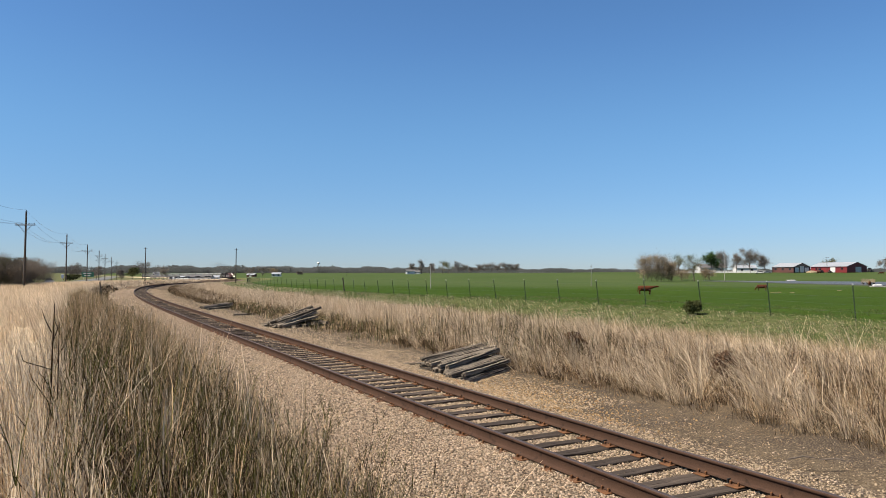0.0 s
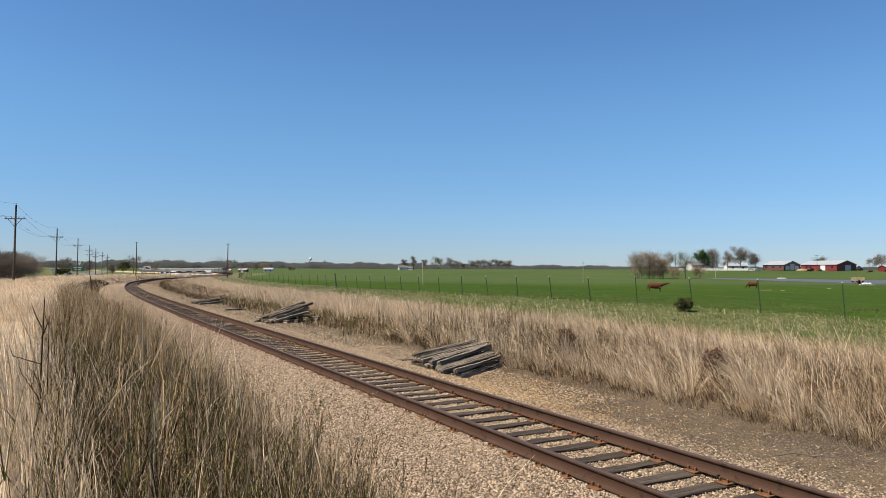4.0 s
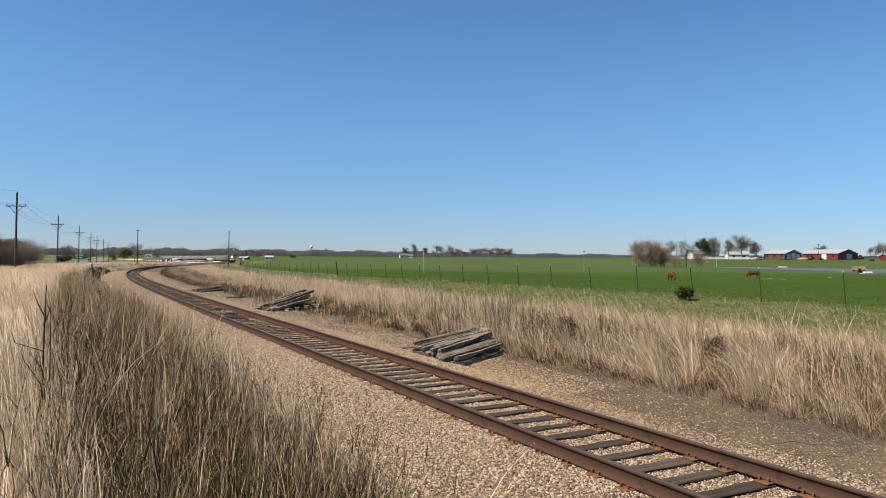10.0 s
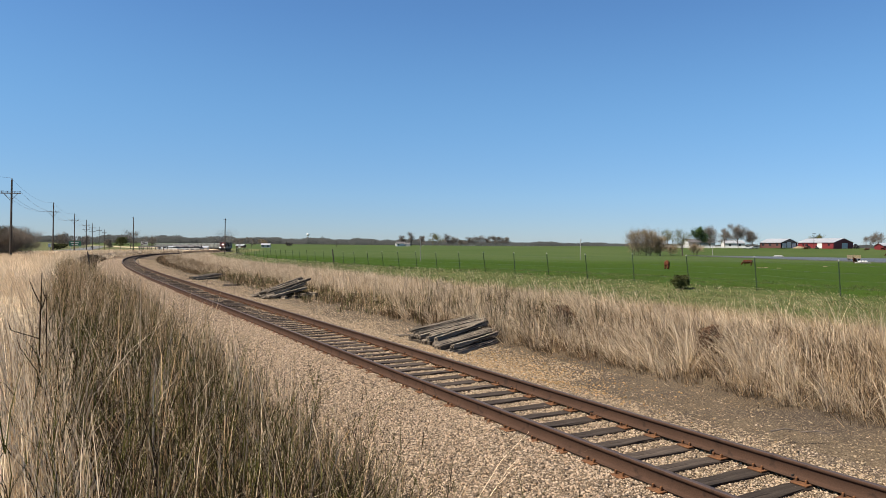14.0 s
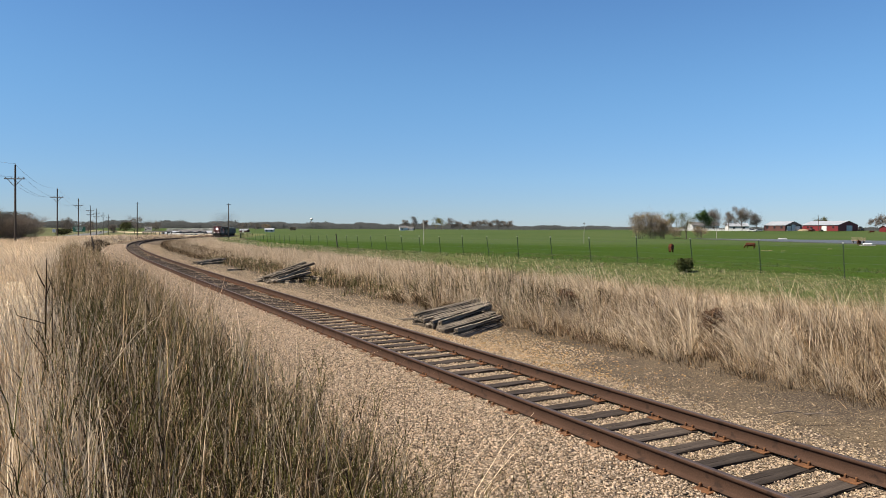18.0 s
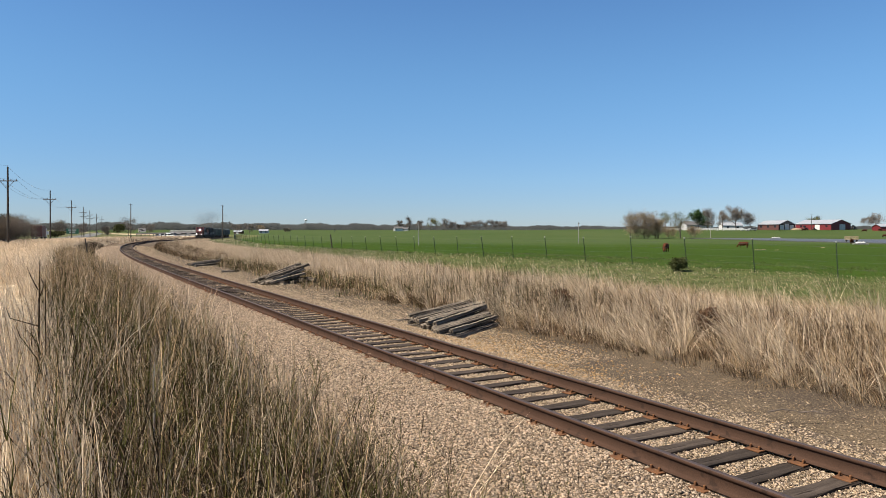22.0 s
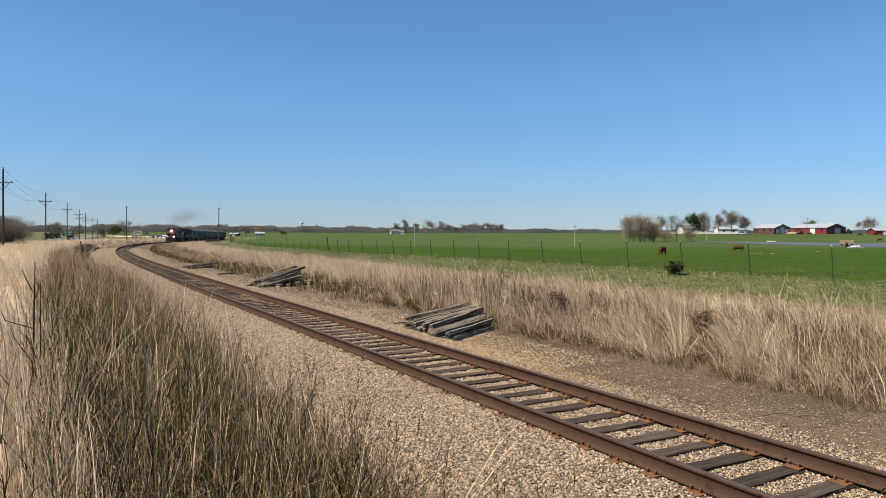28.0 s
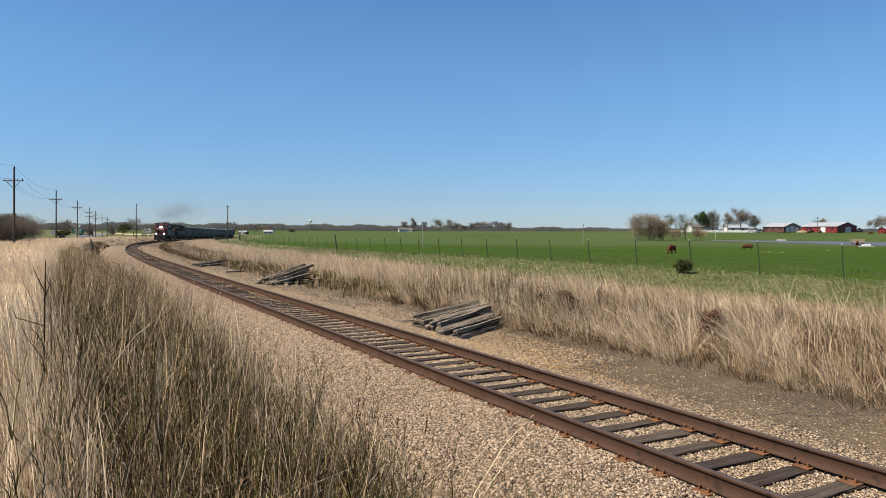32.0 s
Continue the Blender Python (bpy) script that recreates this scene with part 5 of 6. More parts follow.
# ---- pond, farm and far buildings ----
def shed(name, az, r, turn, L, W, wall_h, roof_h, walls, roof, label, gable=None, doors=(), windows=(), sunk=0.15, category="barn"):
    """A gabled building, its ridge along x, with overhanging roof slabs, and doors and windows let into the walls (side, place, width, height, sill)."""
    x, y, z = spot(az, r)
    h = empty(name, pose(x, y, z - sunk, 0, 0, turn))
    t = 0.2
    for sy in (-1, 1):
        bm = bmesh.new()
        box(bm, (L - 0.01, t, wall_h), (0, sy * (W / 2 - t / 2), wall_h / 2))
        part("wall", bm, walls, h)
    for sx in (-1, 1):
        bm = bmesh.new()
        prism(bm, [(-W / 2 + 0.01, 0), (W / 2 - 0.01, 0), (W / 2 - 0.01, wall_h), (0, wall_h + roof_h - 0.05), (-W / 2 + 0.01, wall_h)], sx * L / 2 - t / 2 * (1 + sx) + 0.0, sx * L / 2 + t / 2 * (1 - sx))
        part("gable_wall", bm, gable or walls, h)
    slope = math.hypot(W / 2, roof_h)
    ang = math.degrees(math.atan2(roof_h, W / 2))
    for sy in (-1, 1):
        bm = bmesh.new()
        box(bm, (L + 0.9, slope + 0.45, 0.12), (0, sy * (W / 4 + 0.18), wall_h + roof_h / 2 - 0.03), pose(0, 0, 0, -sy * ang))
        part("roof", bm, roof, h)
    for kind, mat_, items in (("door", WHITE_PAINT, doors), ("window", GLASS_DARK, windows)):
        for side, place, w, hh, sill in items:
            bm = bmesh.new()
            if side in "ab":
                sx = 1 if side == "a" else -1
                box(bm, (0.14, w, hh), (sx * (L / 2 + 0.03), place, sill + hh / 2), bevel=0.02)
            else:
                sy = -1 if side == "f" else 1
                box(bm, (w, 0.14, hh), (place, sy * (W / 2 + 0.03), sill + hh / 2), bevel=0.02)
            part(kind, bm, mat_, h)
    return tagged(h, label, category)


def build_pond():
    m = bpy.data.materials.new("pond_water")
    m.use_nodes = True
    n, l = m.node_tree.nodes, m.node_tree.links
    b = n["Principled BSDF"]
    b.inputs["Base Color"].default_value, b.inputs["Roughness"].default_value = (0.06, 0.06, 0.058, 1), 0.5
    co, nz, bp = n.new("ShaderNodeTexCoord"), n.new("ShaderNodeTexNoise"), n.new("ShaderNodeBump")
    nz.inputs["Scale"].default_value, nz.inputs["Detail"].default_value = 1.1, 6
    bp.inputs["Strength"].default_value, bp.inputs["Distance"].default_value = 1.0, 0.25
    l.new(co.outputs["Object"], nz.inputs["Vector"])
    l.new(nz.outputs[0], bp.inputs["Height"])
    l.new(bp.outputs[0], b.inputs["Normal"])
    bm = bmesh.new()
    ring = []
    for az, r in ((19.0, 345), (21, 325), (23, 296), (25, 272), (27, 254), (29, 240), (31, 228), (33, 218), (36, 215), (38, 240), (36, 290), (33, 318), (30, 330), (27, 338), (24, 345), (21, 350)):
        ring.append(bm.verts.new((r * math.sin(radians(az)), r * math.cos(radians(az)), -0.72)))
    low = [bm.verts.new((v.co.x, v.co.y, -1.6)) for v in ring]
    bm.faces.new(ring[::-1])
    k = len(ring)
    for i in range(k):
        bm.faces.new((ring[i], ring[(i + 1) % k], low[(i + 1) % k], low[i]))
    bmesh.ops.recalc_face_normals(bm, faces=bm.faces[:])
    o = part("pond", bm, m)
    tagged(o, "grey rippled farm pond in the pasture", "pond", kind="structure")


def build_farm():
    shed("red_barn", 28.4, 455, -70, 24, 14.5, 3.4, 2.3, BARN_RED, METAL_ROOF, "long red metal barn with a pale roof", doors=(("a", 1, 4.2, 3.0, 0.1), ("f", 3, 3.2, 2.8, 0.1)), windows=(("f", -8, 1.2, 1.0, 1.6), ("f", 9, 1.2, 1.0, 1.6)))
    shed("brown_barn", 25.4, 450, -68, 15, 12.5, 3.2, 2.2, BARN_BROWN, METAL_ROOF, "brown barn with white gable doors and a pale roof", gable=GLASS_DARK,
         doors=(("a", -3.6, 3.0, 2.7, 0.1), ("a", 3.6, 3.0, 2.7, 0.1), ("a", 0.0, 3.0, 3.4, 0.1)), windows=(("f", -5, 1.4, 1.2, 1.4), ("f", 0, 1.4, 1.2, 1.4), ("f", 5, 1.4, 1.2, 1.4)))
    shed("red_shed", 32.5, 440, -4, 14, 9, 2.2, 1.3, BARN_RED, METAL_ROOF, "small red shed with a pale roof", doors=(("f", -2, 3, 1.9, 0.1),), category="shed")
    shed("white_house", 19.9, 475, 5, 17, 9, 3.2, 2.2, WHITE_PAINT, DARK_ROOF, "white farmhouse behind trees", doors=(("f", 0, 1.1, 2.1, 0.2),), windows=(("f", -5, 1.4, 1.3, 1.0), ("f", 5, 1.4, 1.3, 1.0), ("f", -2.4, 1, 1.3, 1.0)), category="house")
    shed("white_house", 22.3, 480, -3, 12, 8, 2.8, 1.8, WHITE_PAINT, METAL_ROOF, "low white outbuilding behind a white fence", windows=(("f", -3, 1.4, 1.2, 1.0), ("f", 3, 1.4, 1.2, 1.0)), category="house")
    shed("white_house", -3.5, 770, 12, 9, 7, 3.2, 1.8, WHITE_PAINT, DARK_ROOF, "white farmhouse far over the field", doors=(("a", 0, 2.6, 2.6, 0.1),), windows=(("f", -2, 1.4, 1.3, 1),), category="house")
    shed("grey_shed", -2.95, 785, -5, 7, 6, 2.2, 1.8, WHITE_PAINT, DARK_ROOF, "long pale shed with a dark roof beyond the field", windows=(("f", -1.5, 1.6, 1.2, 0.8),), category="shed")
    shed("white_house", -14.1, 640, 6, 7.5, 6, 2.3, 1.3, WHITE_PAINT, METAL_ROOF, "small white house at the far edge of the field", windows=(("f", -2, 1.4, 1.1, 0.8), ("f", 2, 1.4, 1.1, 0.8)), category="house")
    shed("grey_shed", -16.0, 650, -10, 7, 5.5, 1.9, 1.3, BARN_BROWN, METAL_ROOF, "low brown shed with a pale roof beyond the field", doors=(("f", 0, 2.2, 1.7, 0.1),), category="shed")
    # white board fence before the house
    f = empty("board_fence")
    rng = random.Random(3)
    pts = [spot(16.2 + 0.40 * k, 436) for k in range(20)]
    for x, y, z in pts:
        bm = bmesh.new()
        box(bm, (0.16, 0.16, 1.7), (x, y, z + 0.6), bevel=0.02)
        part("post", bm, WHITE_PAINT, f)
    for (x0, y0, z0), (x1, y1, z1) in zip(pts, pts[1:]):
        for hz in (0.4, 0.85, 1.3):
            bm = bmesh.new()
            a, b = Vector((x0, y0 - 0.1, z0 + hz)), Vector((x1, y1 - 0.1, z1 + hz))
            q = (b - a).to_track_quat("X", "Z").to_matrix().to_4x4()
            box(bm, ((b - a).length - 0.03, 0.05, 0.26), (a + b) / 2, q)
            part("board", bm, WHITE_PAINT, f)
    tagged(f, "long white board fence before the farmhouse", "fence")
    # hay wagon
    x, y, z = spot(30.2, 240)
    w = empty("hay_wagon", pose(x, y, z - 0.05, 0, 0, -98))
    bm = bmesh.new()
    box(bm, (4.4, 2.1, 0.16), (0, 0, 0.95), bevel=0.02)
    part("bed", bm, HAY, w)
    for sx in (-1, 1):
        for k in range(3):
            bm = bmesh.new()
            box(bm, (4.4, 0.06, 0.14), (0, sx * 1.02, 1.2 + 0.3 * k), bevel=0.01)
            part("side_board", bm, HAY, w)
        for px in (-2.1, -0.7, 0.7, 2.1):
            bm = bmesh.new()
            box(bm, (0.1, 0.1, 1.0), (px, sx * 0.96, 1.45), bevel=0.01)
            part("stake", bm, HAY, w)
        for px in (-1.5, 1.5):
            bm = bmesh.new()
            tube(bm, (px, sx * 0.75, 0.42), (px, sx * 0.98, 0.42), 0.42, 0.42, 16)
            wh = part("wheel", bm, RUBBER, w)
            bm = bmesh.new()
            tube(bm, (px, sx * 0.97, 0.42), (px, sx * 1.0, 0.42), 0.2, 0.2, 10)
            part("rim", bm, STEEL, wh)
    bm = bmesh.new()
    box(bm, (1.5, 0.12, 0.12), (-2.9, 0, 0.6), bevel=0.02)
    part("drawbar", bm, DARK_STEEL, w)
    tagged(w, "wooden slat-sided hay wagon standing in the pasture", "wagon")
    # feed troughs, sacks and pale heaps in the pasture
    for az, r, L, label in ((30.75, 205, 2.6, "white sacks heaped on a pallet in the pasture"), (25.4, 345, 3.4, "pale low trough beyond the pond")):
        x, y, z = spot(az, r)
        t = empty("feed_heap", pose(x, y, z, 0, 0, -6))
        bm = bmesh.new()
        box(bm, (L * 1.3, 1.3, 0.2), (0, 0, 0.1), bevel=0.03)
        part("pallet", bm, CONCRETE, t)
        if az > 30:
            for k in range(3):
                bm = bmesh.new()
                ball(bm, (-0.7 + 0.7 * k, 0, 0.42), 0.5, (1, 0.9, 0.55))
                part("sack", bm, WHITE_PAINT, t, smooth=True)
        else:
            bm = bmesh.new()
            box(bm, (L, 0.7, 0.4), (0, 0, 0.4), bevel=0.05)
            part("trough", bm, WHITE_PAINT, t)
        tagged(t, label, "farm supplies")
    for k, (az, r) in enumerate(((24.6, 130), (25.5, 128), (24.2, 128), (28.4, 150))):
        x, y, z = spot(az, r)
        bm = bmesh.new()
        for q in range(4):
            ball(bm, (random.Random(k * 7 + q).uniform(-0.35, 0.35), random.Random(k + q).uniform(-0.3, 0.3), 0.05), 0.14, (1, 1, 0.7), 1)
        o = part("feed_lump", bm, HAY)
        o.matrix_basis = pose(x, y, z - 0.03)
        tagged(o, "pale lump of feed lying in the pasture", "feed")
    x, y, z = spot(26.75, 446)
    bm = bmesh.new()
    ball(bm, (0, 0, 0), 1.9, (1.7, 1.2, 0.62), 2)
    o = part("sand_heap", bm, HAY)
    o.matrix_basis = pose(x, y, z)
    tagged(o, "pale heap of sand by the barn", "heap")
    for az, r, s in ((27.3, 442, 0.9), (30.35, 450, 0.9), (27.9, 440, 0.6)):
        x, y, z = spot(az, r)
        t = empty("tractor", pose(x, y, z, 0, 0, 30) @ Matrix.Scale(1, 4))
        bm = bmesh.new()
        box(bm, (3.6 * s, 1.1 * s, 1.0 * s), (0, 0, 1.2 * s), bevel=0.12)
        part("body", bm, DARK_STEEL if az > 30 else BARN_BROWN, t)
        bm = bmesh.new()
        box(bm, (1.3 * s, 1.2 * s, 1.2 * s), (-0.9 * s, 0, 2.2 * s), bevel=0.15)
        part("cab", bm, GLASS_DARK, t)
        for px, rr in ((-1.0, 0.85), (1.2, 0.55)):
            for sy in (-1, 1):
                bm = bmesh.new()
                tube(bm, (px * s, sy * 0.6 * s, rr * s), (px * s, sy * 1.0 * s, rr * s), rr * s, rr * s, 14)
                part("wheel", bm, RUBBER, t)
        tagged(t, "dark farm tractor parked by the barn", "tractor")
    for az, r in ((23.3, 432), (23.8, 436)):
        x, y, z = spot(az, r)
        car("parked_car", pose(x, y, z, 0, 0, 80), WHITE_PAINT if az < 23.5 else STEEL, "pale car parked by the white fence")


def car(name, m, paint, label, tall=0.0):
    """A car: its length along y, nose at +y."""
    c = empty(name, m)
    bm = bmesh.new()
    prism(bm, [(-2.3, 0.35), (2.25, 0.35), (2.3, 0.75), (1.3, 0.95), (-2.25, 1.0), (-2.3, 0.7)], -0.9, 0.9)
    bmesh.ops.bevel(bm, geom=bm.edges[:], offset=0.06, segments=2, affect="EDGES")
    part("body", bm, paint, c)
    bm = bmesh.new()
    prism(bm, [(-2.0 if tall else -1.7, 0.96), (1.1, 0.94), (0.45, 1.45 + tall), (-1.5 - tall, 1.5 + tall)], -0.76, 0.76)
    bmesh.ops.bevel(bm, geom=bm.edges[:], offset=0.06, segments=2, affect="EDGES")
    cab = part("cabin", bm, GLASS_DARK, c)
    bm = bmesh.new()
    box(bm, (1.42, 1.7 + tall, 0.05), (0, -0.5, 1.5 + tall), bevel=0.02)
    part("roof", bm, paint, cab)
    for px in (-0.82, 0.82):
        for py in (-1.4, 1.4):
            bm = bmesh.new()
            tube(bm, (px - 0.1, py, 0.33), (px + 0.1, py, 0.33), 0.33, 0.33, 14)
            w = part("wheel", bm, RUBBER, c)
            bm = bmesh.new()
            tube(bm, (px - 0.11, py, 0.33), (px + 0.11, py, 0.33), 0.18, 0.18, 10)
            part("rim", bm, STEEL, w)
    return tagged(c, label, "car")


HIGHWAY = (Vector((-123, 217.6)), Vector((-0.4165, 0.9091)))


def highway_spot(u, off=0.0):
    p = HIGHWAY[0] + HIGHWAY[1] * u + Vector((HIGHWAY[1].y, -HIGHWAY[1].x)) * off
    return p.x, p.y, ground_at(p.x, p.y) + 0.06


def build_highway():
    u = np.arange(-210, 700, 5.0)
    d = np.array((-7, -6.5, -3.5, 0, 3.5, 6.5, 7))
    U, D = np.meshgrid(u, d, indexing="ij")
    h0, h1 = np.array(HIGHWAY[0]), np.array(HIGHWAY[1])
    P = h0 + h1 * U.reshape(-1, 1) + np.array((h1[1], -h1[0])) * D.reshape(-1, 1)
    mid = land(*(h0[:, None] + h1[:, None] * u[None]))
    Z = np.repeat(mid, len(d)) + np.tile((-0.5, 0.03, 0.05, 0.07, 0.05, 0.03, -0.5), len(u))
    nd = len(d)
    i, j = np.meshgrid(np.arange(len(u) - 1), np.arange(nd - 1), indexing="ij")
    F = np.stack([i * nd + j, i * nd + j + 1, (i + 1) * nd + j + 1, (i + 1) * nd + j], -1).reshape(-1, 4)
    tagged(raw("highway", np.column_stack([P, Z]), F, ASPHALT), "two-lane asphalt highway behind the dry grass", "road", kind="structure")
    # green sign
    x, y, z = spot(-27.55, 238)
    s = empty("road_sign", pose(x, y, z, 0, 0, 24))
    bm = bmesh.new()
    box(bm, (3.3, 0.05, 1.5), (0, 0, 2.6), bevel=0.02)
    board = part("board", bm, SIGN_GREEN, s)
    bm = bmesh.new()
    for k, w in enumerate((2.2, 1.7)):
        box(bm, (w, 0.02, 0.26), (-0.1, -0.04, 2.95 - 0.62 * k))
    part("white_bars", bm, WHITE_PAINT, board)
    for px in (-1.2, 1.2):
        bm = bmesh.new()
        tube(bm, (px, 0.07, -0.3), (px, 0.07, 3.2), 0.06, 0.06, 7)
        part("post", bm, STEEL, s)
    tagged(s, "green highway sign with white bars on two posts", "road sign")
    x, y, z = spot(-29.15, 260)
    s = empty("road_sign", pose(x, y, z, 0, 0, 24))
    bm = bmesh.new()
    box(bm, (0.9, 0.04, 1.1), (0, 0, 2.3), bevel=0.02)
    part("board", bm, WHITE_PAINT, s)
    bm = bmesh.new()
    tube(bm, (0, 0.05, -0.3), (0, 0.05, 2.8), 0.05, 0.05, 7)
    part("post", bm, STEEL, s)
    tagged(s, "small white road sign on a steel post", "road sign")
    # billboard
    x, y, z = spot(-22.95, 330)
    s = empty("billboard", pose(x, y, z, 0, 0, 20))
    bm = bmesh.new()
    box(bm, (2.9, 0.2, 1.6), (0, 0, 3.2), bevel=0.03)
    board = part("board", bm, WHITE_PAINT, s)
    bm = bmesh.new()
    for k, (px, pz, w, hh) in enumerate(((-0.4, 3.55, 1.3, 0.3), (0.3, 3.1, 1.4, 0.35), (-1.0, 2.85, 0.5, 0.4))):
        box(bm, (w, 0.03, hh), (px, -0.12, pz))
    part("dark_bars", bm, DARK_STEEL, board)
    for px in (-1.2, 1.2):
        bm = bmesh.new()
        tube(bm, (px, 0.15, -0.3), (px, 0.15, 3.9), 0.1, 0.1, 7)
        part("post", bm, DARK_STEEL, s)
    tagged(s, "small white billboard on dark posts", "billboard")
    # sales lot: sheds, white vehicles and a long rail
    shed("white_shed", -19.9, 400, 12, 13, 9, 1.2, 1.4, WHITE_PAINT, DARK_ROOF, "low white shed with a dark gabled roof", doors=(("f", 0, 3, 1.0, 0.05),), windows=(("f", -4, 1.5, 0.5, 0.5),), category="shed")
    shed("white_shed", -21.2, 395, -30, 9, 7, 1.1, 1.1, WHITE_PAINT, METAL_ROOF, "small white shed with a pale roof", windows=(("f", 0, 1.5, 0.5, 0.4),), category="shed")
    shed("white_shed", -18.9, 405, 5, 7, 5, 1.2, 0.9, WHITE_PAINT, METAL_ROOF, "small white shed with a pale roof", doors=(("f", 1, 1, 1.0, 0.05),), category="shed")
    rng = random.Random(15)
    for k in range(9):
        x, y, z = spot(-21.9 + 0.36 * k, 378 + rng.uniform(-5, 8))
        car("parked_car", pose(x, y, z, 0, 0, rng.choice((20, 60, 100, -30))), WHITE_PAINT if k % 4 else STEEL, "white vehicle parked in the lot behind the line", tall=0.35 if k % 2 else 0.0)
    f = empty("guard_rail")
    pts = [spot(-23.3 + 0.28 * k, 262) for k in range(8)]
    for x, y, z in pts:
        bm = bmesh.new()
        box(bm, (0.25, 0.25, 1.7), (x, y, z + 0.7), bevel=0.02)
        part("post", bm, POLE, f)
    bm = bmesh.new()
    a, b = Vector(pts[0]) + Vector((0, 0, 1.5)), Vector(pts[-1]) + Vector((0, 0, 1.5))
    box(bm, ((b - a).length + 0.6, 0.3, 0.45), (a + b) / 2, (b - a).to_track_quat("X", "Z").to_matrix().to_4x4(), bevel=0.03)
    part("beam", bm, CONCRETE, f)
    tagged(f, "long pale beam on posts beside the lot", "guard rail")
    # far water tower on the skyline
    x, y, z = spot(-10.85, 2000)
    t = empty("water_tower", pose(x, y, z))
    bm = bmesh.new()
    ball(bm, (0, 0, 27), 4.2, (1, 1, 0.8), 3)
    part("tank", bm, WHITE_PAINT, t, smooth=True)
    bm = bmesh.new()
    tube(bm, (0, 0, 0), (0, 0, 25), 1.2, 0.9, 12)
    part("stem", bm, WHITE_PAINT, t)
    tagged(t, "far white water tower above the woods", "water tower")


build_fence()
build_poles()
build_piles()
build_pond()
build_farm()
build_highway()

# ---- the train: every vehicle runs along +y, its origin on the rail tops ----
def bogie(parent, y, axles=2, gap=1.7):
    t = empty("bogie")
    t.parent, t.location = parent, (0, y, 0)
    for sx in (-1, 1):
        bm = bmesh.new()
        box(bm, (0.14, gap * axles + 0.4, 0.28), (sx * 0.98, 0, 0.62), bevel=0.04)
        box(bm, (0.2, 0.5, 0.34), (sx * 0.98, 0, 0.5), bevel=0.04)
        part("side_frame", bm, DARK_STEEL, t)
    for k in range(axles):
        py = (k - (axles - 1) / 2) * gap
        bm = bmesh.new()
        for sx in (-1, 1):
            tube(bm, (sx * 0.685, py, 0.455), (sx * 0.82, py, 0.455), 0.455, 0.455, 18)
            tube(bm, (sx * 0.66, py, 0.455), (sx * 0.69, py, 0.455), 0.48, 0.48, 18)
        tube(bm, (-0.7, py, 0.455), (0.7, py, 0.455), 0.09, 0.09, 8)
        part("wheelset", bm, RAIL, t)
    return t


def box_part(name, parent, material, size, at, bevel=0.03, label="", turn=None):
    bm = bmesh.new()
    box(bm, size, at, turn, bevel)
    return part(name, bm, material, parent, label)


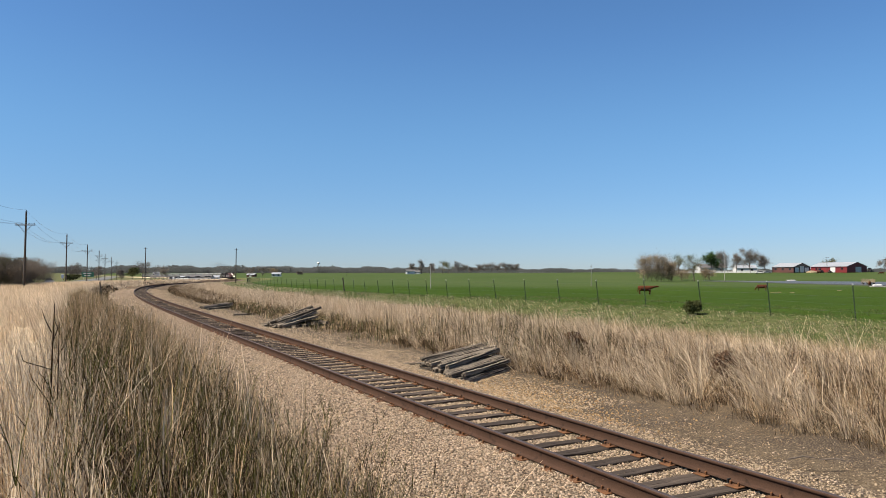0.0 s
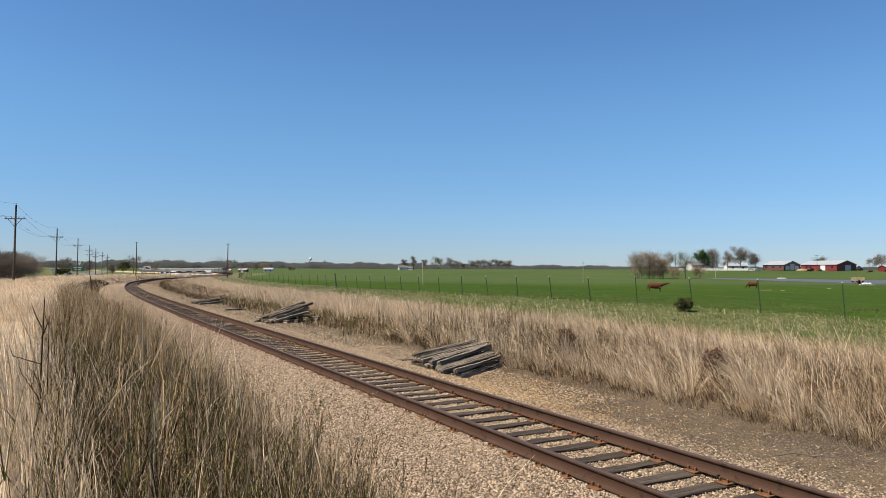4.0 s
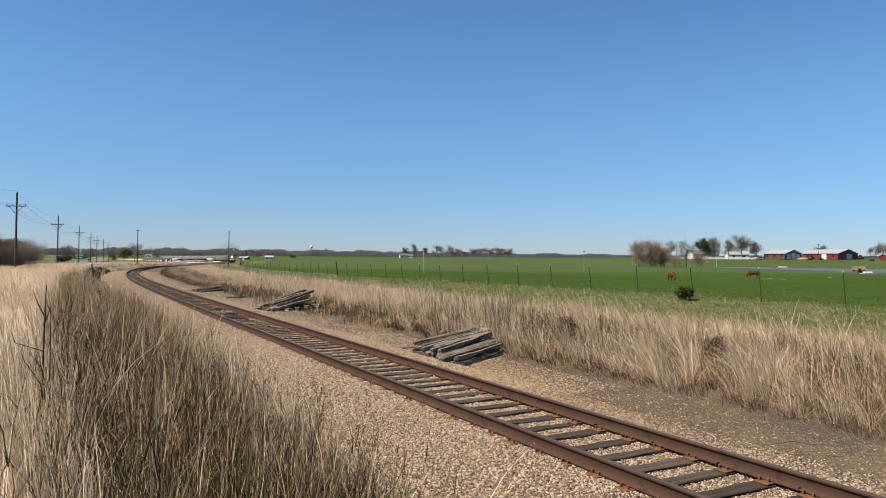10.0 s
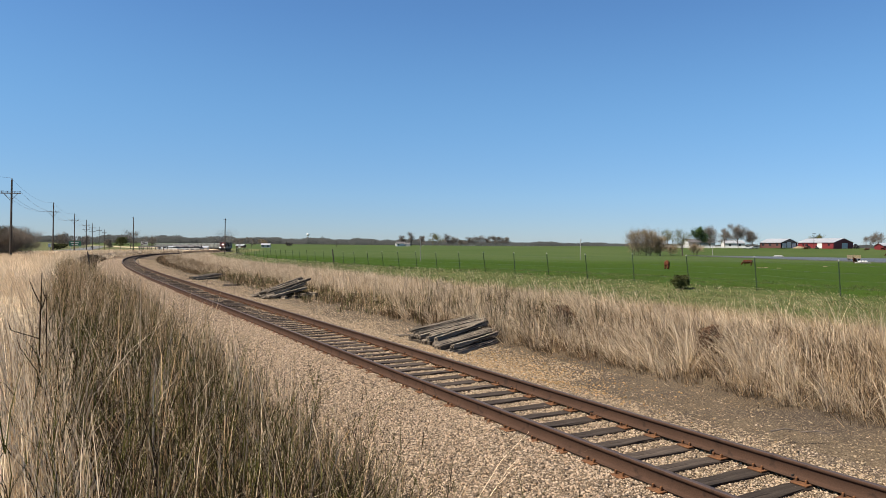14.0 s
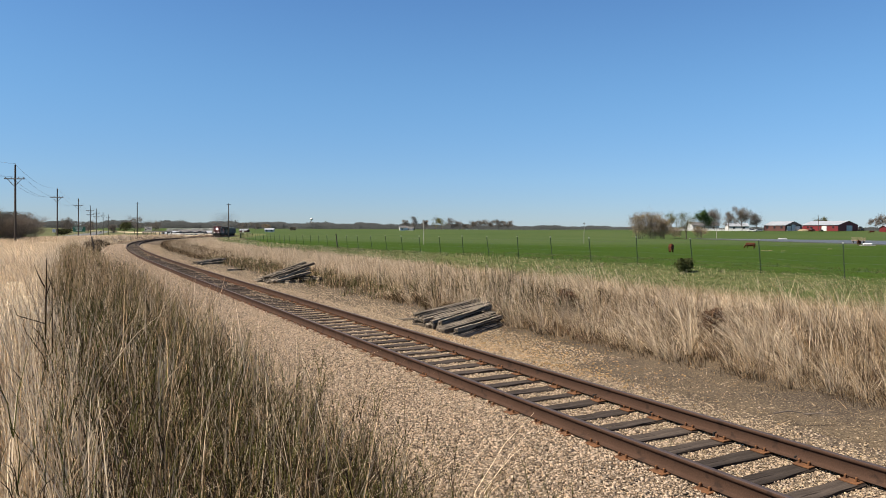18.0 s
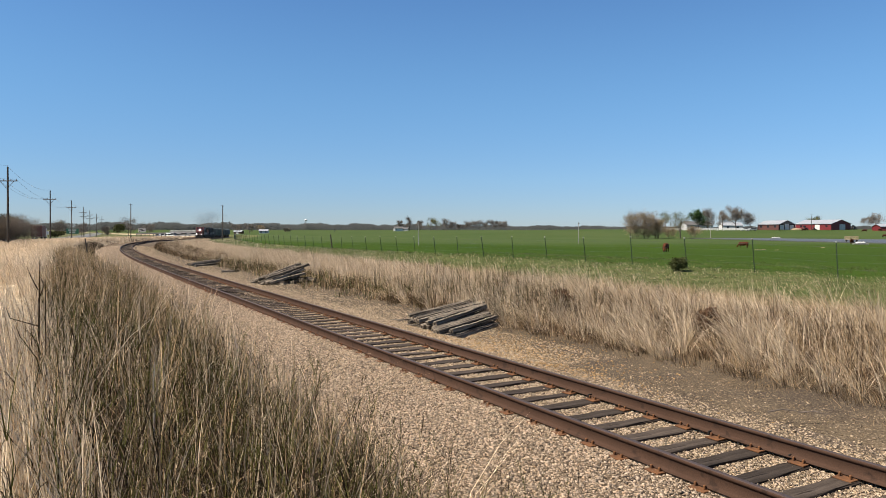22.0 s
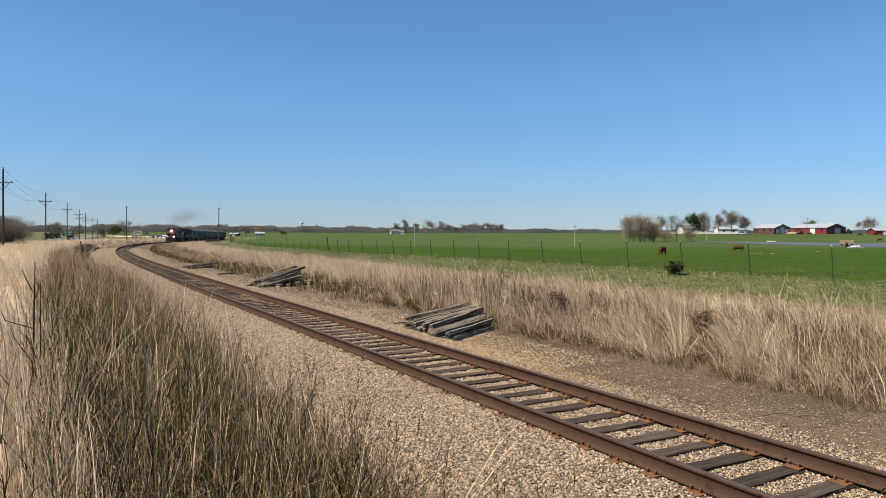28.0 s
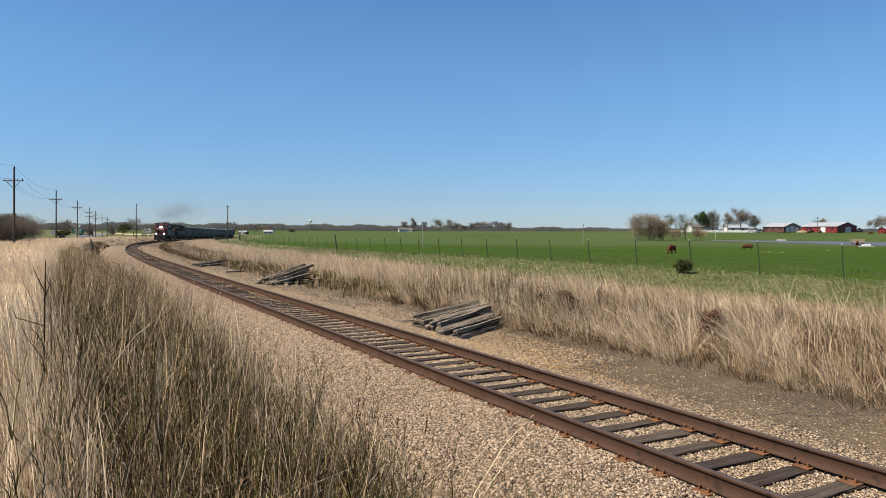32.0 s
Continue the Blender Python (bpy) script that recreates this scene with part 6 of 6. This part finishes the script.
def locomotive(lead):
    L = 20.6
    loco = empty("locomotive")
    box_part("frame", loco, LOCO_BLACK, (3.0, L - 0.8, 0.42), (0, 0, 1.35), 0.05)
    box_part("fuel_tank", loco, DARK_STEEL, (2.5, 4.6, 0.85), (0, 0, 0.72), 0.18)
    for y in (-6.6, 6.6):
        bogie(loco, y, 3, 1.75)
    # cab and nose
    bm = bmesh.new()
    prism(bm, [(6.0, 1.56), (8.1, 1.56), (8.1, 3.3), (7.8, 4.45), (6.0, 4.45)], -1.5, 1.5)
    bmesh.ops.bevel(bm, geom=bm.edges[:], offset=0.08, segments=2, affect="EDGES")
    cab = part("cab", bm, LOCO_RED if lead else LOCO_BLACK, loco)
    bm = bmesh.new()
    for sx in (-1, 1):
        box(bm, (0.85, 0.05, 0.6), (sx * 0.75, 7.97, 3.72), pose(0, 0, 0, 14.6), 0.02)
    part("windscreen", bm, GLASS_DARK, cab)
    for sx in (-1, 1):
        bm = bmesh.new()
        box(bm, (0.05, 1.4, 0.65), (sx * 1.5, 7.0, 3.65), None, 0.02)
        part("side_window", bm, GLASS_DARK, cab)
        box_part("number_board", cab, DARK_STEEL, (0.55, 0.06, 0.24), (sx * 0.8, 7.86, 4.3), 0.02)
    bm = bmesh.new()
    prism(bm, [(8.1, 1.56), (9.7, 1.56), (9.75, 2.7), (9.5, 3.0), (8.1, 3.25)], -1.05, 1.05)
    bmesh.ops.bevel(bm, geom=bm.edges[:], offset=0.1, segments=2, affect="EDGES")
    nose = part("nose", bm, LOCO_RED, loco, "dirty red nose")
    box_part("nose_door", nose, LOCO_BLACK, (0.55, 0.05, 1.2), (0.55, 9.77, 2.2), 0.02)
    bm = bmesh.new()
    for sx in (-0.17, 0.17):
        tube(bm, (sx, 8.02, 3.42), (sx, 8.22, 3.42), 0.11, 0.13, 12)
    part("headlight", bm, LAMP_ON if lead else STEEL, loco)
    for sx in (-1, 1):
        bm = bmesh.new()
        tube(bm, (sx * 0.95, 10.02, 1.72), (sx * 0.95, 10.18, 1.72), 0.11, 0.12, 12)
        part("ditch_light", bm, LAMP_ON if lead else STEEL, loco)
    # long hood
    bm = bmesh.new()
    prism(bm, [(-0.95, 1.56), (0.95, 1.56), (0.95, 3.9), (0.7, 4.2), (-0.7, 4.2), (-0.95, 3.9)], -9.6, 5.98)
    bmesh.ops.rotate(bm, verts=bm.verts[:], cent=(0, 0, 0), matrix=Matrix.Rotation(radians(90), 3, "Z"))
    part("hood", bm, LOCO_RED if lead else LOCO_BLACK, loco)
    bm = bmesh.new()
    for sx in (-1, 1):
        for k in range(9):
            box(bm, (0.04, 1.3, 1.7), (sx * 0.965, -8.6 + k * 1.55, 2.7), None, 0.01)
    part("hood_doors", bm, LOCO_BLACK, loco)
    box_part("radiator", loco, DARK_STEEL, (2.7, 3.6, 0.7), (0, -7.4, 3.95), 0.12)
    for k in range(3):
        bm = bmesh.new()
        tube(bm, (0, -8.6 + k * 1.4, 4.3), (0, -8.6 + k * 1.4, 4.5), 0.6, 0.6, 18)
        part("fan", bm, DARK_STEEL, loco)
    bm = bmesh.new()
    box(bm, (0.5, 0.9, 0.45), (0, 1.2, 4.4), None, 0.05)
    part("exhaust_stack", bm, DARK_STEEL, loco)
    bm = bmesh.new()
    for k in range(3):
        tube(bm, (-0.3 + 0.3 * k, 6.6, 4.52), (-0.3 + 0.3 * k, 7.0 + 0.15 * k, 4.6), 0.04, 0.09, 8)
    part("horn", bm, STEEL, loco)
    # pilot, steps, handrails
    bm = bmesh.new()
    prism(bm, [(9.7, 1.56), (10.1, 1.5), (10.35, 0.25), (10.1, 0.2), (9.7, 0.9)], -1.4, 1.4)
    part("snow_plough", bm, LOCO_BLACK, loco)
    for y in (-10.35, 10.45):
        box_part("coupler", loco, DARK_STEEL, (0.3, 0.7, 0.3), (0, y, 0.87), 0.05)
    for sx in (-1, 1):
        bm = bmesh.new()
        for k in range(12):
            y = -9.6 + k * 1.35
            tube(bm, (sx * 1.45, y, 1.55), (sx * 1.45, y, 2.55), 0.02, 0.02, 5)
        tube(bm, (sx * 1.45, -9.6, 2.55), (sx * 1.45, 5.3, 2.55), 0.02, 0.02, 5)
        tube(bm, (sx * 1.45, 8.3, 2.5), (sx * 1.45, 10.1, 2.4), 0.02, 0.02, 5)
        part("handrail", bm, WHITE_PAINT, loco)
        for y in (-9.9, 9.9):
            bm = bmesh.new()
            for k in range(3):
                box(bm, (0.35, 0.5, 0.05), (sx * 1.3, y, 0.5 + 0.35 * k))
            part("steps", bm, DARK_STEEL, loco)
    return tagged(loco, "dirty red and black diesel locomotive with lit headlamps" if lead else "dark diesel locomotive coupled behind the lead engine", "locomotive", group="locomotives")


def hopper_car(L=15.4):
    h = empty("hopper_car")
    half = L / 2
    bm = bmesh.new()
    prism(bm, [(-1.5, 1.25), (1.5, 1.25), (1.58, 2.6), (1.5, 3.95), (0.9, 4.35), (-0.9, 4.35), (-1.5, 3.95), (-1.58, 2.6)], -half + 1.5, half - 1.5)
    bmesh.ops.rotate(bm, verts=bm.verts[:], cent=(0, 0, 0), matrix=Matrix.Rotation(radians(90), 3, "Z"))
    body = part("body", bm, HOPPER, h)
    for sy in (-1, 1):
        bm = bmesh.new()
        y0, y1 = sy * (half - 1.51), sy * (half - 0.35)
        prism(bm, [(min(y0, y1), 4.3), (max(y0, y1), 4.3), (max(y0, y1), 4.0), (y0, 1.7)] if sy > 0 else [(y0, 4.3), (y1, 4.3), (y1, 4.0), (y0, 1.7)], -1.48, 1.48)
        part("end_slope", bm, HOPPER, body)
        bm = bmesh.new()
        for sx in (-1, 1):
            box(bm, (0.12, 0.12, 3.0), (sx * 1.35, sy * (half - 0.4), 2.75))
            tube(bm, (sx * 1.35, sy * (half - 0.4), 1.3), (sx * 1.35, sy * (half - 1.5), 3.4), 0.05, 0.05, 5)
        for k in range(6):
            box(bm, (0.5, 0.05, 0.05), (1.2, sy * (half - 0.35), 1.4 + 0.45 * k))
        part("end_frame", bm, HOPPER, h)
        bogie(h, sy * (half - 1.9))
        box_part("coupler", h, DARK_STEEL, (0.3, 0.9, 0.3), (0, sy * (half + 0.0), 0.87), 0.05)
    box_part("sill", h, DARK_STEEL, (2.6, L - 0.5, 0.25), (0, 0, 1.16), 0.03)
    for sx in (-1, 1):
        bm = bmesh.new()
        for k in range(13):
            box(bm, (0.1, 0.09, 2.5), (sx * 1.58, -half + 1.7 + k * (L - 3.4) / 12, 2.6), None, 0.02)
        part("ribs", bm, HOPPER, body)
    for k in range(3):
        bm = bmesh.new()
        made = bmesh.ops.create_cone(bm, cap_ends=True, segments=4, radius1=0.5, radius2=1.75, depth=0.9, matrix=pose(0, (k - 1) * 3.4, 0.85, 0, 0, 45))
        part("chute", bm, HOPPER, h)
    bm = bmesh.new()
    box(bm, (0.7, L - 1.2, 0.06), (0, 0, 4.5))
    for k in range(6):
        box(bm, (0.08, 0.08, 0.14), (0, -half + 1.8 + k * (L - 3.6) / 5, 4.42))
    part("running_board", bm, STEEL, h)
    for k in range(8):
        bm = bmesh.new()
        tube(bm, (0.55, -half + 2.2 + k * (L - 4.4) / 7, 4.33), (0.55, -half + 2.2 + k * (L - 4.4) / 7, 4.47), 0.38, 0.36, 12)
        part("hatch", bm, HOPPER, h)
    return tagged(h, "pale grey covered hopper car streaked with rust", "hopper car", group="hopper cars of the train")


TRAIN = []


def build_train():
    lead = locomotive(True)
    TRAIN.append((lead, 10.3, 13.2))
    second = locomotive(False)
    TRAIN.append((second, 31.4, 13.2))
    first = hopper_car()
    at = 49.9
    TRAIN.append((first, at, 11.6))
    for _ in range(22):
        at += 16.1
        TRAIN.append((copy_thing(first, Matrix()), at, 11.6))


SPEED, NOSE = 10.3, 530.0


def train_pose(back, base, t):
    """The vehicle whose middle is so far behind the nose, on its two bogies."""
    s = NOSE - SPEED * t + back
    (a, b), _, z = on_line(np.array([s - base / 2, s + base / 2]))
    mid = (a + b) / 2
    yaw = math.atan2(-(a - b)[0], (a - b)[1])
    return pose(mid[0], mid[1], (z[0] + z[1]) / 2, math.degrees(math.atan2(z[0] - z[1], base)), 0, math.degrees(yaw))


# ---- thin exhaust haze: rigid puffs that trail over the engines ----
PUFFS = []


def build_smoke():
    m = bpy.data.materials.new("thin_exhaust")
    m.use_nodes = True
    n, l = m.node_tree.nodes, m.node_tree.links
    b = n["Principled BSDF"]
    b.inputs["Base Color"].default_value, b.inputs["Roughness"].default_value = (0.20, 0.19, 0.185, 1), 1.0
    b.inputs["Specular IOR Level"].default_value = 0.0
    tr, mx, co, mp, gr, nz, mu = (n.new(k) for k in ("ShaderNodeBsdfTransparent", "ShaderNodeMixShader", "ShaderNodeTexCoord", "ShaderNodeMapping", "ShaderNodeTexGradient", "ShaderNodeTexNoise", "ShaderNodeMath"))
    gr.gradient_type = "SPHERICAL"
    mp.inputs["Scale"].default_value = (1, 0, 1)
    nz.inputs["Scale"].default_value = 1.6
    mu.operation = "MULTIPLY"
    rg = n.new("ShaderNodeMapRange")
    rg.inputs[1].default_value, rg.inputs[2].default_value, rg.inputs[3].default_value, rg.inputs[4].default_value = 0.3, 0.7, 0.03, 0.15
    l.new(co.outputs["Object"], mp.inputs[0])
    l.new(mp.outputs[0], gr.inputs[0])
    l.new(co.outputs["Object"], nz.inputs["Vector"])
    l.new(nz.outputs[0], rg.inputs[0])
    l.new(gr.outputs["Fac"], mu.inputs[0])
    l.new(rg.outputs[0], mu.inputs[1])
    l.new(mu.outputs[0], mx.inputs[0])
    l.new(tr.outputs[0], mx.inputs[1])
    l.new(b.outputs[0], mx.inputs[2])
    l.new(mx.outputs[0], n["Material Output"].inputs[0])
    rng = random.Random(31)
    for k in range(3):
        bm = bmesh.new()
        ball(bm, (0, 0, 0), 1.0, (1.0, 0.8, 1.0), 3)
        for v in bm.verts:
            v.co *= 1 - 0.25 * abs(noise.noise(v.co * 1.3 + Vector((k * 5, 0, 0))))
        o = part("exhaust_puff", bm, m, None, smooth=True)
        o.visible_shadow = False
        o.scale = (4.2 + 2.4 * k, 3.0 + 1.0 * k, 2.6 + 1.3 * k)
        tagged(o, "thin grey diesel exhaust drifting over the engine", "smoke", group="exhaust puffs")
        PUFFS.append((o, 22.0 + 17.0 * k, 6.6 + 1.4 * k, 1.5 + 2.0 * k))


build_train()
build_smoke()

# ---- cattle ----
NECKS = []


def cow(m, hide, label, grazing=True):
    """A cow with its nose at +y."""
    c = empty("cow", m)
    bm = bmesh.new()
    prof = [(-1.02, 0.98, 0.20, 0.24), (-0.9, 0.98, 0.30, 0.34), (-0.5, 0.95, 0.34, 0.40), (0.0, 0.90, 0.38, 0.44), (0.45, 0.92, 0.35, 0.42), (0.75, 0.98, 0.27, 0.36), (0.92, 1.04, 0.18, 0.24)]
    rings = []
    for y, z, rx, rz in prof:
        rings.append([bm.verts.new((rx * math.cos(a * math.pi / 6), y, z + rz * math.sin(a * math.pi / 6) * (1.0 if a % 12 > 6 else 0.92))) for a in range(12)])
    for p, q in zip(rings, rings[1:]):
        for i in range(12):
            bm.faces.new((p[i], p[(i + 1) % 12], q[(i + 1) % 12], q[i]))
    bm.faces.new(rings[0])
    bm.faces.new(rings[-1][::-1])
    bmesh.ops.recalc_face_normals(bm, faces=bm.faces[:])
    part("body", bm, hide, c, smooth=True)
    head_at = Vector((0, 1.28, 0.42)) if grazing else Vector((0, 1.42, 1.28))
    bm = bmesh.new()
    shoulder = Vector((0, 0.8, 1.08))
    head_at -= shoulder
    tube(bm, (0, -0.06, 0), head_at + Vector((0, -0.08, 0.08)), 0.24, 0.13, 10)
    neck = part("neck", bm, hide, c, smooth=True)
    neck.matrix_basis = pose(*shoulder)
    NECKS.append(neck)
    bm = bmesh.new()
    nose = head_at + (Vector((0, 0.16, -0.34)) if grazing else Vector((0, 0.36, -0.18)))
    tube(bm, head_at + Vector((0, -0.06, 0.1)), nose, 0.14, 0.085, 10)
    ball(bm, head_at, 0.145, (0.95, 1, 1), 2)
    part("head", bm, hide, neck, smooth=True)
    bm = bmesh.new()
    for sx in (-1, 1):
        ball(bm, head_at + Vector((sx * 0.2, -0.05, 0.06)), 0.09, (1.3, 0.35, 0.7), 1)
    part("ears", bm, hide, neck)
    for sx in (-0.22, 0.22):
        for y in (-0.75, 0.66):
            bm = bmesh.new()
            tube(bm, (sx, y, 0.85), (sx, y + (-0.05 if y < 0 else 0.02), 0.42), 0.14, 0.075, 8)
            tube(bm, (sx, y + (-0.05 if y < 0 else 0.02), 0.42), (sx, y, 0.07), 0.07, 0.055, 8)
            leg = part("leg", bm, hide, c, smooth=True)
            bm = bmesh.new()
            tube(bm, (sx, y, 0.0), (sx, y + 0.01, 0.09), 0.075, 0.06, 8)
            part("hoof", bm, HOOF, leg)
    bm = bmesh.new()
    tube(bm, (0, -1.0, 1.15), (0, -1.1, 0.7), 0.035, 0.02, 6)
    tube(bm, (0, -1.1, 0.7), (0, -1.09, 0.4), 0.03, 0.05, 6)
    part("tail", bm, hide, c)
    return tagged(c, label, "cow", group="cattle in the pasture")


HERD = []


def cow_rows(points):
    return [(t, pose(*spot(az, r), 0, 0, turn)) for t, az, r, turn in points]


def build_cattle():
    a = cow(Matrix(), COW, "dark red-brown cow walking and grazing in the pasture")
    HERD.append((a, ((0, 15.12, 108, -95), (2, 15.8, 108, -95), (3.5, 16.35, 108, -100), (5.2, 16.85, 108, -122), (6.5, 17.2, 108, -150), (8, 17.55, 108, -174), (9.5, 17.65, 108, -180), (13, 17.6, 107, -190), (20, 17.65, 107, -205), (26, 17.7, 107, -212), (32, 17.75, 106, -218))))
    b = cow(Matrix(), COW, "red-brown cow grazing with its head down")
    b.scale = (0.86, 0.86, 0.86)
    HERD.append((b, ((0, 23.45, 145, 58), (8, 23.45, 145, 50), (16, 23.3, 145, 44), (24, 23.2, 145, 48), (32, 23.15, 145, 46))))
    c = cow(Matrix(), COW, "red-brown cow standing beside a hay wagon", False)
    HERD.append((c, ((0, 30.3, 208, 150), (16, 30.25, 208, 140), (32, 30.2, 208, 150))))
    for az, r, turn in ((31.0, 420, 60), (31.9, 430, -70), (32.2, 360, 20), (27.2, 430, 90)):
        cow(pose(*spot(az, r), 0, 0, turn), COW_DARK, "dark cow far off near the barns", True)


VEHICLES = []


def build_vehicles():
    t = empty("box_trailer_truck")
    box_part("trailer", t, BARN_BROWN, (2.6, 11.0, 2.9), (0, -2.5, 2.55), 0.06)
    for sx in (-0.64, 0.64):
        box_part("rear_door", t, BARN_BROWN, (1.22, 0.06, 2.7), (sx, -8.03, 2.5), 0.02)
    box_part("cab", t, WHITE_PAINT, (2.4, 2.6, 2.6), (0, 5.2, 2.1), 0.2)
    for y in (-7, -5.7, 2.6, 3.8, 6.0):
        for sx in (-1, 1):
            bm = bmesh.new()
            tube(bm, (sx * 0.85, y, 0.5), (sx * 1.22, y, 0.5), 0.5, 0.5, 14)
            part("wheel", bm, RUBBER, t)
    tagged(t, "dark red box trailer truck on the highway", "truck")
    VEHICLES.append((t, 0.0, 23.0, 30.0, 2.0))
    VEHICLES.append((car("pickup_truck", Matrix(), WHITE_PAINT, "white pickup driving on the highway", 0.35), -60.5, 25.0, 30.0, 2.0))
    VEHICLES.append((car("car", Matrix(), WHITE_PAINT, "white car driving on the highway"), -22.0, 25.0, 30.0, 2.0))
    VEHICLES.append((car("car", Matrix(), DARK_STEEL, "dark car driving on the highway"), -27.0, 30.0, 28.0, 2.0))
    VEHICLES.append((car("car", Matrix(), DARK_STEEL, "dark sport utility car driving on the highway", 0.4), -108.0, 32.0, 28.0, 2.0))
    VEHICLES.append((car("car", Matrix(), STEEL, "grey car driving on the highway"), 40.0, 3.0, 28.0, 2.0))


build_cattle()
build_vehicles()


def motions():
    for ob, back, base in TRAIN:
        walk(ob, [(1.6 * k, train_pose(back, base, 1.6 * k)) for k in range(21)])
    for ob, back, up, side in PUFFS:
        rows = []
        for k in range(21):
            m = train_pose(back, 4.0, 1.6 * k)
            p = m @ Vector((side * 0.35, 0, up))
            rows.append((1.6 * k, pose(*p, 0, 0, 19)))
        walk(ob, rows)
    for ob, points in HERD:
        walk(ob, cow_rows(points))
    # the first cow walks with its head up, then grazes
    walk(NECKS[0], [(t, pose(0, 0.8, 1.08, up)) for t, up in ((0, 62), (3, 66), (8.5, 60), (10.5, 4), (14, 0), (22, 6), (32, 0))])
    turn = math.degrees(math.atan2(-HIGHWAY[1].x, HIGHWAY[1].y))
    for ob, u, t0, speed, off in VEHICLES:
        rows = []
        for k in range(17):
            x, y, z = highway_spot(u + speed * (2 * k - t0), off)
            rows.append((2.0 * k, pose(x, y, z, 0, 0, turn)))
        walk(ob, rows)


motions()
